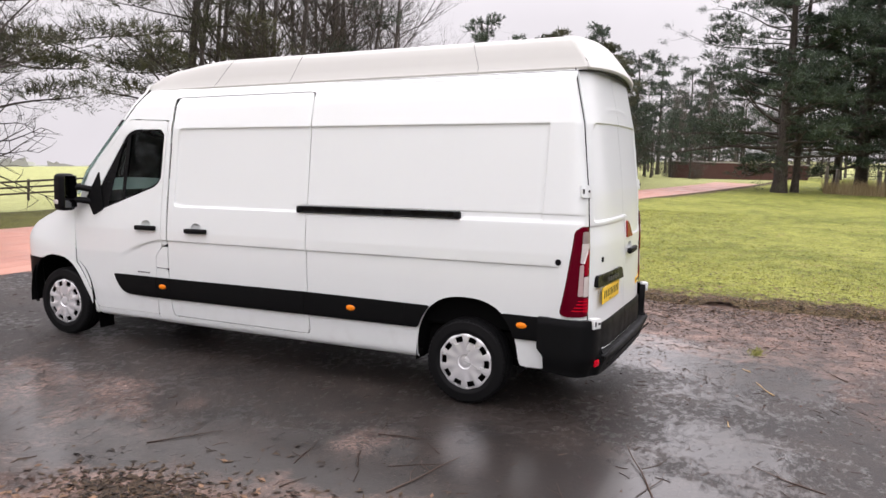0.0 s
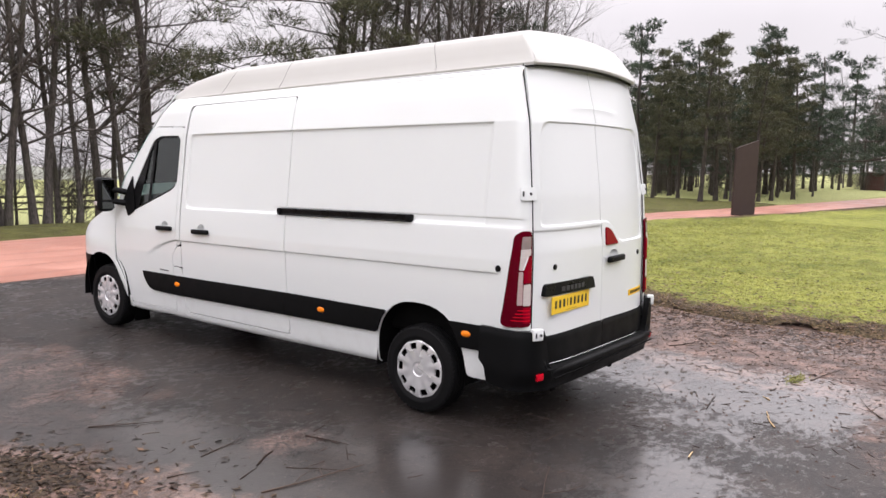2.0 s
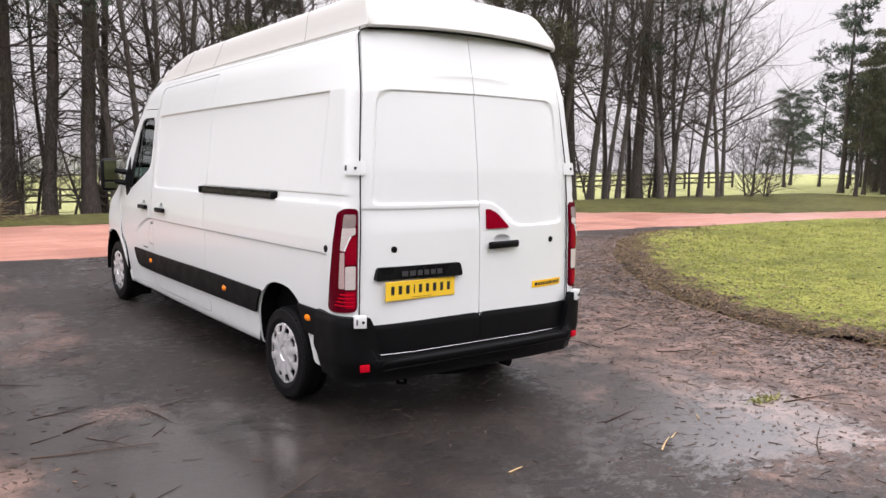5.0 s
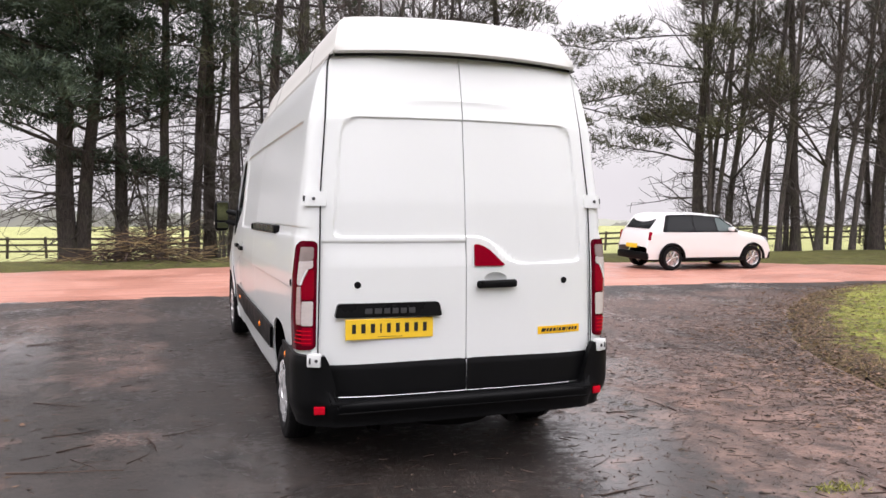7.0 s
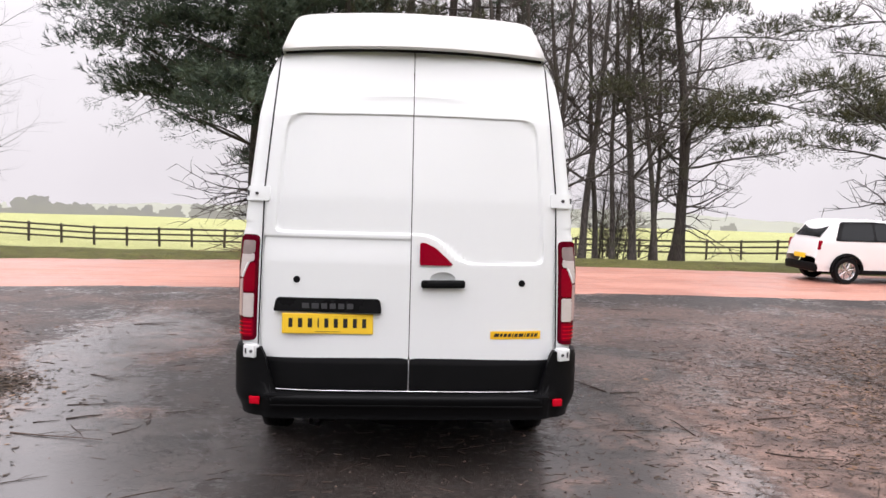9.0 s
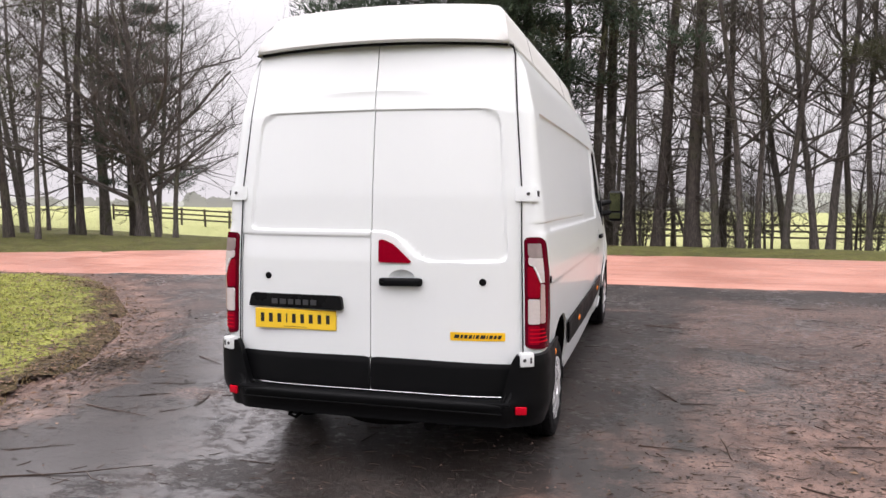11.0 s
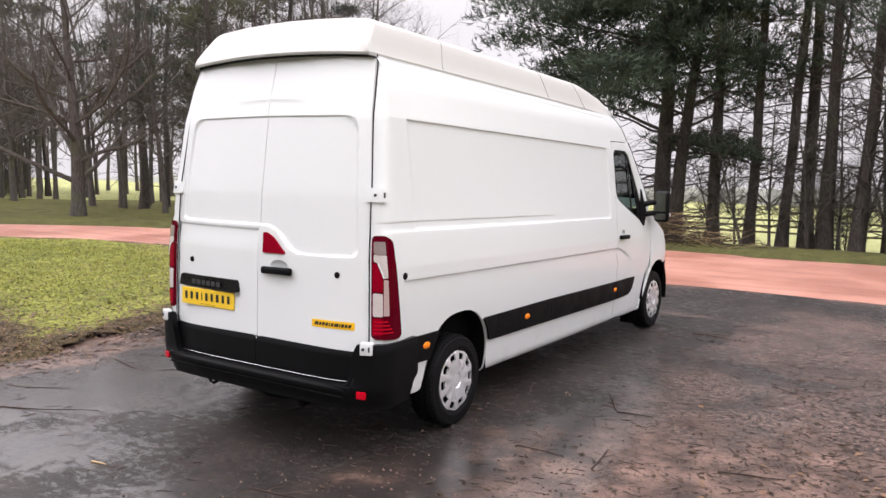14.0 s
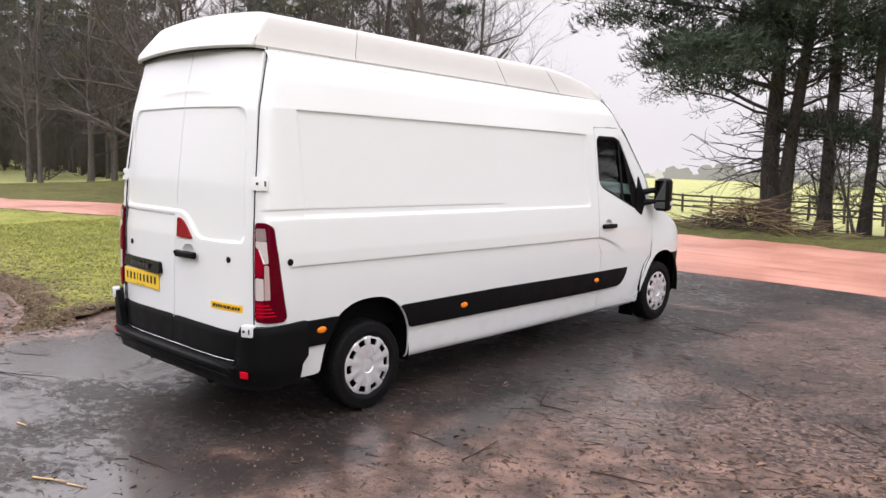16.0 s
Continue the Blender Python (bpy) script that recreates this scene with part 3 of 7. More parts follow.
    part("window_divider", panel(lines(4.1, 5.0, 0.015), lines(1.28, 2.25, 0.02), side_place(side, -0.008, False), quarter), "gloss", door_win)
    # door and slide handles with their recess
    for y in CUP_Y[side]:
        zc = CUP_Z + (0.012 if y < 4 else 0.0)
        base = side_place(side, 0.0, False)(y, zc + 0.028 * (y - 0.4))
        h = part("door_handle", box((0.034, 0.250, 0.044), Matrix.Translation((base.x + side * 0.022, y - 0.008, zc - 0.022)) @ pose(0, 0, 0, -2), 0.014, 3), "black", van)
        cup = bmesh.new()
        add_lathe(cup, [(1.06, 0.0), (1.0, -0.002), (0.93, -0.012), (0.75, -0.026), (0.4, -0.036), (0.0, -0.038)], 28, Matrix.Translation((base.x - side * 0.006, y, zc)) @ pose(0, 0, 0, 0, side * 90, 0) @ Matrix.Diagonal((CUP_R[1], CUP_R[0], 1, 1)))
        part("handle_cup", cup, "paint", h)
    if side < 0:
        for k in range(5):
            q = side_place(side, 0.002, True)(4.275 + 0.032 * k, 0.742 + 0.017 * (3.9 + 0.032 * k))
            part("badge_bar", box((0.003, 0.020, 0.012), Matrix.Translation(q)), "dull", van)
    # black mouldings with seams, and their amber markers
    def mould(p0, p1, front=False):
        def keep(P, V):
            Z = z_of(P, V)
            top = np.interp(P, [0.0, 1.4, 2.5, 4.07, 4.7], [0.782, 0.762, 0.751, 0.707, 0.694])
            low = np.interp(P, [0.0, 1.4, 2.5, 4.07, 4.7], [0.600, 0.575, 0.554, 0.512, 0.50])
            s = np.minimum(top - Z, Z - low)
            if front:
                s = np.minimum(s, sd_poly(rounded([(4.0, 0.72), (4.715, 0.700), (4.67, 0.60), (4.58, 0.510), (4.0, 0.505)], [0.0, 0.015, 0.08, 0.08, 0.0]), P, Z))
            return np.minimum(s, arch(P, Z, REAR, 0.425, 0.515))
        def at(p, v):
            q = side_place(side, 0.0, False)(p, v)
            return Vector((side * (abs(q.x) + 0.013 - 0.012 * abs((v - (0.69 + 0.0)) / 0.13) ** 3), q.y, q.z))
        part("side_moulding", panel(lines(p0, p1, 0.03), lines(0.56, 0.84, 0.014), at, keep, inward(side)), "black", van)
    for p0, p1 in ((0.425, 0.80), (1.30, 1.5485), (1.5515, 2.5035), (2.5075, 4.0105), (4.0135, 4.1705)):
        mould(p0, p1)
    mould(4.1745, 4.73, True)
    for y, z in ((0.57, 0.699), (2.045, 0.666), (4.09, 0.624)):
        b = bmesh.new()
        q = side_place(side, 0.0, False)(y, z + float(slope(z)) * (y - 0.4))
        bmesh.ops.create_uvsphere(b, u_segments=20, v_segments=12, radius=1.0, matrix=Matrix.Translation((q.x + side * 0.014, y, z)) @ Matrix.Diagonal((0.010, 0.042, 0.023, 1)))
        part("side_marker", b, "amber", van)
    # rear arch lining and lip
    for cy, a, bb in ((REAR, 0.425, 0.515), (5.44, 0.43, 0.475)):
        lin = bmesh.new()
        ring_a, ring_b = [], []
        for i in range(29):
            ang = math.pi * (-0.06 + 1.12 * i / 28)
            c, s_ = math.cos(ang), math.sin(ang)
            k = (abs(c) ** 2.5 + abs(s_) ** 2.5) ** (-1 / 2.5)
            y, z = cy + a * 1.012 * k * c, HUB + bb * 1.012 * k * s_
            z = max(z, 0.30)
            ring_a.append(lin.verts.new((side * 0.995, y, z)))
            ring_b.append(lin.verts.new((side * 0.60, y, z)))
        for i in range(28):
            lin.faces.new((ring_a[i], ring_a[i + 1], ring_b[i + 1], ring_b[i]))
        lin.faces.new(ring_b)
        part("wheel_arch_liner", lin, "dark", van)
    # fuel-cap-like round plugs
    q = side_place(side, 0.0, False)(0.31, 1.195)
    plug = add_lathe(bmesh.new(), [(0.023, -0.004), (0.023, 0.004), (0.019, 0.007), (0.0, 0.007)], 20, Matrix.Translation(q) @ pose(0, 0, 0, 0, side * 90, 0))
    part("body_plug", plug, "black", van)
    # sill and underbody edge
    part("sill_flange", box((0.05, 3.50, 0.05), Matrix.Translation((side * 0.90, 3.20, 0.315)) @ pose(0, 0, 0, -1.0), 0.008), "under", van)

# slide rail on the nearside
rail = bmesh.new()
at = side_place(-1, 0.0, False)
for k, (lift, h) in enumerate(((0.004, 0.034), (0.016, 0.012), (0.016, 0.010))):
    off = (0.0, 0.022, -0.022)[k]
    pa, pb = at(1.125, 1.507 + off), at(2.56, 1.507 + off)
    mid, d = (pa + pb) / 2, pb - pa
    add_box(rail, (0.022 + lift, d.length, h), Matrix.Translation(mid) @ pose(0, 0, 0, math.degrees(math.atan2(d.z, d.y)), 0, 0), 0.004, 1)
slide_rail = part("slide_rail", rail, "gloss", van)
for y in (1.125, 2.56):
    q = at(y, 1.507)
    part("rail_end", box((0.05, 0.05, 0.058), Matrix.Translation(q) @ pose(0, 0, 0, -1.7), 0.012), "black", slide_rail)

# roof cap of moulded plastic, with a lip all round and an overhanging tail
ROOF = [(0.812, -0.030), (0.818, 0.0), (0.808, 0.020), (0.791, 0.080), (0.770, 0.150), (0.755, 0.194), (0.741, 0.218), (0.714, 0.235), (0.660, 0.246), (0.50, 0.257), (0.25, 0.267), (0.0, 0.271)]
prof = ROOF + [(-x, h) for x, h in ROOF[-2::-1]]


def roof_at(s, u):
    k = min(int(u), len(prof) - 2)
    f = u - k
    x = prof[k][0] * (1 - f) + prof[k + 1][0] * f
    h = prof[k][1] * (1 - f) + prof[k + 1][1] * f
    y0 = 0.235 + max(0.0, h - 0.03) * 0.80 - 0.07 * (1 - (x / 0.82) ** 2)
    y1 = 4.44 - max(0.0, h) * 1.25 + 0.26 * (1 - (x / 0.82) ** 2)
    y = y0 + (y1 - y0) * s
    fall = 1 - 0.34 * smooth01(y, 3.55, 4.45) * (h > 0)
    z = 2.605 - 0.041 * (y - 0.39) + h * fall
    tap = taper(y) * (1 - 0.03 * smooth01(y, 3.6, 4.6))
    return Vector((x * tap, y, z))


roof_bm = panel([0, 0.006, 0.02, 0.05, 0.1] + list(np.linspace(0.15, 0.75, 9)) + list(np.linspace(0.78, 1.0, 12)), list(range(len(prof))), roof_at)
# sloping tail of the cap: a bowed face that ends in a thick rolled lip over the doors
def tail_lip(x, back=0.0, drop=0.0):
    k = 1 - (x / 0.818) ** 2
    return Vector((x, 0.232 - 0.060 * k + back, 2.604 + 0.030 * k - drop))


half = [roof_at(0.0, u) for u in np.linspace(1.0, len(prof) - 2.0, 61)]
rows = []
for q in half:
    low = tail_lip(q.x * 0.998)
    inner = [low + Vector((0, 0.060, 0.004)), low + Vector((0, 0.016, -0.012)), low + Vector((0, 0.004, -0.008)), low + Vector((0, -0.002, 0.004))]
    face = [inner[-1].lerp(q, t) + Vector((0, -0.012 * math.sin(t * math.pi) * min(1.0, (q.z - low.z) / 0.12), 0)) for t in (0.1, 0.3, 0.55, 0.8, 0.94)]
    rows.append([roof_bm.verts.new(p) for p in inner + face + [q]])
for a, b in zip(rows, rows[1:]):
    for k in range(len(a) - 1):
        roof_bm.faces.new((a[k], b[k], b[k + 1], a[k + 1]))
# visor that falls from the cap's front edge to the screen header
brow = []
for u in np.linspace(1.0, len(prof) - 2.0, 61):
    q = roof_at(1.0, u)
    y = 4.47 + 0.30 * (1 - (q.x / 0.82) ** 2)
    low = Vector((q.x * 1.01, y, 2.605 - 0.041 * (y - 0.39) - 0.012))
    brow.append([roof_bm.verts.new(q.lerp(low, t) + Vector((0, 0.6, 0.8)) * (0.030 * math.sin(t * math.pi) * min(1.0, (q - low).length / 0.2))) for t in (0.0, 0.15, 0.35, 0.6, 0.85, 1.0)])
for a, b in zip(brow, brow[1:]):
    for k in range(5):
        roof_bm.faces.new((a[k], b[k], b[k + 1], a[k + 1]))
bmesh.ops.remove_doubles(roof_bm, verts=roof_bm.verts[:], dist=0.0012)
bmesh.ops.recalc_face_normals(roof_bm, faces=roof_bm.faces[:])
roof = part("roof_cap", roof_bm, "cap", van, "high moulded cream-white plastic roof cap")
for s in (0.205, 0.62, 0.815):
    seam = bmesh.new()
    pts = [roof_at(s, u) for u in np.linspace(1.2, len(prof) - 2.2, 60)]
    add_tube(seam, pts, 0.0020, 5)
    part("roof_seam", seam, "dull", roof)
for side in (-1, 1):
    pts = [roof_at(s, 0.5 if side > 0 else len(prof) - 1.5) for s in np.linspace(0.0, 0.97, 40)]
    part("roof_gutter", add_tube(bmesh.new(), [p + Vector((side * 0.004, 0, -0.012)) for p in pts], 0.006, 6), "black", roof)
seal_at = [tail_lip(x, 0.040, 0.014) for x in np.linspace(-0.80, 0.80, 40)]
part("roof_tail_seal", add_tube(bmesh.new(), seal_at, 0.011, 6), "black", roof)

# screen header, screen, bonnet and nose
def front_at(u, s):
    """From the roof's front edge down the screen: s 0 to 1, u from -1 to 1."""
    z = 2.46 + (1.42 - 2.46) * s
    yp = float(np.interp(z, PILLAR[1][::-1], PILLAR[0][::-1]))
    v = z + float(slope(z)) * (yp - 0.4)
    w = half_width(min(v, 2.6)) * taper(yp) - 0.004
    return Vector((w * math.sin(u * math.pi / 2) / 1.0, yp + 0.02 + (0.20 + 0.12 * s) * math.cos(u * math.pi / 2), z + 0.05 * math.cos(u * math.pi / 2) * (1 - s)))


US = list(np.linspace(-1, 1, 25))
part("screen_header", panel(US, list(np.linspace(-0.02, 0.30, 6)), front_at), "paint", van)
screen = part("windscreen", facing(panel(US, list(np.linspace(0.30, 1.0, 10)), front_at), (0, 1, 0)), "glass", van)
part("screen_frit", panel(US, [0.30, 0.33, 0.36], lambda u, s: front_at(u, s) + Vector((0, 0.003, 0.003))), "gloss", screen)


def nose_at(u, s):
    """Bonnet, grille and front bumper: s runs from the screen over the bonnet down to the ground side."""
    y = interp(s, [0, 0.25, 0.5, 0.62, 0.75, 0.88, 1.0], [5.36, 5.72, 6.02, 6.11, 6.155, 6.16, 6.08])
    z = interp(s, [0, 0.25, 0.5, 0.62, 0.75, 0.88, 1.0], [1.44, 1.33, 1.12, 0.98, 0.76, 0.48, 0.26])
    c = abs(u)
    back = interp(s, [0, 0.5, 0.75, 1], [0.20, 0.30, 0.42, 0.42]) * c ** 3
    w = interp(s, [0, 0.25, 0.5, 0.75, 1.0], [0.965, 0.955, 0.93, 0.955, 0.92])
    return Vector((w * u, y - back, z - interp(s, [0, 0.5, 1], [0.05, 0.07, 0.0]) * c ** 4))


US2 = list(np.linspace(-1, 1, 29))
part("bonnet", panel(US2, list(np.linspace(0, 0.60, 14)), nose_at), "paint", van)
fb = part("front_bumper", panel(US2, list(np.linspace(0.60, 1.0, 10)), lambda u, s: nose_at(u, s) + Vector((0, 0.012, 0))), "black", van)
def wing_y(P):
    return np.where(P < 5.45, P, 5.45 + 0.62 * np.sin(np.clip((P - 5.45) / 0.62, 0, 1) * math.pi / 2) * 0.9)


for side in (-1, 1):
    def fender_at(p, v, side=side):
        q = side_place(side, 0.0, False)(min(p, 5.5), v)
        t = max(0.0, p - 5.45)
        bulge = 0.025 * math.exp(-((p - FRONT) / 0.5) ** 2) * smooth01(v, 1.4, 0.8)
        y = float(wing_y(p))
        x = abs(q.x) + bulge - 0.16 * (t / 0.62) ** 2.4
        z = v - float(slope(v)) * (p - 0.4)
        lean = max(0.0, z - 0.95) * 0.15 * smooth01(p, 5.2, 5.9)
        return Vector((side * (x - lean), y, z))
    def keep_fender(P, V):
        Z = z_of(P, V)
        top = np.interp(P, [5.1, 5.16, 5.4, 5.7, 5.9, 6.1], [1.43, 1.415, 1.30, 1.12, 0.95, 0.72])
        away = arch_front(wing_y(P), Z)
        s = np.maximum(P - 5.213 - 0.0016, np.where((Z < 0.79) & (P < 5.3), 0.043 - away, -1.0))
        s = np.minimum(s, np.minimum(top - Z, 6.07 - P))
        s = np.minimum(s, np.where(P > 5.5, Z - 0.76, V - 0.345))
        return np.minimum(s, away)
    part("front_wing", panel(lines(4.92, 6.1, 0.025, 5.213), lines(0.338, 1.62, 0.03), fender_at, keep_fender, inward(side)), "paint", van)
    def keep_corner(P, V):
        Z = z_of(P, V)
        s = np.minimum(np.minimum(P - 5.5, 6.09 - P), np.minimum(0.757 - Z, Z - 0.27))
        return np.minimum(s, arch_front(wing_y(P), Z))
    part("bumper_corner", panel(lines(5.48, 6.1, 0.03), lines(0.36, 0.90, 0.03), lambda p, v: fender_at(p, v) + Vector((side * 0.008, 0, 0)), keep_corner, inward(side)), "black", fb)
    lamp = bmesh.new()
    bmesh.ops.create_uvsphere(lamp, u_segments=20, v_segments=12, radius=1, matrix=Matrix.Translation((side * 0.80, 5.80, 0.98)) @ pose(0, 0, 0, 20, 0, -side * 28) @ Matrix.Diagonal((0.12, 0.15, 0.17, 1)))
    part("headlight", lamp, "grille", van, "clear headlight")
    # door mirror
    mir = part("door_mirror", box((0.165, 0.15, 0.355), pose(side * 1.128, 5.20, 1.452, 0, 0, side * 8), 0.045, 4), "black", van, "black plastic door mirror")
    part("mirror_glass", box((0.125, 0.006, 0.215), pose(side * 1.126, 5.121, 1.505, 0, 0, side * 8), 0.002, 1), "mirror", mir)
    part("mirror_blind_spot", box((0.125, 0.006, 0.070), pose(side * 1.126, 5.121, 1.342, 0, 0, side * 8), 0.002, 1), "mirror", mir)
    arm = add_tube(bmesh.new(), [(side * 0.93, 5.02, 1.47), (side * 1.04, 5.09, 1.50), (side * 1.09, 5.18, 1.50)], [0.035, 0.03, 0.035], 10)
    add_tube(arm, [(side * 0.94, 5.02, 1.36), (side * 1.05, 5.09, 1.38), (side * 1.09, 5.18, 1.38)], [0.035, 0.03, 0.03], 10)
    part("mirror_arm", arm, "black", mir)
    tri = bmesh.new()
    add_prism(tri, rounded([(4.84, 1.30), (4.965, 1.235), (5.075, 1.40), (4.93, 1.66)], 0.02), 0.03, lambda u, v, w: Vector((side * (half_width(v + 0.13) * taper(u) - 0.022 + w), u, v)))
    part("mirror_base", tri, "black", mir)
    part("mirror_indicator", box((0.03, 0.07, 0.045), pose(side * 1.203, 5.225, 1.36, 0, 0, side * 8), 0.012), "clear", mir)

# cab inside
part("cab_floor", box((1.72, 1.5, 0.06), pose(0, 4.75, 0.62)), "dark", van)
part("bulkhead", box((1.64, 0.03, 1.55), pose(0, 4.02, 1.40)), "dark", van)
part("dashboard", box((1.74, 0.42, 0.42), pose(0, 5.20, 1.12), 0.08), "dark", van)
part("cab_lining", box((1.30, 0.26, 0.03), pose(0, 4.20, 2.28)), "dark", van)
for x in (-0.52, 0.02, 0.52):
    sb = add_box(bmesh.new(), (0.46, 0.14, 0.68), pose(x, 4.22, 1.30, 12), 0.06, 3)
    add_box(sb, (0.48, 0.46, 0.16), pose(x, 4.46, 0.93, 4), 0.06, 3)
    add_box(sb, (0.26, 0.10, 0.20), pose(x, 4.12, 1.74, 8), 0.045, 3)
    part("seat", sb, "seat", van)
wheel = bmesh.new()
ring = [Vector((0.52 + 0.19 * math.cos(a), 0, 0.19 * math.sin(a))) for a in np.linspace(0, 2 * math.pi, 25)]
add_tube(wheel, [pose(0, 4.93, 1.30, -28) @ p for p in ring], 0.014, 8)
add_tube(wheel, [pose(0, 4.93, 1.30, -28) @ Vector((0.33, 0, 0)), pose(0, 4.93, 1.30, -28) @ Vector((0.71, 0, 0))], 0.016, 8)
part("steering_wheel", wheel, "dark", van)
# dark shell behind the panel gaps, and the floor pan
shell = bmesh.new()
add_box(shell, (1.74, 3.66, 1.55), pose(0, 2.15, 1.33, -1.6), 0.05, 2)
add_box(shell, (1.46, 3.66, 0.42), pose(0, 2.15, 2.25, -1.9), 0.05, 2)
part("cargo_lining", shell, "dark", van)
pan = add_box(bmesh.new(), (1.50, 5.3, 0.22), pose(0, 3.1, 0.46), 0.03)
add_box(pan, (1.66, 3.05, 0.20), pose(0, 3.10, 0.38), 0.02)
add_box(pan, (0.16, 4.9, 0.16), pose(-0.42, 2.9, 0.30), 0.02)
add_box(pan, (0.16, 4.9, 0.16), pose(0.42, 2.9, 0.30), 0.02)
add_box(pan, (0.80, 1.1, 0.14), pose(0.1, 3.4, 0.29), 0.03)
add_box(pan, (1.30, 0.5, 0.22), pose(0, 5.35, 0.34), 0.03)
add_cyl(pan, 0.33, 0.33, 0.20, pose(0, 0.50, 0.36), 24)
add_box(pan, (0.12, 1.6, 0.10), pose(-0.5, 0.95, 0.34), 0.02)
add_box(pan, (0.12, 1.6, 0.10), pose(0.5, 0.95, 0.34), 0.02)
add_tube(pan, [(-0.75, REAR, 0.33), (0.75, REAR, 0.33)], 0.05, 10)
part("floor_pan", pan, "under", van)
tank = add_tube(bmesh.new(), [(0.35, 0.10, 0.30), (0.35, 0.55, 0.31), (0.32, 1.9, 0.36), (0.3, 3.0, 0.36)], 0.032, 10)
part("exhaust_pipe", tank, "under", van)
part("tow_eye", add_tube(bmesh.new(), [(-0.60, 0.20, 0.33), (-0.60, 0.13, 0.29), (-0.55, 0.12, 0.28), (-0.52, 0.18, 0.31)], 0.012, 8), "under", van)

# wheels
def add_wheel(x, y, side):
    w = new("wheel")
    w.parent = van
    w.matrix_basis = pose(x, y, HUB, 0, side * 90, 0) @ Matrix.Diagonal((0.972, 0.972, 0.93, 1))
    tyre = bmesh.new()
    P = [(0.205, -0.085), (0.225, -0.10), (0.27, -0.112), (0.315, -0.108), (0.335, -0.092), (0.3445, -0.07), (0.345, -0.045), (0.338, -0.043), (0.338, -0.035), (0.346, -0.033), (0.346, -0.004), (0.339, -0.002), (0.339, 0.006),
         (0.346, 0.008), (0.346, 0.033), (0.338, 0.035), (0.338, 0.043), (0.345, 0.045), (0.3445, 0.07), (0.335, 0.092), (0.322, 0.104), (0.318, 0.106), (0.315, 0.106), (0.27, 0.112), (0.262, 0.114), (0.255, 0.112), (0.225, 0.10), (0.205, 0.085)]
    add_lathe(tyre, P, 56)
    for i in range(56):
        for h in (-0.088, 0.088):
            add_box(tyre, (0.020, 0.016, 0.030), pose(0, 0, 0, 0, 0, i * 360 / 56) @ Matrix.Translation((0.3265, 0, h * 0.96)))
    part("tyre", tyre, "rubber", w)
    part("rim", add_lathe(bmesh.new(), [(0.214, 0.075), (0.205, 0.06), (0.195, 0.0), (0.12, 0.02), (0.0, 0.03)], 40), "dark", w)
    hole = []
    for i in range(10):
        hole.append(i * 2 * math.pi / 10)
    def keep(R, A):
        d = np.abs((A - math.pi / 10 + math.pi / 10) % (2 * math.pi / 10) - math.pi / 10)
        slot = np.minimum(np.minimum(R - 0.146, 0.192 - R), 0.034 - d * R * 1.0 - (0.192 - R) * 0.10)
        return -(slot - 0.002)
    def at(r, a):
        h = interp(r, [0.0, 0.03, 0.036, 0.05, 0.055, 0.12, 0.16, 0.20, 0.222], [0.100, 0.100, 0.096, 0.096, 0.104, 0.106, 0.104, 0.098, 0.084])
        spoke = math.cos(10 * a)
        return Vector((1.09 * r * math.cos(a), 1.09 * r * math.sin(a), 0.006 + h + 0.004 * spoke * smooth01(r, 0.07, 0.14) * (1 - smooth01(r, 0.2, 0.22))))
    rs = [0.0005, 0.02, 0.03, 0.036, 0.043, 0.05, 0.055, 0.08, 0.10, 0.12, 0.135, 0.143, 0.150, 0.158, 0.168, 0.178, 0.187, 0.194, 0.202, 0.212, 0.222]
    part("wheel_cover", panel(rs, np.linspace(0, 2 * math.pi, 121), at, keep, (0, 0, -0.014)), "silver", w, "silver plastic wheel cover with ten slots")
    return w


for x, y in ((-0.905, REAR), (0.905, REAR), (-0.90, FRONT), (0.90, FRONT)):
    add_wheel(x, y, 1 if x > 0 else -1)
for side in (-1, 1):
    for y in (5.0,):
        flap = panel([-0.09, -0.03, 0.03, 0.09], [0.0, 0.07, 0.14, 0.22], lambda u, v: Vector((side * 0.84 + u, y - 0.02 + 0.10 * v + 0.02 * (u / 0.13) ** 2, 0.11 + v)))
        bmesh.ops.solidify(flap, geom=flap.faces[:], thickness=0.012)
        part("mud_flap", flap, "black", van)

# ---- the van's tail: doors, lamps, hinges, bumper ----
def tail_y(x, z):
    return rear_y(z) + 0.082 * (abs(x) / 0.925) ** 5


EMB_L = rounded([(-0.838, 1.487), (-0.768, 2.212), (0.05, 2.222), (0.05, 1.487)], [0.05, 0.11, 0.0, 0.0])
EMB_R = rounded([(-0.05, 1.487), (-0.05, 2.222), (0.768, 2.212), (0.838, 1.317), (0.325, 1.310), (0.17, 1.455), (0.08, 1.487)], [0.0, 0.0, 0.11, 0.07, 0.08, 0.06, 0.05])
Z_T = sorted(set(lines(0.70, 2.62, 0.022, 1.487, 1.455, 2.216, 1.315, 2.34) + lines(1.155, 1.27, 0.012)))


def tail_at(side):
    emb = EMB_L if side < 0 else EMB_R
    def at(x, z):
        d = float(sd_poly(emb, np.array([x]), np.array([z]))[0])
        y = tail_y(x, z) + 0.014 * smooth01(d, -0.003, 0.009)
        low = 0.008 * (1 - smooth01(z, 1.448, 1.462)) * (smooth01(z, 1.30, 1.44) if side < 0 else 0.0)
        wing = 0.005 * math.exp(-((z - 2.338 + 0.02 * (x / 0.4) ** 2) / 0.014) ** 2) * (1 - smooth01(abs(x), 0.25, 0.45))
        return Vector((x, y + low - wing, z))
    return at


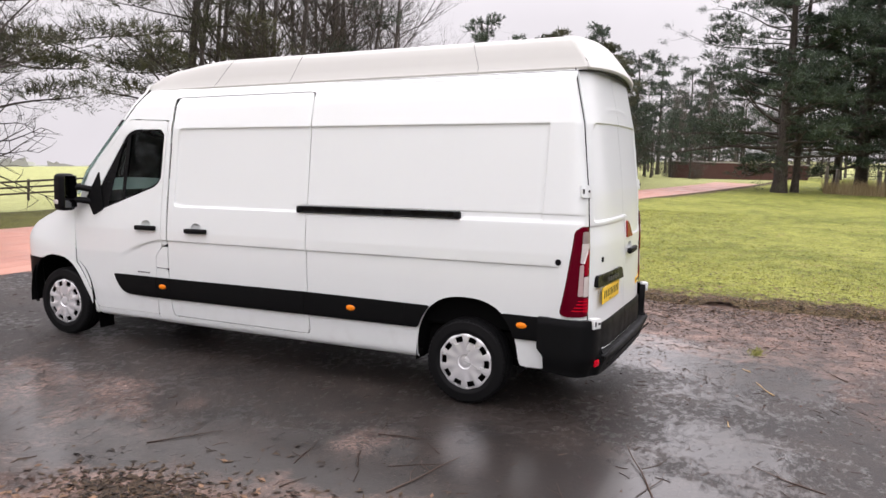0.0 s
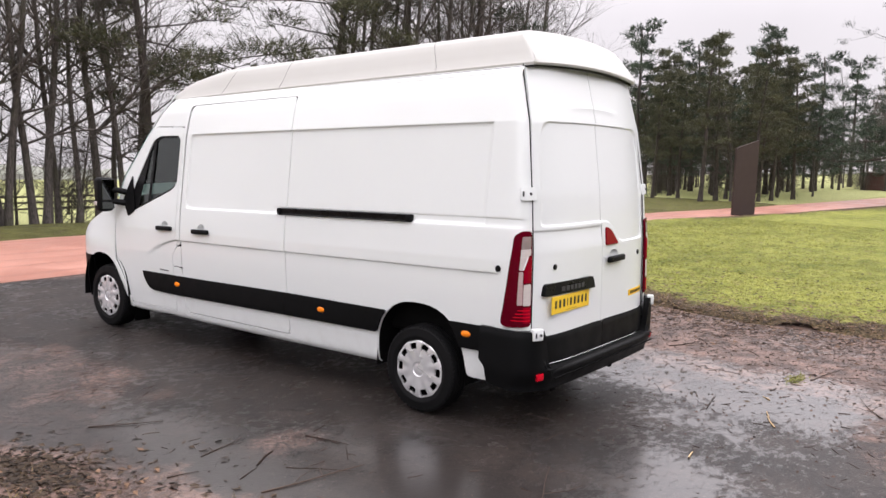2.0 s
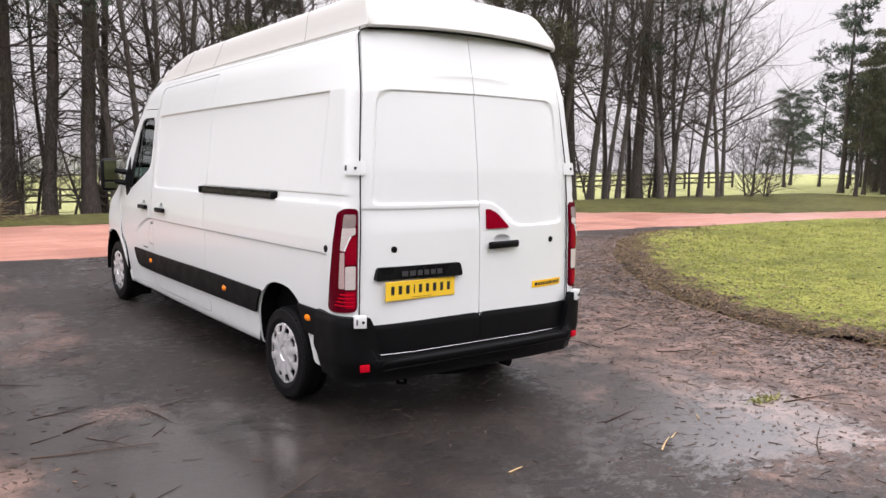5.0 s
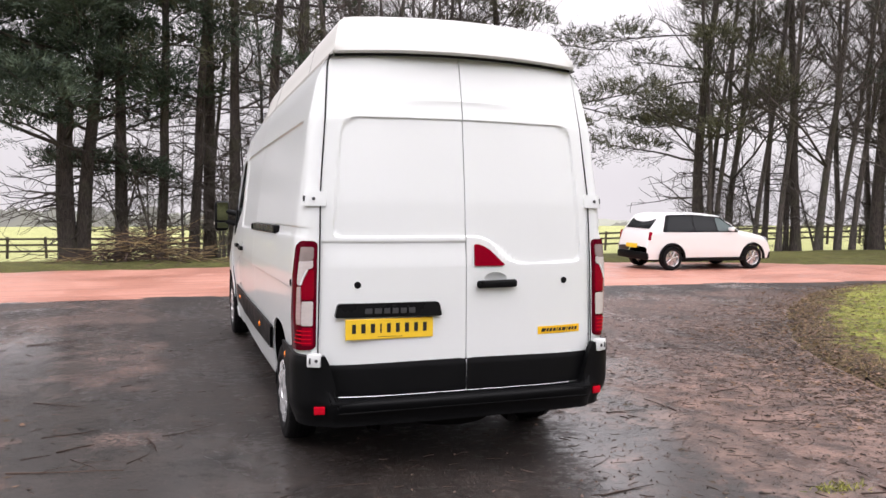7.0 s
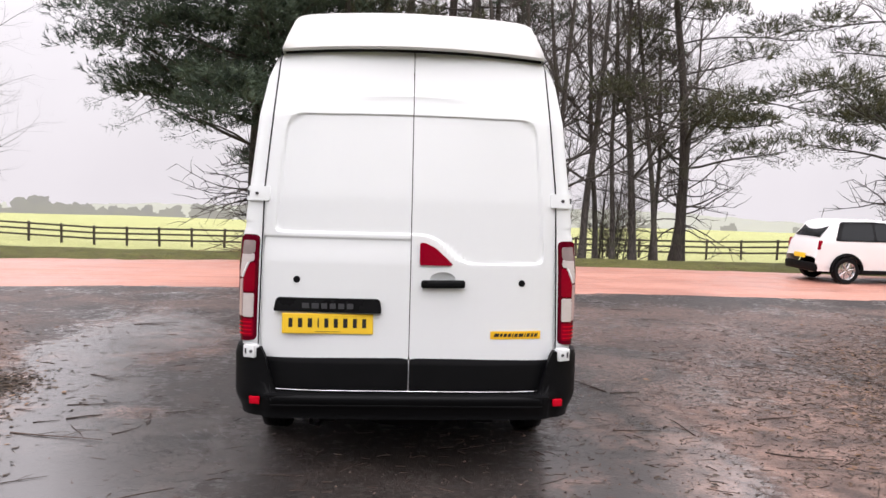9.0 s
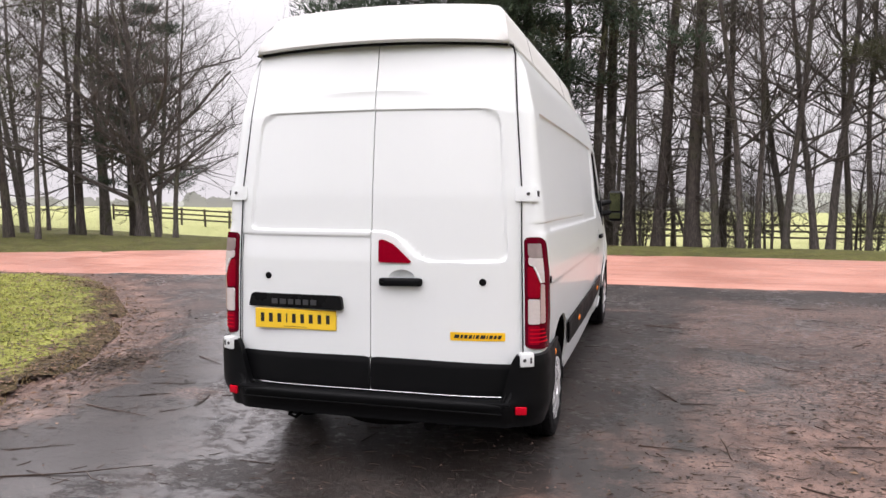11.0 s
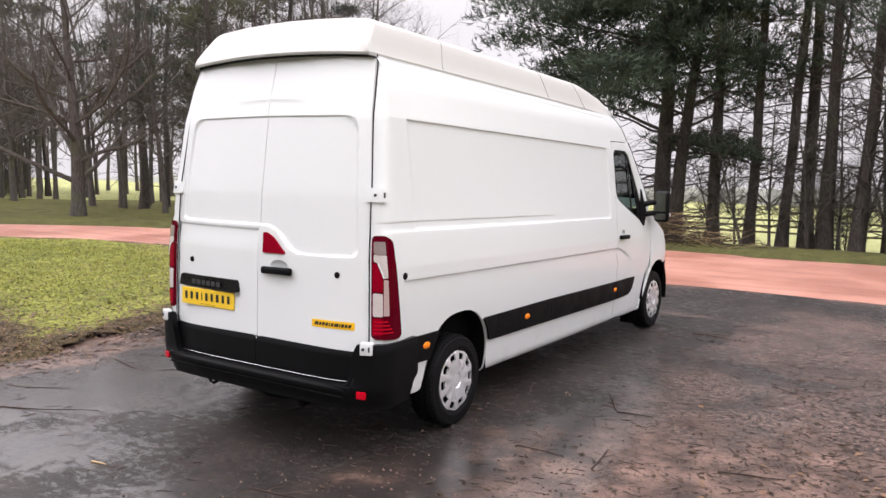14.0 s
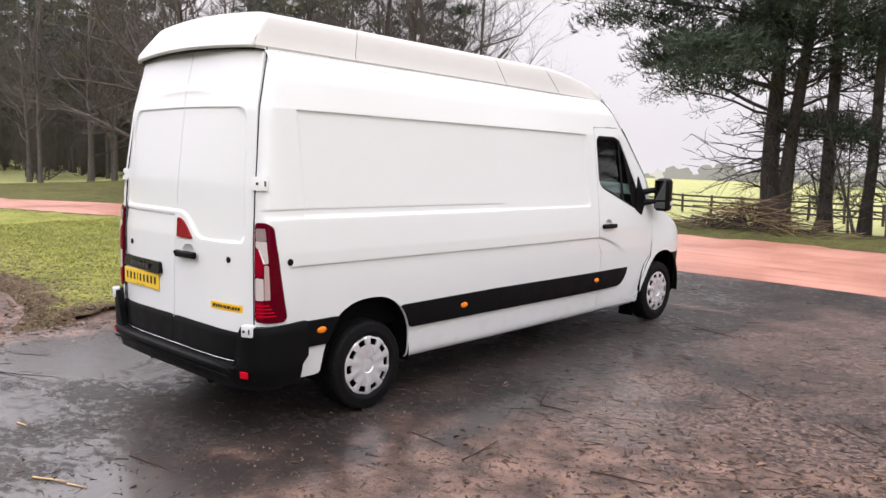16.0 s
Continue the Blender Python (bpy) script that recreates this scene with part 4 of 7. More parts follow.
def edge_of(Z):
    return np.interp(Z, [0.5, 0.83, 1.77, 2.55, 2.65], [0.927, 0.925, 0.902, 0.834, 0.80])


GAP = 0.0028
for side in (-1, 1):
    def keep(X, Z, side=side):
        s = np.minimum(side * X - GAP, edge_of(Z) - 0.007 - side * X)
        if side > 0:
            s = np.minimum(s, (np.hypot((X - 0.20) / 0.082, (Z - 1.212) / 0.050) - 1) * 0.05)
        return np.minimum(s, np.minimum(Z - 0.716, 2.602 + 0.022 * (1 - (X / 0.82) ** 2) - Z))
    xs = sorted(set(lines(0.0, 0.95, 0.018, 0.768, 0.838, 0.17, 0.325) + lines(0.11, 0.29, 0.012))) if side > 0 else [-x for x in reversed(lines(0.0, 0.95, 0.018, 0.768, 0.838))]
    door = part("rear_door", panel(xs, Z_T, tail_at(side), keep, (0, 0.03, 0)), "paint", van)
    # black lower cladding of the door
    def keep_low(X, Z, side=side):
        low = sd_poly(rounded([(-0.908, 0.73), (-0.895, 0.515), (0.895, 0.515), (0.908, 0.73)], [0.0, 0.09, 0.09, 0.0]), X, Z)
        return np.minimum(np.minimum(low, side * X - GAP), 0.714 - 0.012 * (X / 0.9) ** 2 + 0.012 - Z)
    part("lower_cladding", panel([side * x for x in lines(0.0, 0.92, 0.04)][::side], lines(0.48, 0.74, 0.02), lambda x, z: Vector((x, tail_y(x, z) - 0.016 + 0.010 * smooth01(abs(z - 0.615), 0.085, 0.11), z)), keep_low, (0, 0.03, 0)), "black", door, "black plastic cladding")
    seal = [Vector((side * (door_edge(z) + 0.001), rear_y(z) + 0.066, z)) for z in np.linspace(0.73, 2.60, 30)]
    part("door_seal", add_tube(bmesh.new(), seal, 0.0044, 6), "black", door)
    edge_pts = [(x, 0.524 + 0.10 * smooth01(abs(x), 0.80, 0.905) ** 2) for x in [side * k for k in np.linspace(0.0, 0.90, 40)]] + [(side * 0.908, z) for z in np.linspace(0.62, 0.71, 6)]
    part("door_lower_edge", add_tube(bmesh.new(), [Vector((x, tail_y(x, z) - 0.021, z)) for x, z in edge_pts], 0.0024, 6), "chrome", door)
    # locking plugs
    part("body_plug", add_lathe(bmesh.new(), [(0.021, -0.004), (0.021, 0.004), (0.017, 0.007), (0.0, 0.007)], 20, Matrix.Translation((side * 0.693, tail_y(0.69, 1.199), 1.199)) @ pose(0, 0, 0, 90)), "black", door)
    # hinges on the corner
    for z in (1.712, 0.762):
        if z > 1:
            base = side_place(side, 0.016, False)
            leaf_out = rounded([(-0.03, z - 0.044), (-0.03, z + 0.044), (0.165, z + 0.044), (0.165, z - 0.044)], 0.012)
            hin = part("hinge", panel(lines(-0.03, 0.165, 0.012), lines(z - 0.044, z + 0.044, 0.012), base, lambda P, V: sd_poly(leaf_out, P, V) + 0.0002, lambda co: (-side * 0.012, 0.014, 0)), "paint", van)
            q, slot, turn = base(0.03, z), base(0.135, z), -40
        else:
            m = pose(side * 0.958, 0.042, z, 0, 0, side * 26)
            hin = part("hinge", box((0.080, 0.055, 0.078), m, 0.006), "paint", van)
            q, slot, turn = m @ Vector((-side * 0.018, -0.026, 0)), m @ Vector((side * 0.020, -0.026, 0)), 26
        part("hinge_bolt", add_cyl(bmesh.new(), 0.010, 0.010, 0.012, Matrix.Translation(q) @ pose(0, 0, 0, 90, 0, side * 20), 14), "dull", hin)
        part("hinge_slot", box((0.010, 0.012, 0.034), Matrix.Translation(slot) @ pose(0, 0, 0, 0, 0, side * turn)), "dull", hin)
part("door_shut_line", box((0.005, 0.004, 0.20), pose(0, tail_y(0, 0.62) - 0.004, 0.618)), "paint", van)
# handle strip over the plate, plate with bars for its writing
strip = bmesh.new()
out = rounded([(-0.832, 1.004), (-0.815, 1.088), (-0.185, 1.090), (-0.172, 1.004)], [0.015, 0.025, 0.025, 0.015])
add_prism(strip, out, 0.040, lambda u, v, w: Vector((u, tail_y(u, v) - w + 0.012 * (v - 1.004) / 0.085 + 0.004, v)))
bmesh.ops.recalc_face_normals(strip, faces=strip.faces[:])
handle_strip = part("plate_light_strip", strip, "gloss", van)


def bars(word, x0, x1, z0, z1, y, material, parent, widths, lean=0.0, deep=0.003, gap=0.45):
    """A row of plain bars where writing stands."""
    total = sum(widths) + gap * (len(widths) - 1)
    unit, x = (x1 - x0) / total, x0
    for w in widths:
        b = bmesh.new()
        add_prism(b, [(x, z0), (x + w * unit, z0), (x + w * unit + lean, z1), (x + lean, z1)], deep, lambda u, v, q: Vector((u, y(u, v) - q, v)))
        part(word, b, material, parent)
        x += (w + gap) * unit


bars("badge_bar", -0.655, -0.345, 1.028, 1.060, lambda u, v: tail_y(u, v) - 0.030, "dull", handle_strip, [1.2, 1.2, 1, 1, 1, 1.1])
plate = part("number_plate", box((0.552, 0.008, 0.124), pose(-0.4985, tail_y(0.5, 0.933) - 0.010, 0.933, -1.2), 0.003, 1), "yellow", van, "yellow rear plate with dark bars")
bars("plate_bar", -0.735, -0.265, 0.910, 0.966, lambda u, v: tail_y(0.5, 0.933) - 0.0142, "ink", plate, [0.55, 0.6, 0.6, 0.2, 0.55, 0.55, 0.6, 0.55, 0.55], 0, 0.0015, 0.75)
bars("plate_bar", -0.575, -0.42, 0.884, 0.887, lambda u, v: tail_y(0.5, 0.933) - 0.0142, "ink", plate, [1], 0, 0.0015)
stick_bm = panel(list(np.linspace(0.502, 0.824, 24)), [0.0, 0.5, 1.0], lambda u, t: Vector((u, tail_y(u, 0.88) - 0.004, 0.851 + (u - 0.502) * 0.006 + 0.049 * t)), None, (0, 0.004, 0))
sticker = part("dealer_sticker", stick_bm, "sticker", van, "yellow sticker with slanted dark bars")
bars("sticker_bar", 0.524, 0.800, 0.866, 0.887, lambda u, v: tail_y(u, v) - 0.0046, "ink", sticker, [0.9, 0.5, 0.6, 0.6, 0.25, 0.6, 0.9, 0.25, 0.6, 0.5, 0.6], 0.007, 0.0012, 0.22)
# handle of the right door with its cup, and the high red reflector
hb = part("rear_handle", box((0.272, 0.036, 0.050), pose(0.20, tail_y(0.2, 1.190) - 0.026, 1.190, 0, -1), 0.016, 3), "black", van)
part("handle_cup", add_lathe(bmesh.new(), [(1.05, -0.001), (1.0, -0.003), (0.92, -0.014), (0.72, -0.028), (0.4, -0.036), (0.0, -0.038)], 28, Matrix.Translation((0.20, tail_y(0.2, 1.212) + 0.001, 1.212)) @ pose(0, 0, 0, 90) @ Matrix.Diagonal((0.082, 0.050, 1, 1))), "paint", hb)
part("handle_lock", add_cyl(bmesh.new(), 0.012, 0.012, 0.01, pose(0.09, tail_y(0.1, 1.197) - 0.045, 1.197, 90), 14), "gloss", hb)
tri = bmesh.new()
TRI = rounded([(0.054, 1.303), (0.054, 1.440), (0.085, 1.440), (0.150, 1.412), (0.258, 1.311), (0.25, 1.303)], [0.012, 0.02, 0.03, 0.06, 0.01, 0.01])
add_prism(tri, TRI, 0.016, lambda u, v, w: Vector((u, tail_y(u, v) - w + 0.004, v)))
bmesh.ops.recalc_face_normals(tri, faces=tri.faces[:])
part("high_stop_lamp", tri, "redlens", van, "red high stop lamp")

# tail lamps round the corners
for side in (-1, 1):
    def lamp_piece(name, outline, lift, material, parent, label="", radius=0.012, rib=0.0, step=0.012):
        ps = [p for p, _ in outline]
        vs = [v for _, v in outline]
        pts = rounded(outline, radius)
        base = side_place(side, lift, False)
        def at(p, v):
            q = base(p, v)
            if rib:
                q.x += side * rib * math.sin(v * 2 * math.pi / 0.026)
            return q
        return part(name, panel(lines(min(ps) - 0.005, max(ps) + 0.005, step), lines(min(vs) - 0.005, max(vs) + 0.005, step), at,
                                lambda P, V: sd_poly(pts, P, V), lambda co: (-side * 0.02, 0.02, 0)), material, parent, label)
    lamp = lamp_piece("tail_lamp", [(0.008, 0.812), (0.008, 1.460), (0.13, 1.462), (0.215, 1.430), (0.250, 1.20), (0.292, 0.86), (0.294, 0.800)], 0.012, "darkred", van, "tall red and clear tail lamp", 0.03)
    lamp_piece("smoked_lens", [(0.020, 1.355), (0.020, 1.425), (0.128, 1.425), (0.142, 1.345), (0.06, 1.325)], 0.0155, "smoked", lamp, "smoked clear lens", 0.008)
    lamp_piece("clear_lens", [(0.022, 1.300), (0.022, 1.345), (0.142, 1.340), (0.158, 1.20), (0.122, 1.195), (0.060, 1.290)], 0.0155, "clear", lamp, "", 0.008, 0.0010, 0.006)
    lamp_piece("white_edge", [(0.110, 1.196), (0.054, 1.288), (0.064, 1.292), (0.122, 1.200)], 0.0185, "white", lamp, "", 0.002, 0.0, 0.004)
    lamp_piece("red_lens", [(0.016, 1.112), (0.016, 1.292), (0.048, 1.284), (0.108, 1.190), (0.108, 1.112)], 0.0155, "redlens", lamp)
    lamp_piece("reversing_lens", [(0.018, 0.955), (0.018, 1.102), (0.106, 1.100), (0.112, 0.955)], 0.0155, "clear", lamp, "", 0.01, 0.0012, 0.006)
    lamp_piece("ribbed_lens", [(0.118, 0.960), (0.114, 1.190), (0.160, 1.185), (0.178, 0.960)], 0.0155, "pinklens", lamp, "", 0.008, 0.0008, 0.006)
    lamp_piece("lower_red_lens", [(0.018, 0.835), (0.018, 0.944), (0.112, 0.944), (0.118, 0.835)], 0.0155, "redlens", lamp)
    for k, v in enumerate((0.848, 0.872, 0.896, 0.920)):
        lamp_piece("red_rib", [(0.026, v), (0.026, v + 0.007), (0.230 - 0.02 * k, v + 0.007), (0.234 - 0.02 * k, v)], 0.0168, "bright", lamp, "", 0.002, 0.0, 0.006)

# rear bumper: corners that wrap the sides and a stepped beam
def bumper_at(u, s):
    """u from -1 to 1 round the tail, s from 0 at the top to 1 at the bottom."""
    a = abs(u)
    sg = 1 if u > 0 else -1
    if a < 0.72:
        x, y, corner = a / 0.72 * 0.90, -0.012 + 0.03 * (a / 0.72) ** 3, smooth01(a, 0.64, 0.72)
    else:
        t = (a - 0.72) / 0.28
        if t < 0.55:
            ang = t / 0.55 * math.pi / 2
            x, y = 0.90 + 0.172 * math.sin(ang), 0.018 + 0.16 * (1 - math.cos(ang))
        else:
            x, y = 1.072, 0.178 + (t - 0.55) / 0.45 * (0.212 + 0.05 * smooth01(s, 0.72, 0.55))
        corner = 1.0
    top = 0.512 + (0.783 - 0.512) * corner
    bottom = 0.352 + 0.02 * smooth01(a, 0.8, 1.0)
    z = top + (bottom - top) * s
    low = smooth01(z, 0.56, 0.36)
    out = 0.032 * smooth01(z, 0.515, 0.500) * (1 - smooth01(a, 0.66, 0.74)) + 0.010 * smooth01(z, 0.51, 0.48)
    if corner == 0 or a < 0.72:
        y -= out
    y += 0.05 * low ** 2 * (1 - smooth01(a, 0.85, 1.0))
    x -= 0.035 * low ** 2 * smooth01(a, 0.7, 0.8) + 0.012 * smooth01(z, 0.74, 0.785)
    return Vector((sg * x, y, z))


def bumper_rim(co):
    return (0, 0.05, 0) if abs(co.x) < 0.95 else (-0.05 * (1 if co.x > 0 else -1), 0.01, 0)


bumper = part("rear_bumper", panel(sorted(set(list(np.linspace(-1, 1, 81)) + [0.64, 0.66, 0.68, 0.70, -0.64, -0.66, -0.68, -0.70])), list(np.linspace(0, 1, 22)), bumper_at, None, bumper_rim), "black", van, "black textured plastic rear bumper")
part("bumper_step", box((1.74, 0.075, 0.022), pose(0, 0.012, 0.500), 0.008), "black", bumper)
part("bumper_groove", box((1.66, 0.012, 0.010), pose(0, -0.040, 0.445), 0.003, 1), "dark", bumper)
for side in (-1, 1):
    part("bumper_reflector", box((0.066, 0.016, 0.048), pose(side * 0.932, 0.018, 0.462, 0, 0, side * 14), 0.006), "bright", bumper, "bright red reflector")
    part("bumper_seam", box((0.004, 0.005, 0.17), pose(side * 1.062, 0.30, 0.69)), "dark", bumper)

# ---- ground ----
def terrain(x, y):
    """Level round the van, with a bank past the road, then falling gently to the far fields."""
    d = max(0.0, y - 16.0)
    z = interp(y, [15.0, 16.0, 18.0, 22.5, 30.0, 42.0], [0.0, -0.03, -0.20, -0.62, -1.15, -1.92]) - 0.031 * max(0.0, min(d, 170.0) - 26.0) - 0.10 * max(0.0, d - 170.0)
    side = max(0.0, x - 18.0) / 30.0 + max(0.0, -x - 16.0) / 22.0
    return z * (1 - min(1.0, side) * 0.75 * math.exp(-((d / 42.0) ** 2)))


LAWN_E = [(18.5, 7.75), (14.3, 7.85), (11.6, 7.75), (9.3, 6.9), (7.4, 5.35), (6.3, 4.15), (5.5, 3.2), (4.85, 2.1), (4.4, 1.0), (4.35, 0.0), (4.5, -1.0), (4.6, -2.3), (4.6, -4.5), (4.2, -8.0), (3.5, -13.0), (20, -30), (90, -30), (90, 0.2), (58, 2.0), (39, 4.0), (28.4, 5.55)]
LAWN_W = [(-30, 1.6), (-20, 4.7), (-16, 6.0), (-12.7, 7.3), (-9.4, 7.75), (-8.0, 7.35), (-6.7, 6.3), (-5.3, 4.75), (-4.25, 3.2), (-3.75, 2.2), (-3.45, 1.2), (-3.30, 0.5), (-3.45, -0.1), (-4.1, 0.35), (-5.5, 0.65), (-8.0, 0.7), (-14, 0.5), (-30, -3)]
ROAD_NEAR = [(-40, -1.5), (-30, 1.8), (-20, 4.9), (-16, 6.2), (-12.7, 7.5), (-8.3, 8.1), (-4, 8.8), (0, 8.9), (5, 8.9), (9, 8.6), (14.3, 8.0), (18.5, 7.9), (28.4, 5.7), (39, 4.15), (58, 2.2), (90, 0.4)]
ROAD_FAR = [(90, 4.0), (54, 5.6), (34, 7.6), (24, 9.0), (18.3, 10.2), (15.2, 11.8), (11.5, 13.1), (8.2, 13.7), (5, 13.9), (0, 14.0), (-4, 13.9), (-8.4, 13.1), (-12, 11.7), (-16, 10), (-19.3, 8.3), (-23, 6.6), (-30, 5.0), (-40, 2.0)]
APRON = [(-12.7, 7.6), (-8.3, 8.2), (-4, 8.9), (0, 9.0), (5, 9.0), (9, 8.7), (14.3, 8.1), (13.0, 7.3), (10.5, 6.6), (8.3, 5.2), (7.2, 4.0), (6.2, 2.9), (5.6, 1.6), (5.4, 0.0), (5.6, -2.0), (5.6, -5), (5.0, -9), (4.0, -16), (-6, -22), (-30, -16), (-30, -2.0), (-14, 1.3), (-8, 1.6), (-6.0, 1.7), (-4.9, 1.5), (-4.6, 2.6), (-5.2, 3.7), (-6.2, 5.1), (-7.6, 6.6), (-9.2, 7.1)]


def fbm(x, y, s, seed=0.0):
    return noise.fractal(Vector((x * s + seed, y * s - seed, seed)), 1.0, 2.0, 4)


def wobble(U, V, s, amp, seed=0.0):
    return amp * np.vectorize(lambda a, b: fbm(a, b, s, seed))(U, V)


# the sheet that reaches the horizon
rings = [0.0, 2, 4, 6, 8, 10, 12, 14, 16, 18, 20, 22, 25, 28, 32, 37, 43, 50, 60, 72, 86, 105, 130, 160, 190, 220, 260, 330, 450, 700, 1200]
gv, gf = [], []
N = 96
for r in rings:
    for k in range(N):
        a = 2 * math.pi * k / N
        x, y = r * math.sin(a), 6 + r * math.cos(a)
        gv.append((x, y, terrain(x, y) - 0.06 + (0.10 * fbm(x, y, 0.05, 3.0) if r > 22 else 0.0)))
for i in range(len(rings) - 1):
    for k in range(N):
        a, b = i * N + k, i * N + (k + 1) % N
        gf.append((a, b, b + N, a + N))
ground = tagged(raw("ground", gv, gf, "field", None, 60), "pale green winter pasture falling away to the horizon", "ground", kind="structure")


def sheet(name, u0, u1, v0, v1, step, keep, height, material, label, category):
    bm = panel(np.arange(u0, u1 + step, step), np.arange(v0, v1 + step, step), lambda u, v: Vector((u, v, height(u, v))), keep)
    ob = part(name, bm, material, None, label, 0)
    ob.data.shade_smooth()
    return tagged(ob, label, category, kind="structure")


def lawn_height(poly):
    def h(u, v, d=None):
        if d is None:
            d = float(sd_poly(poly, np.array([u]), np.array([v]))[0])
        return terrain(u, v) - 0.02 + 0.09 * smooth01(d, -0.03, 0.24) + 0.03 * fbm(u, v, 0.5, 1.0) * smooth01(d, 0.0, 0.4)
    return h


sheet("lawn", 2.6, 30.2, -14, 9, 0.23, lambda U, V: sd_poly(LAWN_E, U, V) + wobble(U, V, 1.3, 0.35), lawn_height(LAWN_E), "lawn", "mossy short green grass with bare worn edges", "lawn")
sheet("lawn", 29.6, 92, -30, 6, 1.3, lambda U, V: sd_poly(LAWN_E, U, V), lambda u, v: terrain(u, v) + 0.045, "lawn", "mossy short green grass beside the path", "lawn")
sheet("lawn", -30, -2.6, -3, 8.6, 0.23, lambda U, V: sd_poly(LAWN_W, U, V) + wobble(U, V, 1.3, 0.35, 5.0), lawn_height(LAWN_W), "lawn", "patchy green grass with leaf litter at its edge", "lawn")
for ob in [o for o in scene.objects if o.name.startswith("lawn")]:
    n = len(ob.data.vertices)
    flat = np.zeros(n * 3)
    ob.data.vertices.foreach_get("co", flat)
    gx, gy = flat[0::3], flat[1::3]
    inner = np.maximum(sd_poly(LAWN_E, gx, gy), sd_poly(LAWN_W, gx, gy))
    worn = np.where(gx < 0, 1.15, 1.6) * np.where(gy > 6.8, 0.35, 1.0)
    rim_at = ob.data.attributes.new("edge", "FLOAT", "POINT")
    rim_at.data.foreach_set("value", np.clip(1.0 - inner / worn, 0, 1))
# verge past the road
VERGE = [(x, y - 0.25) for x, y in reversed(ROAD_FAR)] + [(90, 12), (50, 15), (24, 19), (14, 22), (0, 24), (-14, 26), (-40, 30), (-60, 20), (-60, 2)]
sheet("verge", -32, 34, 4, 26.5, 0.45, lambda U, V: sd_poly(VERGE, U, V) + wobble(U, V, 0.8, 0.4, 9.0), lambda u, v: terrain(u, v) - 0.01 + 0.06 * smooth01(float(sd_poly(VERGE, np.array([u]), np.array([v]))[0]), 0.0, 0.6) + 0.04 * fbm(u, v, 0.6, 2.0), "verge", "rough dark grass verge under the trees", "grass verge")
# red road
ROAD = ROAD_NEAR + ROAD_FAR
sheet("road", -40, 60, -2, 14.5, 0.4, lambda U, V: sd_poly(ROAD, U, V) + wobble(U, V, 1.1, 0.10, 4.0), lambda u, v: terrain(u, v) + 0.006 + 0.006 * math.sin((v - 6) * 0.35), "red", "worn pinkish-red surfaced park road", "road")
# wet asphalt apron, with a soil attribute near the grass
apron = sheet("pavement", -16, 15, -16, 9.2, 0.2, lambda U, V: sd_poly(APRON, U, V) + wobble(U, V, 0.9, 0.25, 7.0) * np.where(V < 8, 1.0, 0.5), lambda u, v: 0.0 + 0.006 * fbm(u, v, 0.6, 8.0) + 0.004 + (0.006 if v > 7.5 else 0.0), "asphalt", "wet dark worn asphalt with reddish gravel patches and mud", "pavement")
me = apron.data
co = np.zeros(len(me.vertices) * 3)
me.vertices.foreach_get("co", co)
X, Y = co[0::3], co[1::3]
de, dw = -sd_poly(LAWN_E, X, Y), -sd_poly(LAWN_W, X, Y)
soil = np.maximum(np.clip(1.30 - de / 3.4, 0, 1) * np.clip((3.8 - Y) / 2.6, 0.08, 1), np.clip(1.1 - dw / 0.9, 0, 1))
soil = np.maximum(soil, np.clip((-0.2 - Y) / 2.4, 0, 0.66) * np.clip((X + 1.4) / 3.6, 0, 1))


def spots(*items):
    total = np.zeros(len(X))
    for x, y, rx, ry, k in items:
        total = np.maximum(total, k * np.exp(-((X - x) / rx) ** 2 - ((Y - y) / ry) ** 2))
    return total


gravel = spots((-2.75, 3.40, 0.35, 0.22, 0.75), (-2.40, 3.12, 0.35, 0.20, 0.72), (-2.05, 2.85, 0.35, 0.14, 0.55), (-2.1, 3.55, 0.25, 0.22, 0.7), (-2.4, 4.15, 0.4, 0.30, 0.68), (-3.0, 4.6, 0.5, 0.4, 0.6), (-1.9, 4.75, 0.3, 0.5, 0.62), (-2.07, 1.33, 0.36, 0.22, 0.6), (2.2, 3.62, 0.35, 0.16, 0.55), (3.0, 1.4, 0.9, 0.5, 0.5), (2.6, 2.3, 0.5, 0.2, 0.5), (4.2, 4.6, 0.7, 0.25, 0.5), (3.05, 3.9, 0.5, 0.3, 0.65), (1.4, 6.45, 1.1, 0.16, 0.62), (2.9, 6.05, 1.2, 0.18, 0.6), (3.4, 2.9, 0.7, 0.4, 0.5),
               (1.7, 0.7, 0.6, 0.4, 0.45), (4.6, 6.9, 1.5, 0.2, 0.5), (-4.2, 8.7, 2.5, 0.25, 0.45), (2.5, 8.75, 4.5, 0.22, 0.5), (2.6, -0.5, 0.9, 0.7, 0.40), (0.3, -1.9, 1.2, 0.5, 0.42), (1.7, -1.7, 0.9, 0.6, 0.55))
gravel = np.maximum(gravel, 0.54 * np.clip((X - 1.3) / 0.8, 0, 1) * np.clip((8.6 - Y) / 1.5, 0, 1))
gravel = np.maximum(gravel, 0.42 * np.clip((-1.3 - X) / 0.8, 0, 1) * np.clip((Y - 1.6) / 1.5, 0, 1))
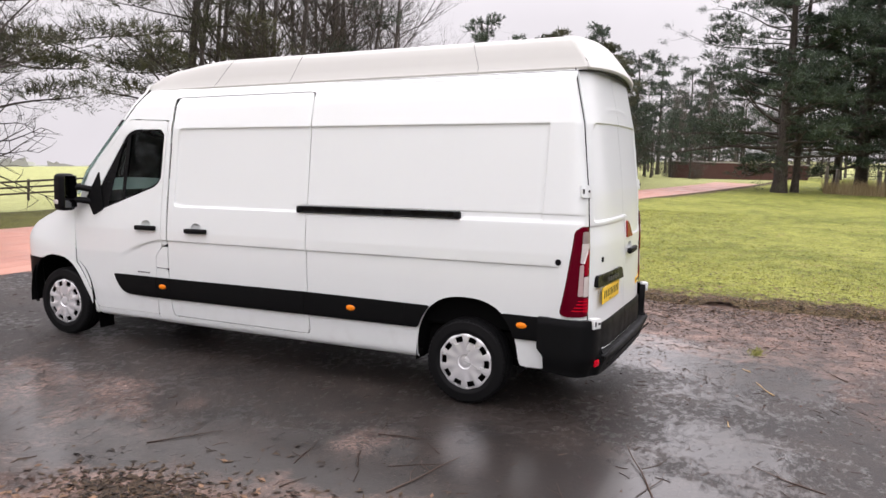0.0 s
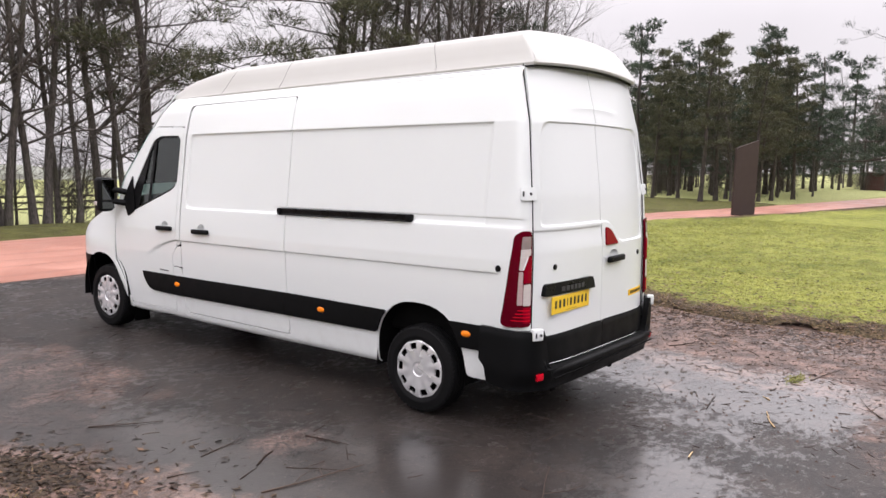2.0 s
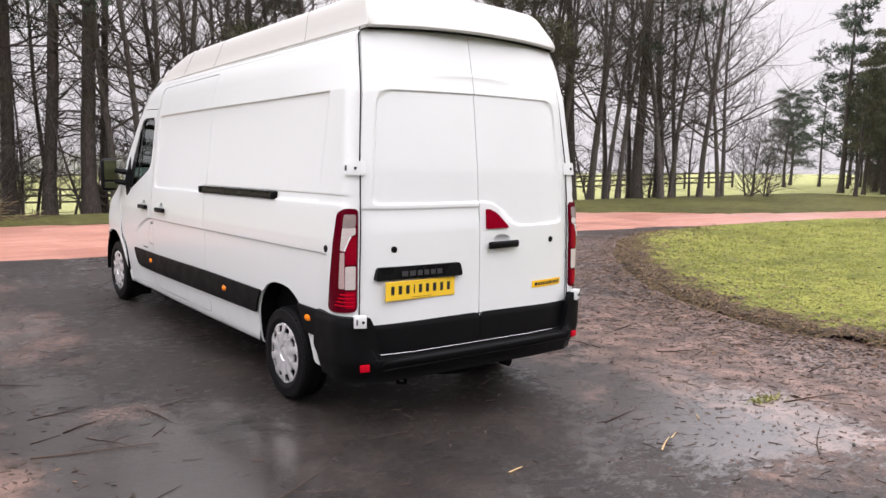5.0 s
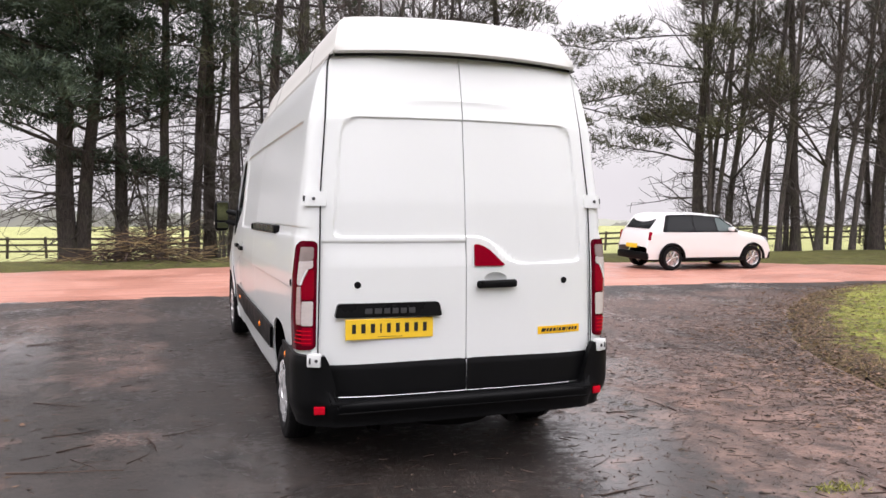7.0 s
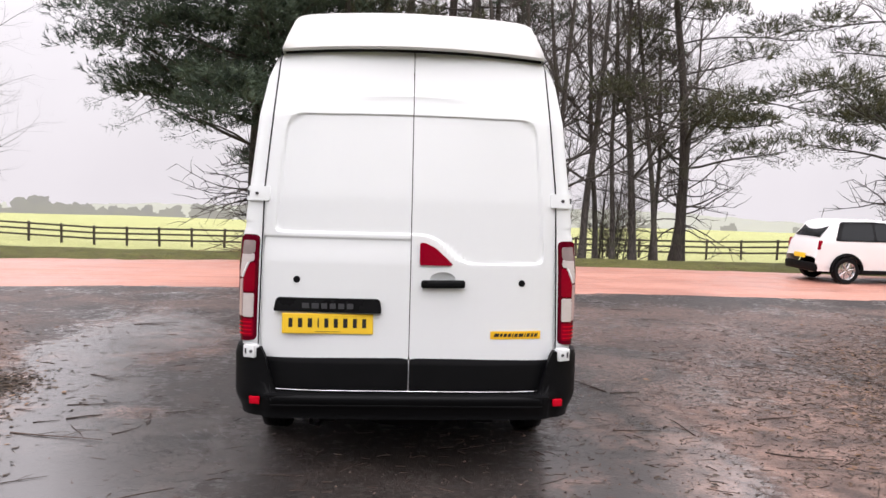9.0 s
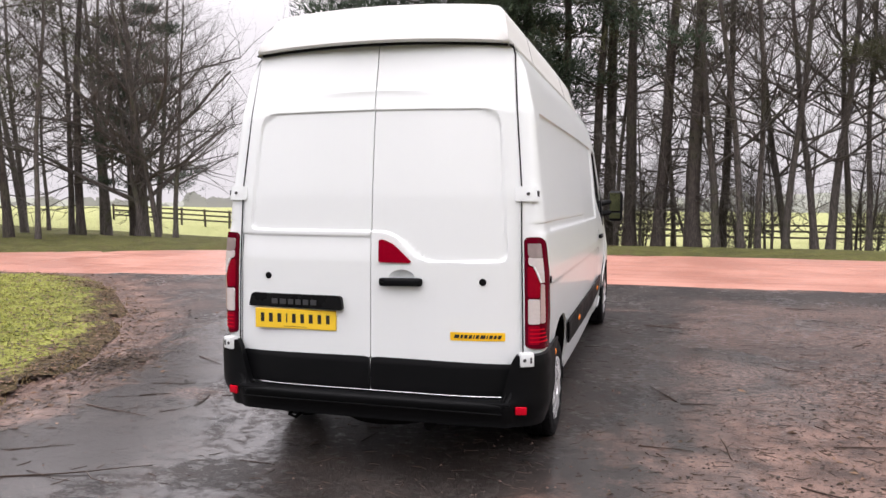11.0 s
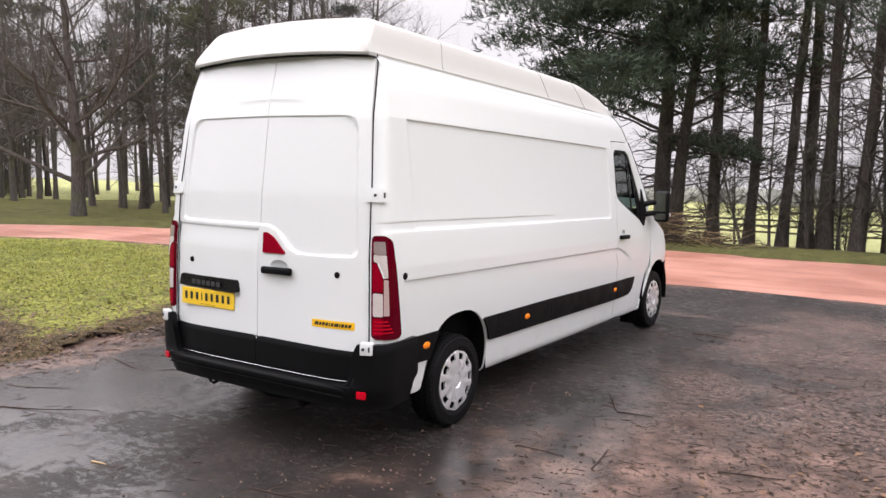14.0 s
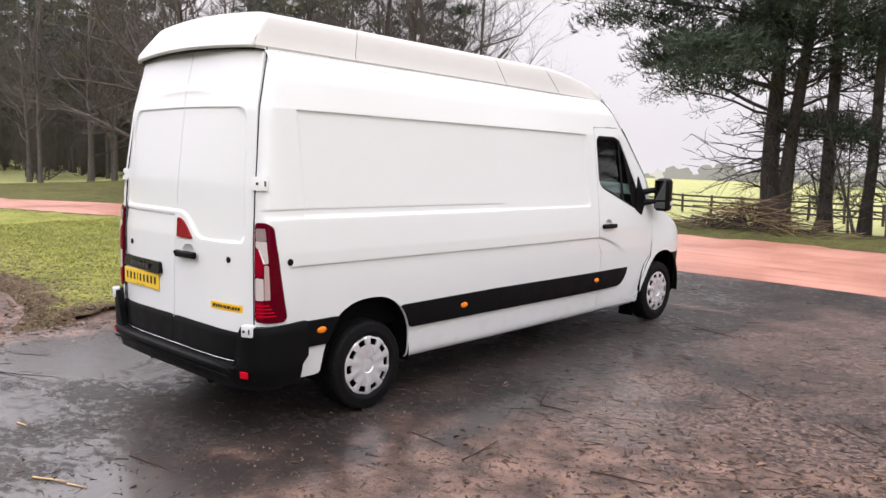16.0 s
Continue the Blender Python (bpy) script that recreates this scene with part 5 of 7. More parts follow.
sheen = spots((-2.35, -0.3, 0.85, 1.1, 1.0), (-2.75, 1.5, 0.5, 1.5, 0.9), (-1.2, -0.9, 0.8, 0.5, 0.5), (-3.1, 4.2, 0.7, 1.8, 0.8), (1.25, -0.1, 0.45, 0.7, 1.0), (1.75, 0.9, 0.45, 1.2, 1.0), (2.35, 2.8, 0.6, 1.2, 0.5), (2.9, 4.8, 0.9, 1.4, 0.3), (1.45, -1.0, 0.65, 0.8, 1.0), (-3.5, 8.9, 0.9, 0.12, 1.0))
for key, values in (("mud", soil), ("gravel", gravel), ("wet", sheen)):
    at_ = me.attributes.new(key, "FLOAT", "POINT")
    at_.data.foreach_set("value", values)

# ---- trees ----
class Wood:
    """Collects tubes and blades as plain lists."""

    def __init__(self):
        self.v, self.f = [], []

    def tube(self, pts, radii, sides=5):
        base = len(self.v)
        side = None
        for i, p in enumerate(pts):
            d = (pts[min(i + 1, len(pts) - 1)] - pts[max(i - 1, 0)])
            d = d.normalized() if d.length > 1e-9 else Vector((0, 0, 1))
            side = d.orthogonal().normalized() if side is None else (side - d * side.dot(d)).normalized()
            other = d.cross(side)
            for k in range(sides):
                a = 2 * math.pi * k / sides
                self.v.append(p + (side * math.cos(a) + other * math.sin(a)) * radii[i])
        for i in range(len(pts) - 1):
            for k in range(sides):
                a, b = base + i * sides + k, base + i * sides + (k + 1) % sides
                self.f.append((a, b, b + sides, a + sides))

    def blade(self, p, d, length, width, rng):
        s = d.cross(Vector((rng.uniform(-1, 1), rng.uniform(-1, 1), rng.uniform(-1, 1))))
        if s.length < 1e-6:
            return
        s = s.normalized() * width
        b = len(self.v)
        self.v += [p - s * 0.5, p + s * 0.5, p + d * length]
        self.f.append((b, b + 1, b + 2))


def aim(rng, d, spread):
    v = Vector((rng.gauss(0, 1), rng.gauss(0, 1), rng.gauss(0, 1))).normalized()
    return (d + v * spread).normalized()


def limb(rng, start, d, length, r0, r1, n=6, wander=0.16, lift=0.0):
    pts, p = [start.copy()], start.copy()
    for i in range(n):
        d = aim(rng, d + Vector((0, 0, lift)), wander)
        p = p + d * (length / n)
        pts.append(p.copy())
    return pts, [r0 + (r1 - r0) * i / n for i in range(n + 1)], d


def spray(leaf, rng, p, d, size, count, width, fine=1.0):
    for _ in range(int(count * fine)):
        q = p + Vector((rng.gauss(0, 1), rng.gauss(0, 1), rng.gauss(0, 0.55))) * size * 0.55
        e = aim(rng, d + Vector((0, 0, 0.35)), 0.9)
        leaf.blade(q, e, rng.uniform(0.16, 0.30) / fine ** 0.35, width / fine ** 0.8, rng)


def pad(leaf, rng, c, size, count, fine=1.0):
    """A flat cloud of needle tufts: each tuft a brush of needles about a short shoot."""
    for _ in range(int(count * fine / 6)):
        a, r = rng.uniform(0, 6.283), math.sqrt(rng.random()) * size
        q = c + Vector((r * math.cos(a), r * math.sin(a), rng.gauss(0, 0.10) + 0.16 * (1 - (r / size) ** 2)))
        e = aim(rng, Vector((math.cos(a) * 0.7, math.sin(a) * 0.7, 0.55)), 0.6)
        for k in range(6):
            leaf.blade(q + e * (0.03 * k), aim(rng, e, 0.75), rng.uniform(0.15, 0.27) / fine ** 0.35, 0.055 / fine ** 0.8, rng)


def pine_meshes(seed, height=12.0, trunk=0.20, clear=0.35, reach=3.0, dense=1.0, lean=(0.0, 0.0), lop=None, fork=False, needles="needles", fine=2.6, full=False, sweep=0.45):
    """A Scots pine: trunk with limbs, and a crown of needle sprays. lop: the side on which the crown is long."""
    rng = random.Random(seed)
    wood, leaf = Wood(), Wood()
    stems = [(Vector((0, 0, -0.15)), Vector((lean[0], lean[1], 1)).normalized(), height, trunk)]
    if fork:
        stems.append((Vector((0.25, 0.05, -0.15)), Vector((lean[0] + 0.16, lean[1] - 0.05, 1)).normalized(), height * 0.92, trunk * 0.8))
    for p0, d0, h, r in stems:
        pts, rad, _ = limb(rng, p0, d0, h, r, r * 0.22, 14, 0.045, 0.02)
        rad[0] *= 1.35
        wood.tube(pts, rad, 9)
        count = int(30 * dense)
        for b in range(count):
            f = clear + (1 - clear) * (b + rng.random()) / count
            x = f * 14
            i = min(int(x), 13)
            p = pts[i].lerp(pts[i + 1], x - i)
            a = b * 2.399 + rng.uniform(-0.5, 0.5)
            out = Vector((math.cos(a), math.sin(a), rng.uniform(-0.12, 0.35)))
            span = reach * (1.0 - 0.62 * ((f - clear) / (1 - clear)) ** 1.4) * rng.uniform(0.55, 1.1)
            if lop:
                span *= 1.0 + sweep * max(0.0, out.normalized().dot(Vector(lop)))
            bp, br, bd = limb(rng, p, out.normalized(), span, r * 0.26 * (1.15 - f), 0.012, 6, 0.20, 0.02)
            wood.tube(bp, br, 5)
            for k in range(2, 7):
                for _ in range(rng.choice((1, 2))):
                    q, qr, qd = limb(rng, bp[k], aim(rng, bd, 0.85), span * rng.uniform(0.14, 0.32), 0.012, 0.005, 3, 0.25, 0.06)
                    wood.tube(q, qr, 3)
                    spray(leaf, rng, q[-1], qd, 0.26, int(10 * dense) + 3, 0.034, fine)
            for k in range(2, 7):
                if k > 2 and rng.random() < (1.0 if full else 0.66):
                    c = bp[k] + Vector((rng.gauss(0, 0.13), rng.gauss(0, 0.13), rng.uniform(0.02, 0.12))) * span * 0.45
                    if lop and full and k > 3 and out.normalized().dot(Vector(lop)) > 0.25:
                        pad(leaf, rng, c + Vector((rng.gauss(0, 0.5), rng.gauss(0, 0.5), rng.uniform(-0.15, 0.25))), rng.uniform(0.7, 1.0), 220, fine)
                    pad(leaf, rng, c, (1.2 if full else 1.0) * rng.uniform(0.45, 0.72) * (0.55 + 0.16 * span), int(120 * dense), fine)
        for _ in range(int(22 * (1 if clear > 0.2 else 0.3))):
            x = 14 * rng.uniform(0.08, max(0.12, clear))
            p = pts[int(x)].lerp(pts[int(x) + 1], x - int(x))
            a = rng.uniform(0, 6.28)
            bp, br, bd = limb(rng, p, Vector((math.cos(a), math.sin(a), 0.0)), rng.uniform(0.5, 2.2), 0.026, 0.006, 5, 0.30, -0.02)
            wood.tube(bp, br, 4)
            for k in (2, 3, 4, 4, 5):
                q, qr, _ = limb(rng, bp[k], aim(rng, bd, 1.0), rng.uniform(0.2, 0.7), 0.011, 0.004, 3, 0.3)
                wood.tube(q, qr, 3)
    return wood, leaf, needles


def bare_meshes(seed, height=11.0, trunk=0.13, clear=0.25, reach=0.42, lean=(0.0, 0.0), stems=1, spread=0.75, twigs=1.0, depth=4):
    """A leafless tree: limbs that divide down to fine twigs."""
    rng = random.Random(seed)
    wood, fine = Wood(), Wood()

    def grow(p, d, length, r, level):
        n = 5 if level < 2 else 3
        pts, rad, end = limb(rng, p, d, length, r, r * (0.45 if level < 2 else 0.35), n, 0.14 + 0.05 * level, 0.05)
        (wood if level < 2 else fine).tube(pts, rad, (7, 5, 3, 3, 3)[level])
        if level >= depth:
            return
        for k in range(1, n + 1):
            for _ in range((1, 2, 2, 1)[level] if rng.random() < (0.95, 0.9, 0.85, 0.8)[level] * twigs else 0):
                grow(pts[k], aim(rng, end * 0.7 + Vector((0, 0, 0.25)), spread), length * rng.uniform(0.35, 0.62), rad[k] * 0.55, level + 1)

    for s in range(stems):
        a = s * 2.4 + seed
        p0 = Vector((0.35 * math.cos(a), 0.35 * math.sin(a), -0.15)) if stems > 1 else Vector((0, 0, -0.15))
        tilt = Vector((lean[0] + (0.10 * math.cos(a) if stems > 1 else 0), lean[1] + (0.10 * math.sin(a) if stems > 1 else 0), 1)).normalized()
        h = height * rng.uniform(0.8, 1.0)
        pts, rad, _ = limb(rng, p0, tilt, h, trunk, trunk * 0.15, 14, 0.05, 0.03)
        rad[0] *= 1.3
        wood.tube(pts, rad, 8)
        count = 26
        for b in range(count):
            f = clear + (0.99 - clear) * (b + rng.random()) / count
            i = min(int(f * 14), 13)
            a = b * 2.399 + rng.uniform(-0.4, 0.4)
            d = Vector((math.cos(a), math.sin(a), rng.uniform(0.25, 0.9))).normalized()
            grow(pts[i], d, h * reach * (1.05 - 0.75 * f) * rng.uniform(0.6, 1.1), max(0.010, rad[i] * 0.42), 1)
    return wood, fine, None


def make_tree(name, label, made, bark, category="tree"):
    wood, crown, needles = made
    ob = thing(name, label, category)
    raw("trunk", wood.v, wood.f, bark, ob, 50)
    raw("crown", crown.v, crown.f, needles or bark, ob, 0)
    return ob


KIND = {
    "pine": make_tree("pine_tree", "tall dark Scots pine with a bare lower trunk", pine_meshes(1, 13, 0.18, 0.33, 2.5, 0.62), "bark"),
    "pine_low": make_tree("pine_tree", "dark Scots pine with spreading branches down low", pine_meshes(2, 11, 0.20, 0.20, 3.4, 1.15), "bark"),
    "pine_old": make_tree("pine_tree", "broad old Scots pine leaning over the grass verge", pine_meshes(3, 10.5, 0.24, 0.25, 3.1, 1.2, (-0.10, 0.0), (-1, 0, 0), True, full=True, sweep=0.85), "bark"),
    "pine_wide": make_tree("pine_tree", "huge spreading Scots pine with low limbs over the lawn", pine_meshes(6, 15, 0.42, 0.13, 6.0, 2.7, (0.0, 0.0), (-0.2, 1, 0), fine=1.3), "bark"),
    "pine_thin": make_tree("pine_tree", "slender pine with sparse brownish needles", pine_meshes(4, 13, 0.14, 0.32, 1.9, 0.62, needles="needles2"), "bark"),
    "pine_side": make_tree("pine_tree", "pine with a crown grown out to one side", pine_meshes(5, 10.5, 0.15, 0.24, 2.9, 1.1, (0.05, 0), (1, -0.2, 0), False, "needles2"), "bark"),
    # far_pine wears the lighter needles, so distance haze sits in its colour
    "far_pine": make_tree("pine_tree", "tall dark Scots pine in a far wood", pine_meshes(21, 13, 0.19, 0.30, 2.7, needles="needles2", fine=1.1), "bark"),
    "far_pine_low": make_tree("pine_tree", "dark Scots pine in a far wood with branches down low", pine_meshes(22, 11, 0.18, 0.16, 3.2, 1.0, fine=1.1), "bark"),
    "far_pine_thin": make_tree("pine_tree", "slender brownish pine in a far wood", pine_meshes(24, 13, 0.15, 0.40, 2.0, 0.8, needles="needles2", fine=0.8), "bark"),
    "bare": make_tree("bare_tree", "leafless tall tree with fine upright twigs", bare_meshes(11, 12, 0.11), "bark2"),
    "bare_thin": make_tree("bare_tree", "slender leafless tree with a straight dark trunk", bare_meshes(12, 13, 0.080, 0.30, 0.26), "bark2"),
    "bare_lean": make_tree("bare_tree", "leaning leafless tree with forked stems", bare_meshes(13, 11, 0.10, 0.22, 0.34, (0.12, 0.03), 2), "bark2"),
    "bare_big": make_tree("bare_tree", "large spreading leafless tree standing on grass", bare_meshes(14, 12, 0.26, 0.16, 0.62, spread=0.85), "bark2"),
    "far_bare": make_tree("bare_tree", "leafless tall tree in a grey-brown wood", bare_meshes(31, 12, 0.13, depth=3), "bark2"),
    "far_bare_thin": make_tree("bare_tree", "slender leafless tree in a grey-brown wood", bare_meshes(32, 13, 0.11, 0.35, 0.28, depth=3), "bark2"),
    "sapling": make_tree("sapling", "thin leaning leafless sapling under the pines", bare_meshes(16, 5.0, 0.045, 0.12, 0.30, (0.16, 0.05), 2, 0.9, depth=3), "bark2"),
    "bush": make_tree("bare_shrub", "tangle of leafless scrub under the trees", bare_meshes(15, 3.2, 0.03, 0.05, 0.6, stems=5, twigs=0.8, depth=3), "bark2", "shrub"),
}
first = set()


def plant(kind, x, y, scale=1.0, turn=None):
    """The first of a kind is moved to its place; the rest are copies."""
    a = (x * 47.3 + y * 91.7) % 360 if turn is None else turn
    m = pose(x, y, terrain(x, y), 0, 0, a)
    ob = KIND[kind]
    if kind in first:
        ob = copy_thing(ob, m)
    else:
        first.add(kind)
        ob.matrix_basis = m
    ob.scale = (scale, scale, scale)
    return ob


# row along the far side of the road
for kind, x, y, s, turn in (
    ("pine_old", -3.6, 16.6, 1.0, 0), ("pine", -2.45, 17.0, 0.95, None), ("pine_thin", -1.55, 16.9, 1.0, None), ("pine_thin", -0.75, 16.8, 1.0, None), ("pine", -0.3, 17.6, 1.0, 200),
    ("pine", 0.25, 16.4, 0.92, 40), ("pine_thin", 0.95, 15.7, 1.1, None), ("pine", 1.75, 15.1, 1.02, 120), ("bare", 2.25, 14.95, 0.9, None), ("bare_thin", 2.75, 14.5, 1.0, None),
    ("bare_thin", 3.15, 15.0, 0.95, None), ("bare_thin", 3.75, 15.1, 1.05, None), ("bare_lean", 4.25, 15.7, 0.95, None), ("bare", 4.75, 15.4, 0.95, None), ("bare_thin", 5.25, 15.9, 1.0, None),
    ("bare_thin", 5.55, 15.4, 0.9, None), ("bare", 6.15, 15.6, 1.0, None), ("bare_thin", 6.65, 15.3, 1.0, None), ("pine_side", 7.3, 15.4, 1.0, 0), ("bare_lean", 7.15, 16.2, 0.8, 0),
    ("pine_side", 12.1, 13.9, 1.05, 150), ("bare_thin", 12.7, 13.9, 1.0, None), ("bare", 13.4, 14.3, 1.0, None), ("bare_thin", 14.2, 13.1, 1.1, None), ("pine_thin", 14.9, 13.2, 1.0, None),
    ("bare", 15.4, 12.9, 1.1, None), ("bare_thin", 16.2, 12.5, 1.1, None), ("pine", 16.9, 12.3, 1.0, None), ("bare_lean", 17.4, 11.6, 1.0, None), ("bare", 19.0, 11.5, 0.9, None), ("bare_lean", 20.0, 11.3, 0.8, 20), ("bare_thin", 12.3, 13.6, 1.0, None), ("bare_thin", 13.0, 14.6, 1.05, None), ("bare_thin", 13.8, 13.6, 0.95, None), ("bare_thin", 14.5, 14.0, 1.1, None), ("bare_thin", 15.1, 13.8, 1.0, None), ("bare_thin", 15.8, 12.6, 1.0, None), ("bare_thin", 16.5, 13.3, 1.05, None), ("bare_thin", 17.2, 12.9, 1.0, None), ("bare_thin", 17.9, 11.8, 0.95, None), ("bare_thin", 18.6, 12.2, 1.0, None), ("bare", 18.2, 12.6, 0.9, None),
    ("pine_low", 46, 24.5, 0.55, None), ("pine", 49.5, 24.0, 0.55, None), ("pine_low", 52, 27.5, 0.6, None), ("bush", 21.5, 11.0, 1.0, None), ("bush", 17.8, 12.9, 1.0, None), ("bush", 13.8, 14.8, 0.9, None), ("bush", 2.9, 16.4, 0.9, None), ("bush", 6.0, 16.9, 0.8, None),
    ("bush", 0.4, 18.0, 0.8, None), ("bare_thin", -0.2, 19.0, 0.9, None), ("bare_thin", 1.4, 18.6, 0.9, None), ("pine_thin", 2.6, 18.0, 0.9, None),
    # saplings between the trunks
    ("sapling", -3.0, 16.9, 0.9, 10), ("sapling", -2.0, 16.3, 0.7, 190), ("sapling", -1.2, 16.2, 0.95, None), ("sapling", 0.0, 16.1, 0.8, None), ("sapling", 0.6, 16.9, 1.0, 60), ("sapling", 1.3, 16.3, 0.75, None), ("sapling", 2.0, 15.6, 0.9, 200), ("sapling", 3.4, 15.8, 0.8, None), ("sapling", 4.4, 16.4, 0.9, None), ("sapling", 5.7, 16.3, 0.8, None), ("sapling", 12.5, 14.4, 0.9, None), ("sapling", 14.8, 13.9, 0.9, None), ("sapling", 16.0, 13.2, 0.8, None), ("sapling", 18.9, 12.0, 1.0, None),
    # west of the gap
    ("bare_big", -14.4, 17.4, 0.88, 60), ("bare_lean", -13.7, 17.0, 0.9, 170), ("bare", -12.8, 16.8, 0.75, None), ("pine_low", -15.6, 18.6, 0.7, None), ("bare_big", -20.1, 11.4, 0.9, None),
    ("bare_thin", -15.7, 14.4, 1.0, None), ("pine_thin", -16.9, 14.6, 1.0, None), ("bare", -19.2, 14.1, 0.9, None), ("pine", -21.9, 15.2, 1.0, None), ("bare_thin", -22.6, 14.9, 1.0, None),
    ("bare", -17.6, 18.0, 1.0, None), ("pine_thin", -16.4, 17.0, 1.0, None),
    ("bare", -17.9, 20.2, 1.15, None), ("bare", -19.8, 22.3, 1.2, 70), ("bare_lean", -21.6, 20.4, 1.25, None), ("bare", -18.8, 24.4, 1.2, 200),
    # pines about the path to the east
    ("pine_wide", 43.7, 0.2, 0.95, 0), ("pine", 45.0, -0.6, 1.2, None), ("pine_wide", 48.5, -4.2, 0.95, 20), ("pine", 46, -6.0, 1.3, None), ("pine_wide", 47, -9.0, 1.0, -30), ("pine_low", 50, -8, 1.4, 100), ("pine_low", 44.5, -10.5, 1.3, None), ("pine", 52, -3.0, 1.2, None),
):
    if -5 < x < 8 and y > 14:
        ex, k = -0.5, (22.5 + (y - 16.0) + 4.5) / (y + 4.5)
    elif 11 < x < 22 and y > 10.5:
        ex, k = -2.0, 1.28
    else:
        ex, k = 0.0, 1.0
    plant(kind, ex + (x - ex) * k, -4.5 + (y + 4.5) * k, s * k, turn)
rng = random.Random(7)


def wood_lot(count, x0, x1, y0, y1, kinds, s0=0.85, s1=1.25, ok=None):
    done = []
    tries = 0
    while len(done) < count and tries < count * 30:
        tries += 1
        x, y = rng.uniform(x0, x1), rng.uniform(y0, y1)
        if (ok and not ok(x, y)) or any((x - a) ** 2 + (y - b) ** 2 < 2.2 for a, b in done):
            continue
        done.append((x, y))
        plant(rng.choice(kinds), x, y, rng.uniform(s0, s1), rng.uniform(0, 360))


# woods: west, north-east, east behind the path
wood_lot(36, -52, -19, 13, 42, ("far_bare_thin", "far_bare", "far_pine_thin", "far_bare_thin", "far_bare_thin", "far_bare", "far_pine"), 0.9, 1.2, lambda x, y: y > 0.15 * (x + 60) + 8 and y < -0.9 * x - 1)
def bearing(x, y, ex, ey):
    return math.degrees(math.atan2(x - ex, y - ey))


east = lambda x, y: bearing(x, y, -3.1, -4.25) > 63.0 and bearing(x, y, -5.2, -3.1) < 77.3
wood_lot(70, 33, 68, 8.8, 27, ("far_pine", "far_pine_low", "far_pine_low", "far_pine_thin", "far_pine", "far_bare"), 0.46, 0.64, east)
wood_lot(16, 36, 62, 9.5, 24, ("bush", "bush", "far_pine_low"), 0.5, 0.95, east)
wood_lot(64, 80, 112, -14, 18, ("far_bare", "far_bare_thin", "far_bare", "far_pine_low", "bush"), 0.85, 1.2)
wood_lot(16, 66, 80, 7.5, 14, ("bush", "far_bare", "far_pine_low"), 0.45, 0.65)
wood_lot(26, -80, -36, 3, 34, ("far_bare_thin", "far_bare", "far_pine_thin", "far_bare", "far_pine"), 0.95, 1.3, lambda x, y: -82 < bearing(x, y, 5.3, -2.8) < -61 and y > -0.15 * x + 2)
near_west = lambda x, y: -56 < bearing(x, y, 2.9, -4.2) < -40
wood_lot(8, -34, -15.5, 15, 26, ("bare_thin", "far_bare_thin"), 0.85, 1.1, near_west)
deep_west = lambda x, y: -84 < bearing(x, y, 5.3, -2.8) < -60 and y > -0.15 * x + 2.5
wood_lot(44, -72, -33, 4, 34, ("far_bare_thin", "far_pine_thin", "far_bare_thin", "far_bare"), 0.9, 1.2, deep_west)
wood_lot(36, -70, -38, 6, 32, ("bush", "bush", "bush", "far_pine_low"), 0.9, 1.4, deep_west)
wood_lot(12, 50, 80, -24, -4, ("far_pine", "far_pine_low"), 1.1, 1.4)
# unseen wood to the south, added to hold sky light off the van's tail
wood_lot(44, -34, 34, -40, -19, ("far_pine_low", "far_pine", "far_pine_low", "far_bare"), 1.0, 1.4)

# ---- fence, brush, board, far things ----
def fence_run(x0, y0, x1, y1, name_label):
    f = thing("post_and_rail_fence", name_label, "fence", pose(0, 0, 0))
    length = math.hypot(x1 - x0, y1 - y0)
    n = int(length / 1.75)
    post_bm = box((0.12, 0.10, 1.25), pose(0, 0, 0.42), 0.012, 1)
    first_post = part("post", post_bm, "fence", f)
    ang = math.degrees(math.atan2(y1 - y0, x1 - x0))
    spots = []
    r = random.Random(int(x0 * 10))
    for i in range(n + 1):
        t = i / n
        x, y = x0 + (x1 - x0) * t, y0 + (y1 - y0) * t
        m = pose(x, y, terrain(x, y), r.uniform(-2, 2), r.uniform(-2, 2), ang)
        spots.append(Vector((x, y, terrain(x, y))))
        if i:
            o = new("post", first_post.data)
            o.parent = f
            o.matrix_basis = m
        else:
            first_post.matrix_basis = m
    rail_bm = box((1.0, 0.045, 0.10), None, 0.006, 1)
    rail_ob = None
    for a, b in zip(spots, spots[1:]):
        for h in (0.32, 0.64, 0.94):
            d = b - a
            m = Matrix.Translation((a + b) / 2 + Vector((0, -0.07, h))) @ d.to_track_quat("X", "Z").to_matrix().to_4x4() @ Matrix.Diagonal((d.length + 0.02, 1, 1, 1))
            if rail_ob is None:
                rail_ob = part("rail", rail_bm, "fence", f)
            else:
                rail_ob = new("rail", rail_ob.data)
                rail_ob.parent = f
            rail_ob.matrix_basis = m
    return f


fence_run(-34, 41, 14, 39, "dark weathered three-rail timber fence along the field")
fence_run(14, 39, 44, 27, "dark weathered three-rail timber fence climbing the field edge")


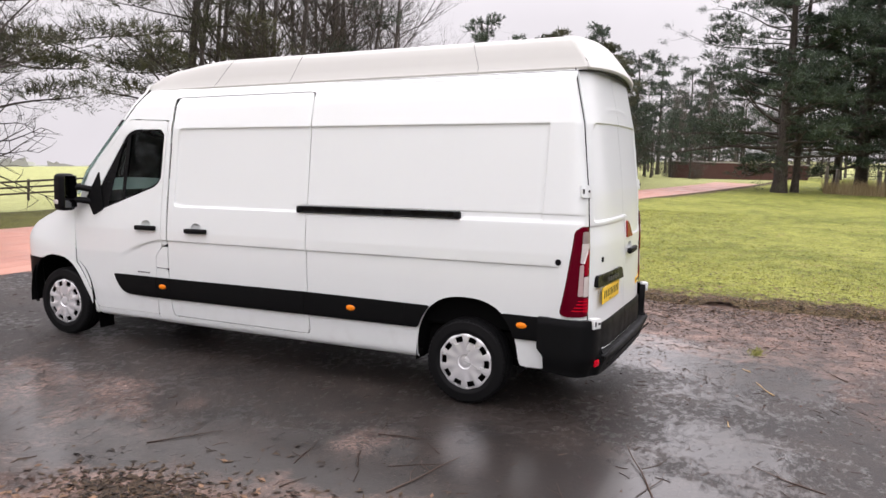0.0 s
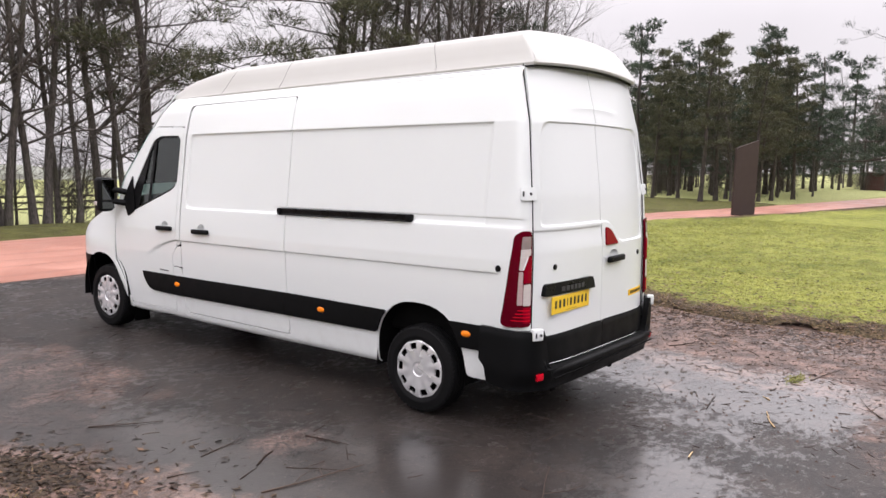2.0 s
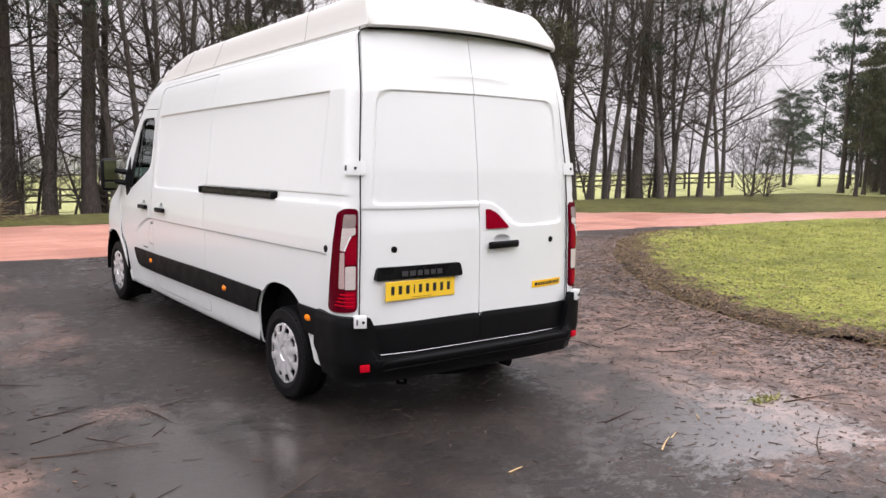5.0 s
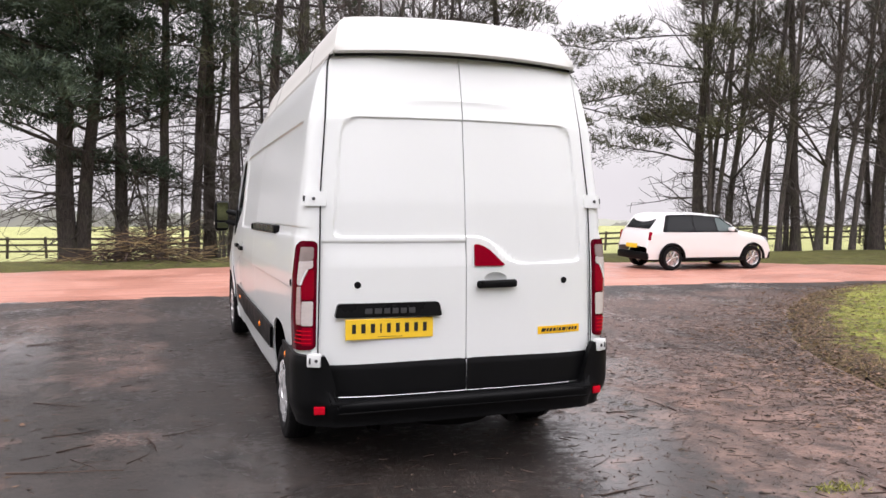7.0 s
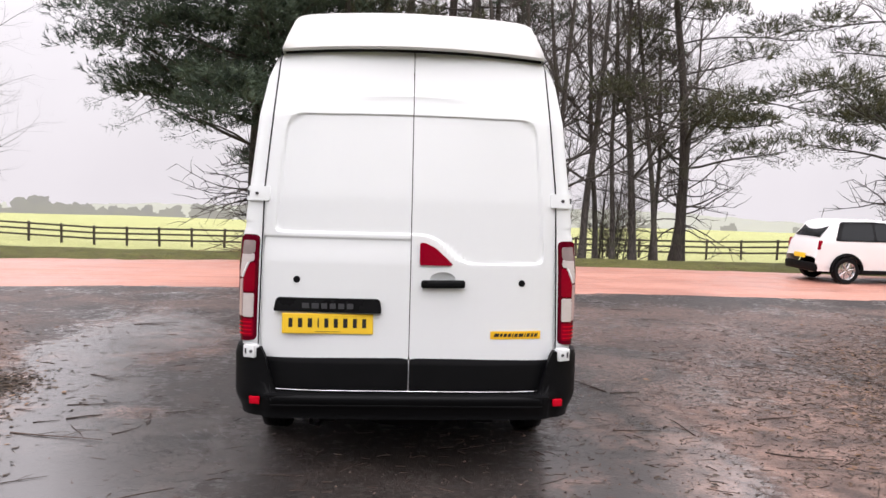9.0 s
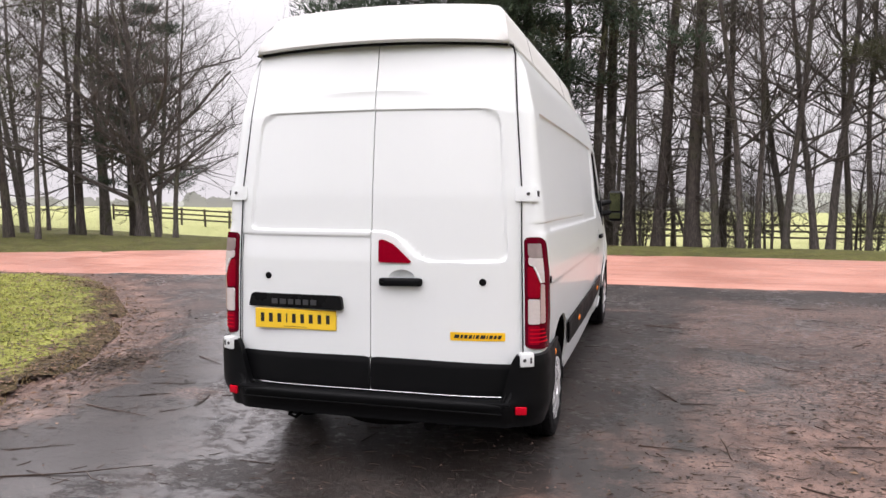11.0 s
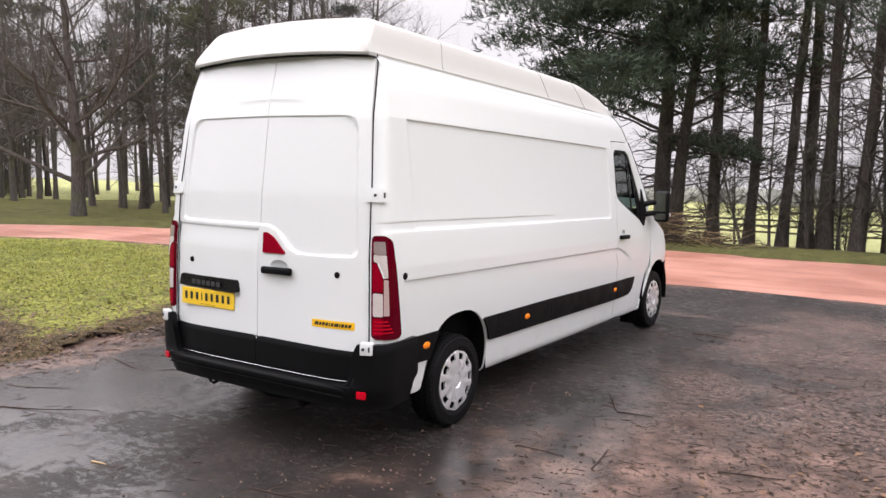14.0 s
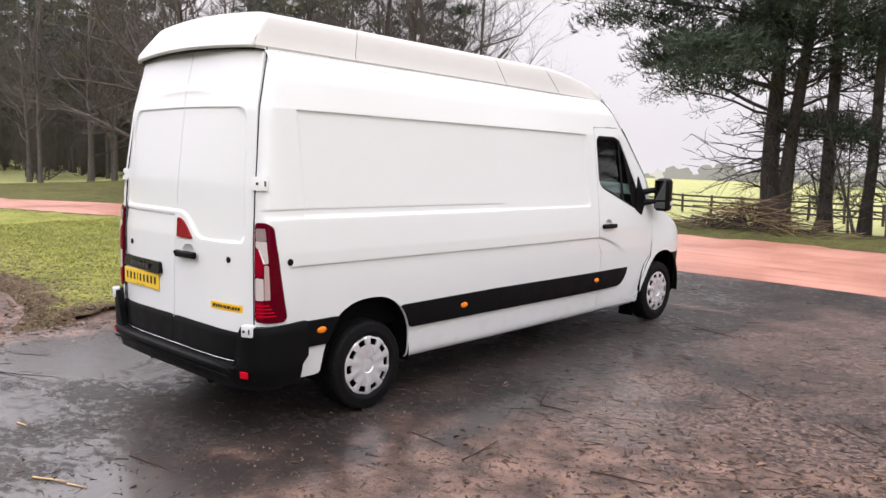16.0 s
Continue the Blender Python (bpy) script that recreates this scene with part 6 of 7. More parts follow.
def brush_pile(x, y):
    t = thing("brush_pile", "heap of cut brown branches on the verge", "brush pile", pose(x, y, terrain(x, y)))
    rng = random.Random(5)
    for shade in ("twig", "straw"):
        w = Wood()
        for _ in range(260 if shade == "twig" else 110):
            p = Vector((rng.gauss(0, 0.85), rng.gauss(0, 0.45), 0.0))
            h = max(0.05, 0.75 * math.exp(-(p.x / 1.0) ** 2)) * rng.random()
            a = rng.uniform(0, 6.28)
            d = Vector((math.cos(a), math.sin(a) * 0.6, rng.uniform(-0.15, 0.35))).normalized()
            pts, rad, _ = limb(rng, p + Vector((0, 0, h + 0.05)) - d * 0.6, d, rng.uniform(0.7, 1.7), rng.uniform(0.006, 0.017), 0.003, 4, 0.14)
            pts = [Vector((q.x, q.y, max(0.02, q.z))) for q in pts]
            w.tube(pts, rad, 4)
        tagged(raw("brushwood", w.v, w.f, shade, t, 0), kind="stuff")


brush_pile(-2.15, 15.8)

board = thing("steel_panel", "tall dark rust-brown steel panel standing on grass", "sign", pose(24.75, 6.5, terrain(24.75, 6.5), 0, 0, -45))
pan_bm = bmesh.new()
add_prism(pan_bm, [(-0.43, -0.1), (0.43, -0.1), (0.43, 2.80), (-0.43, 2.48)], 0.14, lambda u, v, w: Vector((u, w - 0.07, v)))
bmesh.ops.recalc_face_normals(pan_bm, faces=pan_bm.faces[:])
part("panel", pan_bm, "board", board)

# far woods and hills as plain distance, haze put into their pale colours
def backdrop_ring(name, radius, base, top, seed, material, a0, a1, rough):
    v, f = [], []
    n = 420
    for i in range(n + 1):
        a = radians(a0 + (a1 - a0) * i / n)
        h = top * (0.62 + 0.38 * noise.noise(Vector((i * 0.018, seed, 0)))) + rough * (noise.fractal(Vector((i * 0.35, seed, 3.0)), 0.6, 2.0, 4))
        x, y = radius * math.sin(a), 6 + radius * math.cos(a)
        v += [(x, y, base), (x, y, base + max(0.5, h)), (x * 1.02, y * 1.02, base + max(0.4, h * 0.9)), (x * 1.05, y * 1.05, base)]
    for i in range(n):
        for k in range(3):
            a = i * 4 + k
            f.append((a, a + 4, a + 5, a + 1))
    return tagged(raw(name, v, f, material, None, 40), "far woods and hills with mist painted into their pale colour", "backdrop", kind="structure")


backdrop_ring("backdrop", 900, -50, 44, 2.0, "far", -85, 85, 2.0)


def far_trees(name, radius, spread, base, count, a0, a1, low, high, material, seed):
    """Lobed silhouettes of far trees, all as plain distance."""
    rng = random.Random(seed)
    v, f = [], []
    for _ in range(count):
        a = radians(rng.uniform(a0, a1))
        r = radius + rng.uniform(-spread, spread)
        h = rng.uniform(low, high)
        w = h * rng.uniform(0.35, 0.65)
        c = Vector((r * math.sin(a), 6 + r * math.cos(a), base))
        side = Vector((math.cos(a), -math.sin(a), 0))
        b = len(v)
        n = 34
        v.append(c + Vector((0, 0, h * 0.5)))
        for k in range(n):
            t = 2 * math.pi * k / n
            q = 1 + 0.10 * rng.gauss(0, 1) + 0.13 * math.sin(3 * t + r) + 0.10 * math.sin(5 * t + h)
            v.append(c + side * (w * q * math.cos(t)) + Vector((0, 0, h * 0.56 + h * 0.44 * q * math.sin(t))))
        for k in range(n):
            f.append((b, b + 1 + k, b + 1 + (k + 1) % n))
        e = len(v)
        v += [c - side * 0.25, c + side * 0.25, c + side * 0.2 + Vector((0, 0, h * 0.5)), c - side * 0.2 + Vector((0, 0, h * 0.5))]
        f.append((e, e + 1, e + 2, e + 3))
    return tagged(raw(name, v, f, material, None, 0), "far trees across the fields, mist painted into the pale ones", "backdrop", kind="structure")


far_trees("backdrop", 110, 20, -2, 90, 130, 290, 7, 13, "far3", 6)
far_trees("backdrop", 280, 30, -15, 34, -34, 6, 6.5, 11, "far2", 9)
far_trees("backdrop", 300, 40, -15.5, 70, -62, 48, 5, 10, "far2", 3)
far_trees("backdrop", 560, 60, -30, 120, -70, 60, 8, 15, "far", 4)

# ---- grass blades, litter, twigs ----
def scatter(count, x0, x1, y0, y1, weight, seed):
    r = random.Random(seed)
    out = []
    pts = np.array([[r.uniform(x0, x1), r.uniform(y0, y1)] for _ in range(count * 8)])
    w = weight(pts[:, 0], pts[:, 1])
    for (x, y), k in zip(pts, w):
        if r.random() < k:
            out.append((x, y))
            if len(out) >= count:
                break
    return out


def tufts(name, places, poly, material, seed, low, high, label, blades=4, wide=0.012):
    r = random.Random(seed)
    w = Wood()
    xy = np.array(places)
    for (x, y), d in zip(places, sd_poly(poly, xy[:, 0], xy[:, 1])):
        z = lawn_height(poly)(x, y, float(d)) - 0.006
        for _ in range(blades):
            p = Vector((x + r.gauss(0, 0.035), y + r.gauss(0, 0.035), z))
            w.blade(p, aim(r, Vector((0, 0, 1)), 0.75), r.uniform(low, high), wide, r)
    return tagged(raw(name, w.v, w.f, material), label, "grass", kind="stuff")


near_e = lambda x, y: (lambda d: np.clip((d - 0.45) / 1.6, 0, 1) * np.clip(1.2 - d / 7.0, 0.08, 1))(sd_poly(LAWN_E, x, y))
near_w = lambda x, y: (lambda d: np.clip((d - 0.4) / 1.6, 0, 1) * np.clip(1.2 - d / 5.0, 0.12, 1))(sd_poly(LAWN_W, x, y))
tufts("grass", scatter(15000, 3.8, 22, -5, 8, near_e, 1), LAWN_E, "blade", 21, 0.015, 0.045, "short mossy green grass blades")
tufts("grass", scatter(9000, -14, -3, -0.5, 8, near_w, 2), LAWN_W, "blade", 22, 0.018, 0.055, "uneven green grass blades among leaves")
edge_e = lambda x, y: (lambda d: np.exp(-((d - 0.15) / 0.55) ** 2))(sd_poly(LAWN_E, x, y))
edge_w = lambda x, y: (lambda d: np.exp(-((d - 0.25) / 0.55) ** 2))(sd_poly(LAWN_W, x, y))
tufts("dry_grass", scatter(1300, 3.2, 14, -5, 8, edge_e, 3), LAWN_E, "straw", 23, 0.03, 0.09, "dead straw-coloured stalks at the worn edge", 3, 0.009)
tufts("dry_grass", scatter(700, -10, -2.8, -0.6, 8, edge_w, 4), LAWN_W, "straw", 24, 0.03, 0.09, "dead straw-coloured stalks at the worn edge", 3, 0.009)


def ground_z(x, y, de=None, dw=None):
    if de is None:
        de = float(sd_poly(LAWN_E, np.array([x]), np.array([y]))[0])
        dw = float(sd_poly(LAWN_W, np.array([x]), np.array([y]))[0])
    if de > 0.02:
        return lawn_height(LAWN_E)(x, y, de)
    if dw > 0.02:
        return lawn_height(LAWN_W)(x, y, dw)
    return 0.0045 + 0.006 * fbm(x, y, 0.6, 8.0) + (0.006 if y > 7.5 else 0.0)


def with_z(places):
    xy = np.array(places)
    de, dw = sd_poly(LAWN_E, xy[:, 0], xy[:, 1]), sd_poly(LAWN_W, xy[:, 0], xy[:, 1])
    return [(x, y, ground_z(x, y, float(a), float(b))) for (x, y), a, b in zip(places, de, dw)]


def leaf_litter(places, seed, label, low, high, material="leaf"):
    r = random.Random(seed)
    v, f = [], []
    for x, y, z in with_z(places):
        s, a = r.uniform(low, high), r.uniform(0, 6.28)
        z += 0.001
        c, q = math.cos(a), math.sin(a)
        t1, t2 = r.uniform(-0.3, 0.6), r.uniform(-0.3, 0.6)
        b = len(v)
        for u, w, h in ((-1, 0, 0), (0, 0.45, t1), (1, 0, 0.2), (0, -0.45, t2)):
            v.append((x + s * (u * c - w * q), y + s * (u * q + w * c), z + abs(h) * s * 0.7))
        f += [(b, b + 1, b + 2), (b, b + 2, b + 3)]
    return tagged(raw("fallen_leaves", v, f, material), label, "leaf litter", kind="stuff")


lit_e = lambda x, y: (lambda d: np.where(d > 0, np.exp(-d / 0.9), np.exp(d / 0.55)) * 0.9)(sd_poly(LAWN_E, x, y))
lit_w = lambda x, y: (lambda d: np.where(d > 0, np.exp(-d / 1.3), np.exp(d / 0.22)) * 0.9)(sd_poly(LAWN_W, x, y))
leaf_litter(scatter(9000, 2.2, 13, -5, 8, lit_e, 5), 31, "brown leaf litter along the lawn edge", 0.012, 0.042)
leaf_litter(scatter(6500, -11, -2.4, -1, 8, lit_w, 6), 32, "brown leaf litter along the lawn edge", 0.012, 0.042)

spread_e = lambda x, y: (lambda d: np.where(d > 0.2, np.clip(0.9 - d / 14, 0.1, 1), 0))(sd_poly(LAWN_E, x, y))
spread_w = lambda x, y: (lambda d: np.where(d > 0.2, 0.8, 0))(sd_poly(LAWN_W, x, y))
leaf_litter(scatter(5200, 3.5, 22, -6, 7.8, spread_e, 15), 33, "small dark leaves scattered over the grass", 0.014, 0.038, "deadleaf")
leaf_litter(scatter(3200, -14, -3, -1, 7.6, spread_w, 16), 34, "small dark leaves scattered over the grass", 0.014, 0.038, "deadleaf")

leaf_litter(scatter(5000, 0.8, 7, -4.2, 4.5, lambda x, y: np.exp(sd_poly(LAWN_E, x, y) / 1.0) * (sd_poly(LAWN_E, x, y) < 0.2), 19), 35, "dark rotted leaves trodden into wet mud", 0.008, 0.034, "deadleaf")
leaf_litter(scatter(2200, -9, -2.2, -1.6, 5, lambda x, y: np.exp(-np.abs(sd_poly(LAWN_W, x, y)) / 0.35), 20), 36, "dark rotted leaves trodden into wet mud", 0.008, 0.034, "deadleaf")


def twig_litter(places, seed, label):
    r = random.Random(seed)
    w = Wood()
    for x, y, z in with_z(places):
        a, l = r.uniform(0, 6.28) if r.random() < 0.4 else r.gauss(0.2, 0.5), r.uniform(0.008, 0.055) * (2.4 if r.random() < 0.06 else 1.0)
        z += 0.001
        d = Vector((math.cos(a), math.sin(a), 0))
        n = Vector((-d.y, d.x, 0)) * r.uniform(-0.25, 0.25) * l
        p = Vector((x, y, z))
        rad = r.uniform(0.0015, 0.0050)
        w.tube([p - d * l, p + n, p + d * l], [rad, rad, rad * 0.5], 3)
    return tagged(raw("twig_litter", w.v, w.f, "twig"), label, "twigs", kind="stuff")


tw_e = lambda x, y: np.clip(1.1 + sd_poly(LAWN_E, x, y) / 1.9, 0.10, 1) * (sd_poly(LAWN_E, x, y) < 0.6)
tw_all = lambda x, y: np.full(x.shape, 0.5) * (np.abs(x) < 9) * (sd_poly(LAWN_W, x, y) < 0)
twig_litter(scatter(5000, 0.2, 8, -4.0, 6, tw_e, 7), 41, "small dark twigs strewn over wet mud")
twig_litter(scatter(1500, -4, 5, -3.2, 8, tw_all, 8), 42, "small dark twigs strewn over wet asphalt")


def pebbles(places, seed, label, low, high):
    """Loose grit and crumbs of soil, as small uneven octahedra."""
    r = random.Random(seed)
    v, f = [], []
    for x, y, z in with_z(places):
        s = low + (high - low) * r.random() ** 3
        b = len(v)
        for u, w, h in ((1, 0, 0), (0, 1, 0), (-1, 0, 0), (0, -1, 0), (0, 0, 0.8)):
            k = s * r.uniform(0.6, 1.2)
            v.append((x + u * k, y + w * k, z + h * k - 0.001))
        f += [(b, b + 1, b + 4), (b + 1, b + 2, b + 4), (b + 2, b + 3, b + 4), (b + 3, b, b + 4)]
    return tagged(raw("loose_grit", v, f, "grit"), label, "grit", kind="stuff")


grit_e = lambda x, y: np.clip(1.1 + sd_poly(LAWN_E, x, y) / 4.5, 0.05, 1) * (sd_poly(LAWN_E, x, y) < 0.3) * np.clip((4.5 - y) / 3.0, 0.25, 1)
grit_all = lambda x, y: np.full(x.shape, 0.6) * (sd_poly(LAWN_W, x, y) < 0.1)
pebbles(scatter(12000, -0.6, 7, -4.2, 6.5, grit_e, 17), 51, "brown grit and crumbs of soil on wet mud", 0.003, 0.016)
pebbles(scatter(5000, -4.2, 5.5, -3.6, 8.6, grit_all, 18), 52, "pinkish grit strewn over wet asphalt", 0.002, 0.010)


def stick(x, y, length, turn, radius, material, label, seed):
    r = random.Random(seed)
    t = thing("stick", label, "stick", pose(x, y, ground_z(x, y) + radius * 0.7, 0, 0, turn), "fallen sticks")
    w = Wood()
    pts, rad, d = limb(r, Vector((-length / 2, 0, 0)), Vector((1, 0, 0)), length, radius, radius * 0.45, 7, 0.10)
    pts = [Vector((p.x, p.y, abs(p.z) * 0.15)) for p in pts]
    w.tube(pts, rad, 6)
    raw("stem", w.v, w.f, material, t, 60)
    if length > 0.3:
        for k in (2, 4):
            s = Wood()
            a = r.choice((-1, 1)) * r.uniform(0.6, 1.2)
            q = pts[k]
            s.tube([q, q + Vector((math.cos(a), math.sin(a), 0.03)) * length * 0.16, q + Vector((math.cos(a * 0.8), math.sin(a * 0.8), 0.02)) * length * 0.30], [radius * 0.5, radius * 0.4, radius * 0.2], 4)
            raw("side_shoot", s.v, s.f, material, t, 60)


for k, (x, y, l, a, rd) in enumerate(((1.72, 5.29, 0.55, -20, 0.0064), (1.7, 2.27, 0.45, 120, 0.0064), (1.98, 2.05, 0.28, 10, 0.0058), (2.12, 1.01, 0.40, 95, 0.0064), (-1.76, -0.47, 0.95, 25, 0.0064), (-2.39, 0.71, 0.7, -12, 0.0058),
                                      (-1.87, 1.12, 0.35, -70, 0.0058), (-2.38, 1.18, 0.25, 30, 0.0064), (3.52, 7.03, 0.5, -15, 0.0064), (3.69, 4.75, 0.35, 60, 0.0064), (0.79, -0.57, 0.4, 15, 0.0055), (-2.6, 2.4, 0.5, -30, 0.0055),
                                      (2.7, 0.3, 0.5, -35, 0.0061), (3.0, 1.3, 0.4, 20, 0.0061), (-3.0, 5.2, 0.5, 10, 0.0061), (2.4, -1.1, 0.6, -8, 0.0058), (1.5, -1.6, 0.5, 40, 0.0055), (3.3, -0.7, 0.45, 5, 0.0064), (-1.4, -1.3, 0.5, 70, 0.0052))):
    stick(x, y, l, a, rd, "twig", "thin dark wet stick lying on asphalt", 100 + k)
loose = random.Random(77)
for k in range(26):
    east = k < 15
    x, y = (loose.uniform(1.5, 4.3), loose.uniform(-0.5, 6.5)) if east else (loose.uniform(-3.0, -1.5), loose.uniform(-1.8, 1.6))
    stick(x, y, loose.uniform(0.15, 0.5), loose.uniform(-60, 60), loose.uniform(0.003, 0.0055), "twig", "thin dark wet stick lying on asphalt", 300 + k)
stick(0.62, -1.11, 0.26, 28, 0.0075, "pale", "peeled pale piece of wood on mud", 201)
stick(0.80, -1.03, 0.14, 30, 0.006, "pale", "peeled pale piece of wood on mud", 202)
stick(-0.47, -0.89, 0.12, 10, 0.008, "pale", "short split pale piece of wood on asphalt", 203)
stick(1.25, -0.9, 0.10, 50, 0.006, "pale", "short split pale piece of wood on mud", 204)

# a dark ridge of trodden leaves at the tip of the west lawn, and a torn tuft of grass on the mud
ridge = random.Random(61)
leaf_litter([(ridge.gauss(-3.42, 0.16), ridge.gauss(2.02, 0.26)) for _ in range(1100)], 62, "dark ridge of wet leaves and soil at the lawn edge", 0.010, 0.036, "deadleaf")
tuft = thing("grass_tuft", "torn green tuft of grass lying on mud", "grass", pose(2.05, -0.95, ground_z(2.05, -0.95)))
blades_ = Wood()
for _ in range(150):
    p = Vector((ridge.gauss(0, 0.09), ridge.gauss(0, 0.035), 0.0))
    blades_.blade(p, aim(ridge, Vector((0, 0, 0.6)), 0.9), ridge.uniform(0.02, 0.06), 0.008, ridge)
tagged(raw("blades", blades_.v, blades_.f, "blade", tuft), kind="stuff")

# posts, wire and dry weeds by the path
for k, (x, y, h) in enumerate(((46.8, -2.3, 1.65), (47.3, -2.9, 1.5), (47.9, -5.2, 1.45), (48.3, -7.6, 1.4))):
    t = thing("fence_post", "weathered pale timber post in dry grass", "fence post", pose(x, y, 0, 0, 0, 20 * k), "posts by the path")
    part("post", box((0.20, 0.18, h + 0.2), pose(0, 0, h / 2 - 0.1), 0.02, 1), "stone", t)
wire = thing("wire_fence", "thin wire strung between timber posts", "fence", pose(0, 0, 0))
for z in (0.45, 0.75, 1.0):
    part("wire", add_tube(bmesh.new(), [(46.8, -2.3, z), (47.9, -5.2, z - 0.02), (48.3, -7.6, z), (49.0, -14, z)], 0.008, 4), "dull", wire)
r_ = random.Random(9)
w_ = Wood()
for _ in range(5200):
    p = Vector((r_.gauss(46.6, 0.9), r_.uniform(-12, -2.2), 0.0))
    w_.blade(p, aim(r_, Vector((0, 0, 1)), 0.4), r_.uniform(0.4, 1.15), 0.03, r_)
tagged(raw("dry_weeds", w_.v, w_.f, "weed"), "dead straw-coloured weeds along a wire fence", "weeds", kind="stuff")

# low brick wall far off beside the path
wall_thing = thing("garden_wall", "low dark red brick wall with a coping beyond the path", "wall", pose(74, 4.6, 0, 0, 0, -64))
part("brickwork", box((13.0, 0.35, 1.5), pose(0, 0, 0.65), 0.02, 1), "brickwall", wall_thing)
part("coping", box((13.1, 0.45, 0.12), pose(0, 0, 1.46), 0.03, 1), "stone", wall_thing)


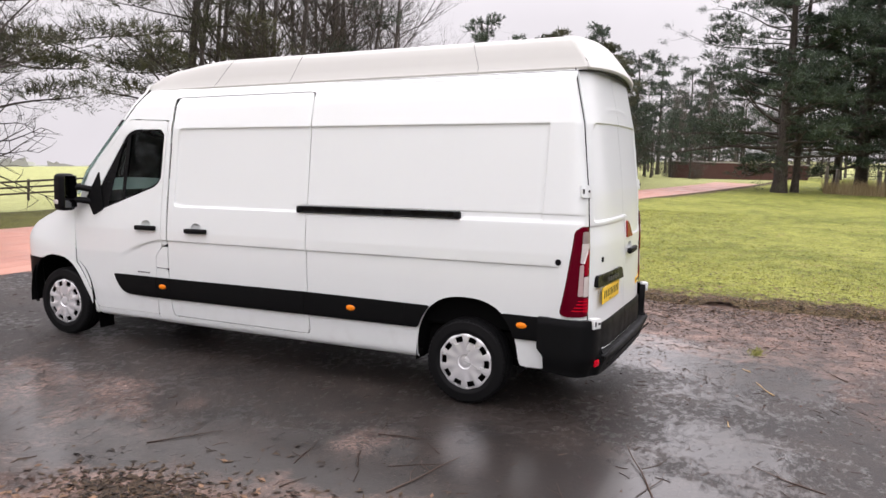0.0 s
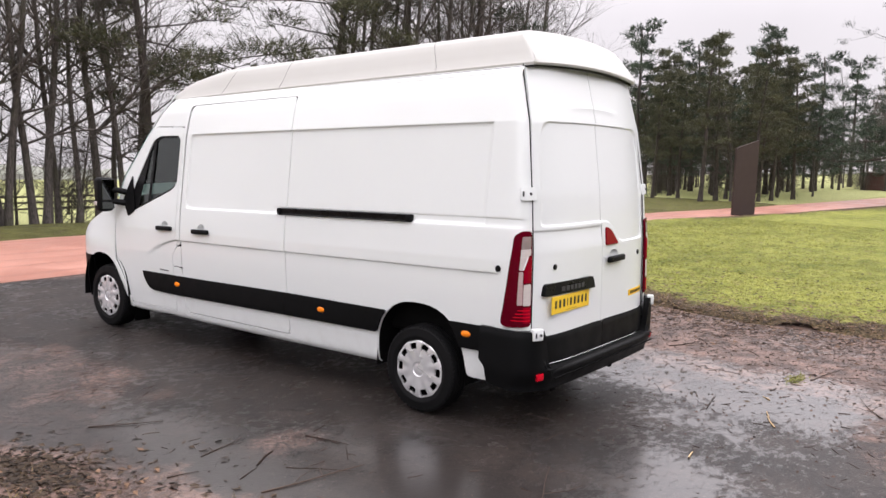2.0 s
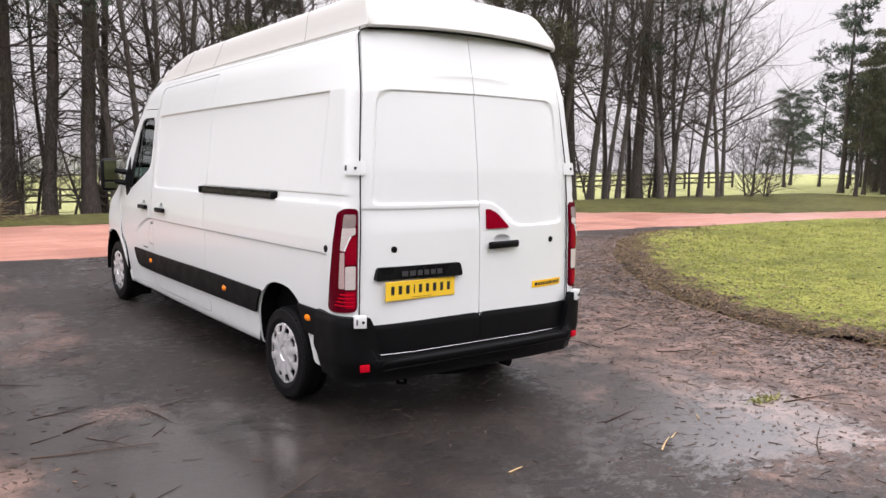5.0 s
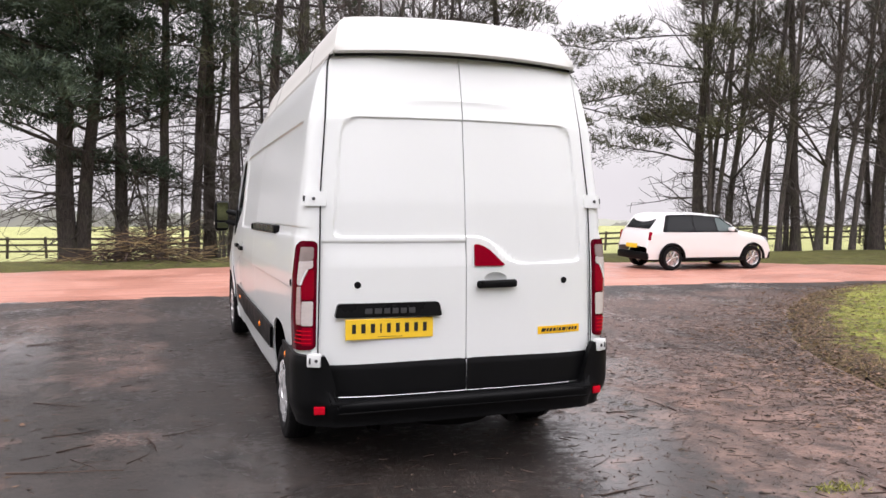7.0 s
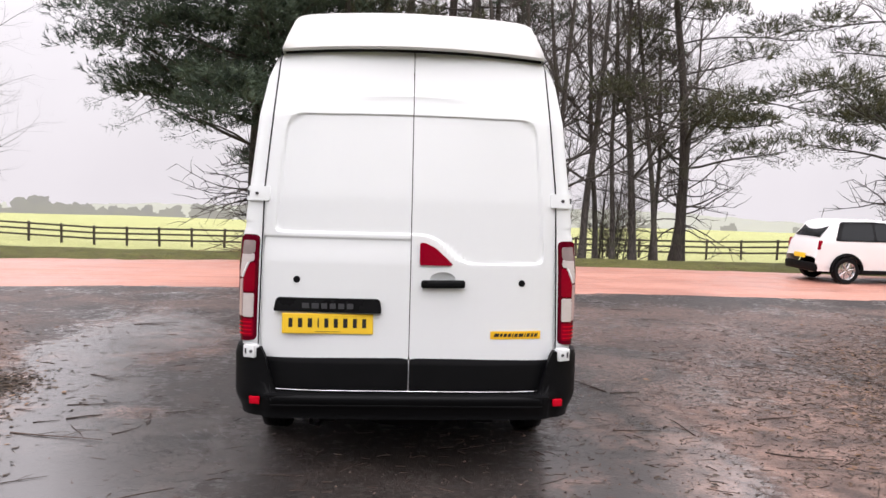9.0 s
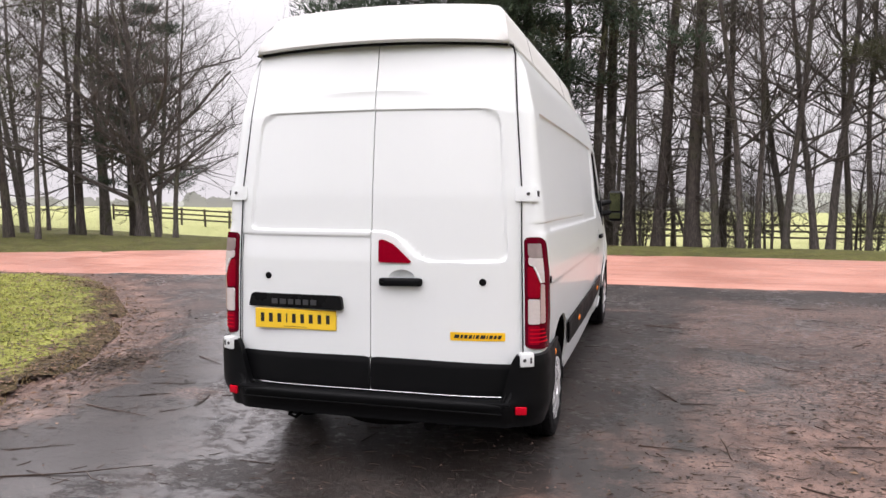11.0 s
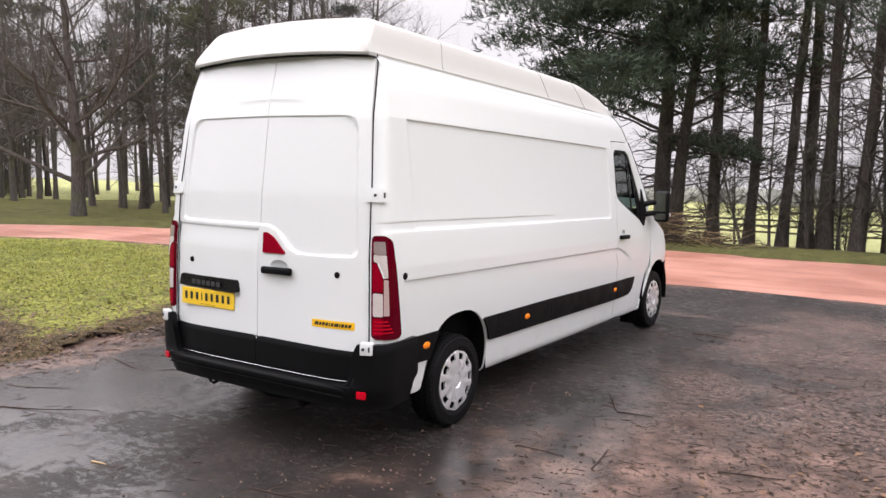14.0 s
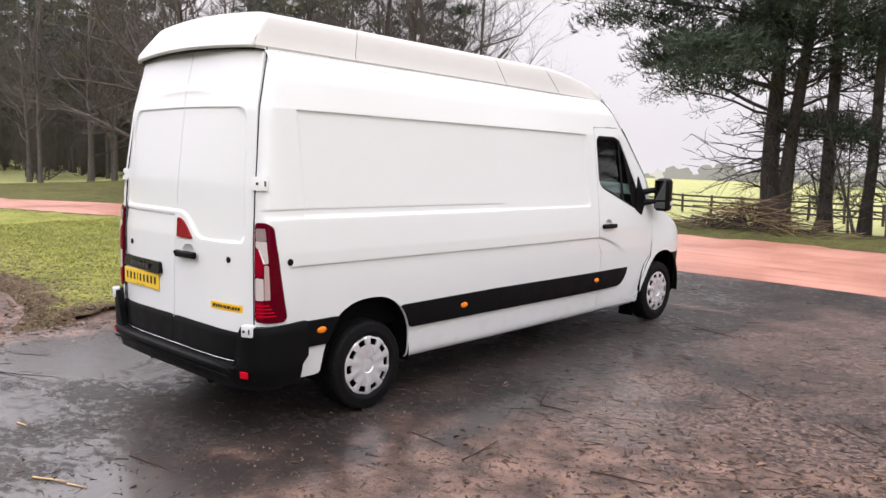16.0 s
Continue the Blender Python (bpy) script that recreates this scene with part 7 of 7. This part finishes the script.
# ---- white hatchback on the road ----
def small_car(m):
    car = thing("hatchback_car", "small white hatchback with black wheel arches on the road", "car", m)
    PROF = [(0.0, 0.42), (0.02, 0.78), (0.10, 0.95), (0.42, 1.38), (0.60, 1.43), (1.6, 1.46), (2.15, 1.40), (2.75, 1.02), (3.05, 0.96), (3.55, 0.86), (3.78, 0.70), (3.84, 0.45), (3.80, 0.25)]
    L = [p[0] for p in PROF]

    def width(y, z):
        plan = 0.80 - 0.16 * abs((y - 1.9) / 1.95) ** 4
        return plan * (1 - 0.20 * smooth01(z, 0.90, 1.45)) * (1 - 0.05 * smooth01(z, 0.5, 0.2))
    top = lambda y: float(np.interp(y, [0, 0.02, 0.10, 0.40, 0.60, 1.6, 2.15, 2.75, 3.1, 3.55, 3.78, 3.84], [0.60, 0.86, 0.97, 1.38, 1.45, 1.47, 1.41, 1.02, 0.97, 0.87, 0.72, 0.55]))
    ys = lines(0.0, 3.84, 0.08)

    def shell_at(y, u):
        h = top(y)
        a = abs(u)
        if a < 0.45:
            x = width(y, h) * a / 0.45 * 0.93
            z = h - 0.025 * (a / 0.45) ** 2
        else:
            t = (a - 0.45) / 0.55
            z = h - 0.03 - (h - 0.30) * t
            x = width(y, z) * (0.95 + 0.05 * smooth01(t, 0, 0.12))
        return Vector((x * (1 if u > 0 else -1), y, z))

    def keep(Y, U):
        t = np.clip((np.abs(U) - 0.45) / 0.55, 0, 1)
        H = np.interp(Y, [0, 0.02, 0.10, 0.40, 0.60, 1.6, 2.15, 2.75, 3.1, 3.55, 3.78, 3.84], [0.60, 0.86, 0.97, 1.38, 1.45, 1.47, 1.41, 1.02, 0.97, 0.87, 0.72, 0.55])
        Z = H - 0.03 - (H - 0.30) * t
        s = np.full(Y.shape, 1.0)
        for c in (0.68, 3.16):
            s = np.minimum(s, np.where(t > 0.05, np.hypot(Y - c, Z - 0.30) - 0.345, 1.0))
        return s
    us = sorted(set(list(np.linspace(-1, 1, 41))))
    bm = panel(ys, us, shell_at, keep)
    part("body", bm, "paintcar", car)
    WINS = ([(0.50, 0.99), (0.64, 1.36), (1.28, 1.37), (1.28, 0.99)], [(1.33, 0.99), (1.33, 1.37), (1.95, 1.35), (1.99, 0.99)], [(2.03, 0.99), (2.0, 1.34), (2.15, 1.31), (2.62, 0.99)])
    for side in (-1, 1):
        out = rounded([(0.40, 0.965), (0.56, 1.395), (1.3, 1.41), (2.16, 1.355), (2.72, 0.965)], 0.05)
        part("window_surround", panel(lines(0.38, 2.74, 0.05), lines(0.95, 1.42, 0.04), lambda u, v: Vector((side * (width(u, v) + 0.006), u, v)), lambda U, V: sd_poly(out, U, V), (-side * 0.02, 0, 0)), "gloss", car)
        for w in WINS:
            pts = rounded(w, 0.04)
            part("side_window", panel(lines(w[0][0] - 0.1, w[-1][0] + 0.1, 0.05), lines(0.95, 1.42, 0.04), lambda u, v: Vector((side * (width(u, v) + 0.012), u, v)), lambda U, V: sd_poly(pts, U, V), (-side * 0.01, 0, 0)), "tint" if w is not WINS[2] else "screen", car)
        for c in (0.68, 3.16):
            lip = [Vector((side * (width(c, 0.5) + 0.005), c + 0.365 * math.cos(t), 0.30 + 0.365 * math.sin(t))) for t in np.linspace(-0.1, math.pi + 0.1, 17)]
            part("wheel_arch", add_tube(bmesh.new(), lip, 0.035, 6), "black", car)
            wh = new("wheel")
            wh.parent = car
            wh.matrix_basis = pose(side * 0.70, c, 0.30, 0, side * 90, 0)
            part("tyre", add_lathe(bmesh.new(), [(0.20, -0.09), (0.27, -0.10), (0.30, -0.07), (0.30, 0.07), (0.27, 0.10), (0.20, 0.09)], 32), "rubber", wh)
            rim = add_lathe(bmesh.new(), [(0.215, 0.085), (0.20, 0.075), (0.19, 0.03), (0.0, 0.04)], 32)
            for k in range(7):
                add_box(rim, (0.19, 0.035, 0.02), pose(0, 0, 0.075, 0, 0, k * 360 / 7) @ Matrix.Translation((0.10, 0, 0)), 0.006, 1)
            part("alloy_rim", rim, "chrome", wh)
        part("tail_lamp", box((0.05, 0.10, 0.22), pose(side * 0.66, 0.10, 0.86, -8), 0.02), "redlens", car)
        part("door_mirror", box((0.16, 0.10, 0.10), pose(side * 0.86, 2.40, 1.04), 0.03), "paintcar", car)
        part("sill", box((0.06, 2.0, 0.10), pose(side * 0.76, 1.92, 0.27), 0.02), "black", car)
        part("headlight", add_lathe(bmesh.new(), [(0.12, 0.0), (0.10, 0.03), (0.0, 0.05)], 20, pose(side * 0.56, 3.70, 0.74, -65)), "grille", car)
    part("rear_window", box((1.05, 0.02, 0.36), pose(0, 0.262, 1.18, -52 + 10), 0.01), "tint", car)
    part("windscreen", box((1.12, 0.02, 0.62), pose(0, 2.455, 1.225, 58), 0.01), "screen", car)
    part("rear_bumper", box((1.34, 0.12, 0.20), pose(0, 0.02, 0.36), 0.05), "black", car)
    part("front_bumper", box((1.30, 0.12, 0.22), pose(0, 3.80, 0.36), 0.05), "black", car)
    part("number_plate", box((0.50, 0.012, 0.11), pose(0, -0.02, 0.60, -6), 0.003), "yellow", car)
    part("floor_pan", box((1.30, 3.3, 0.10), pose(0, 1.9, 0.27)), "dark", car)
    return car


car = small_car(pose(8.85, 11.95, 0.012, 0, 0, -90) @ Matrix.Scale(0.93, 4))
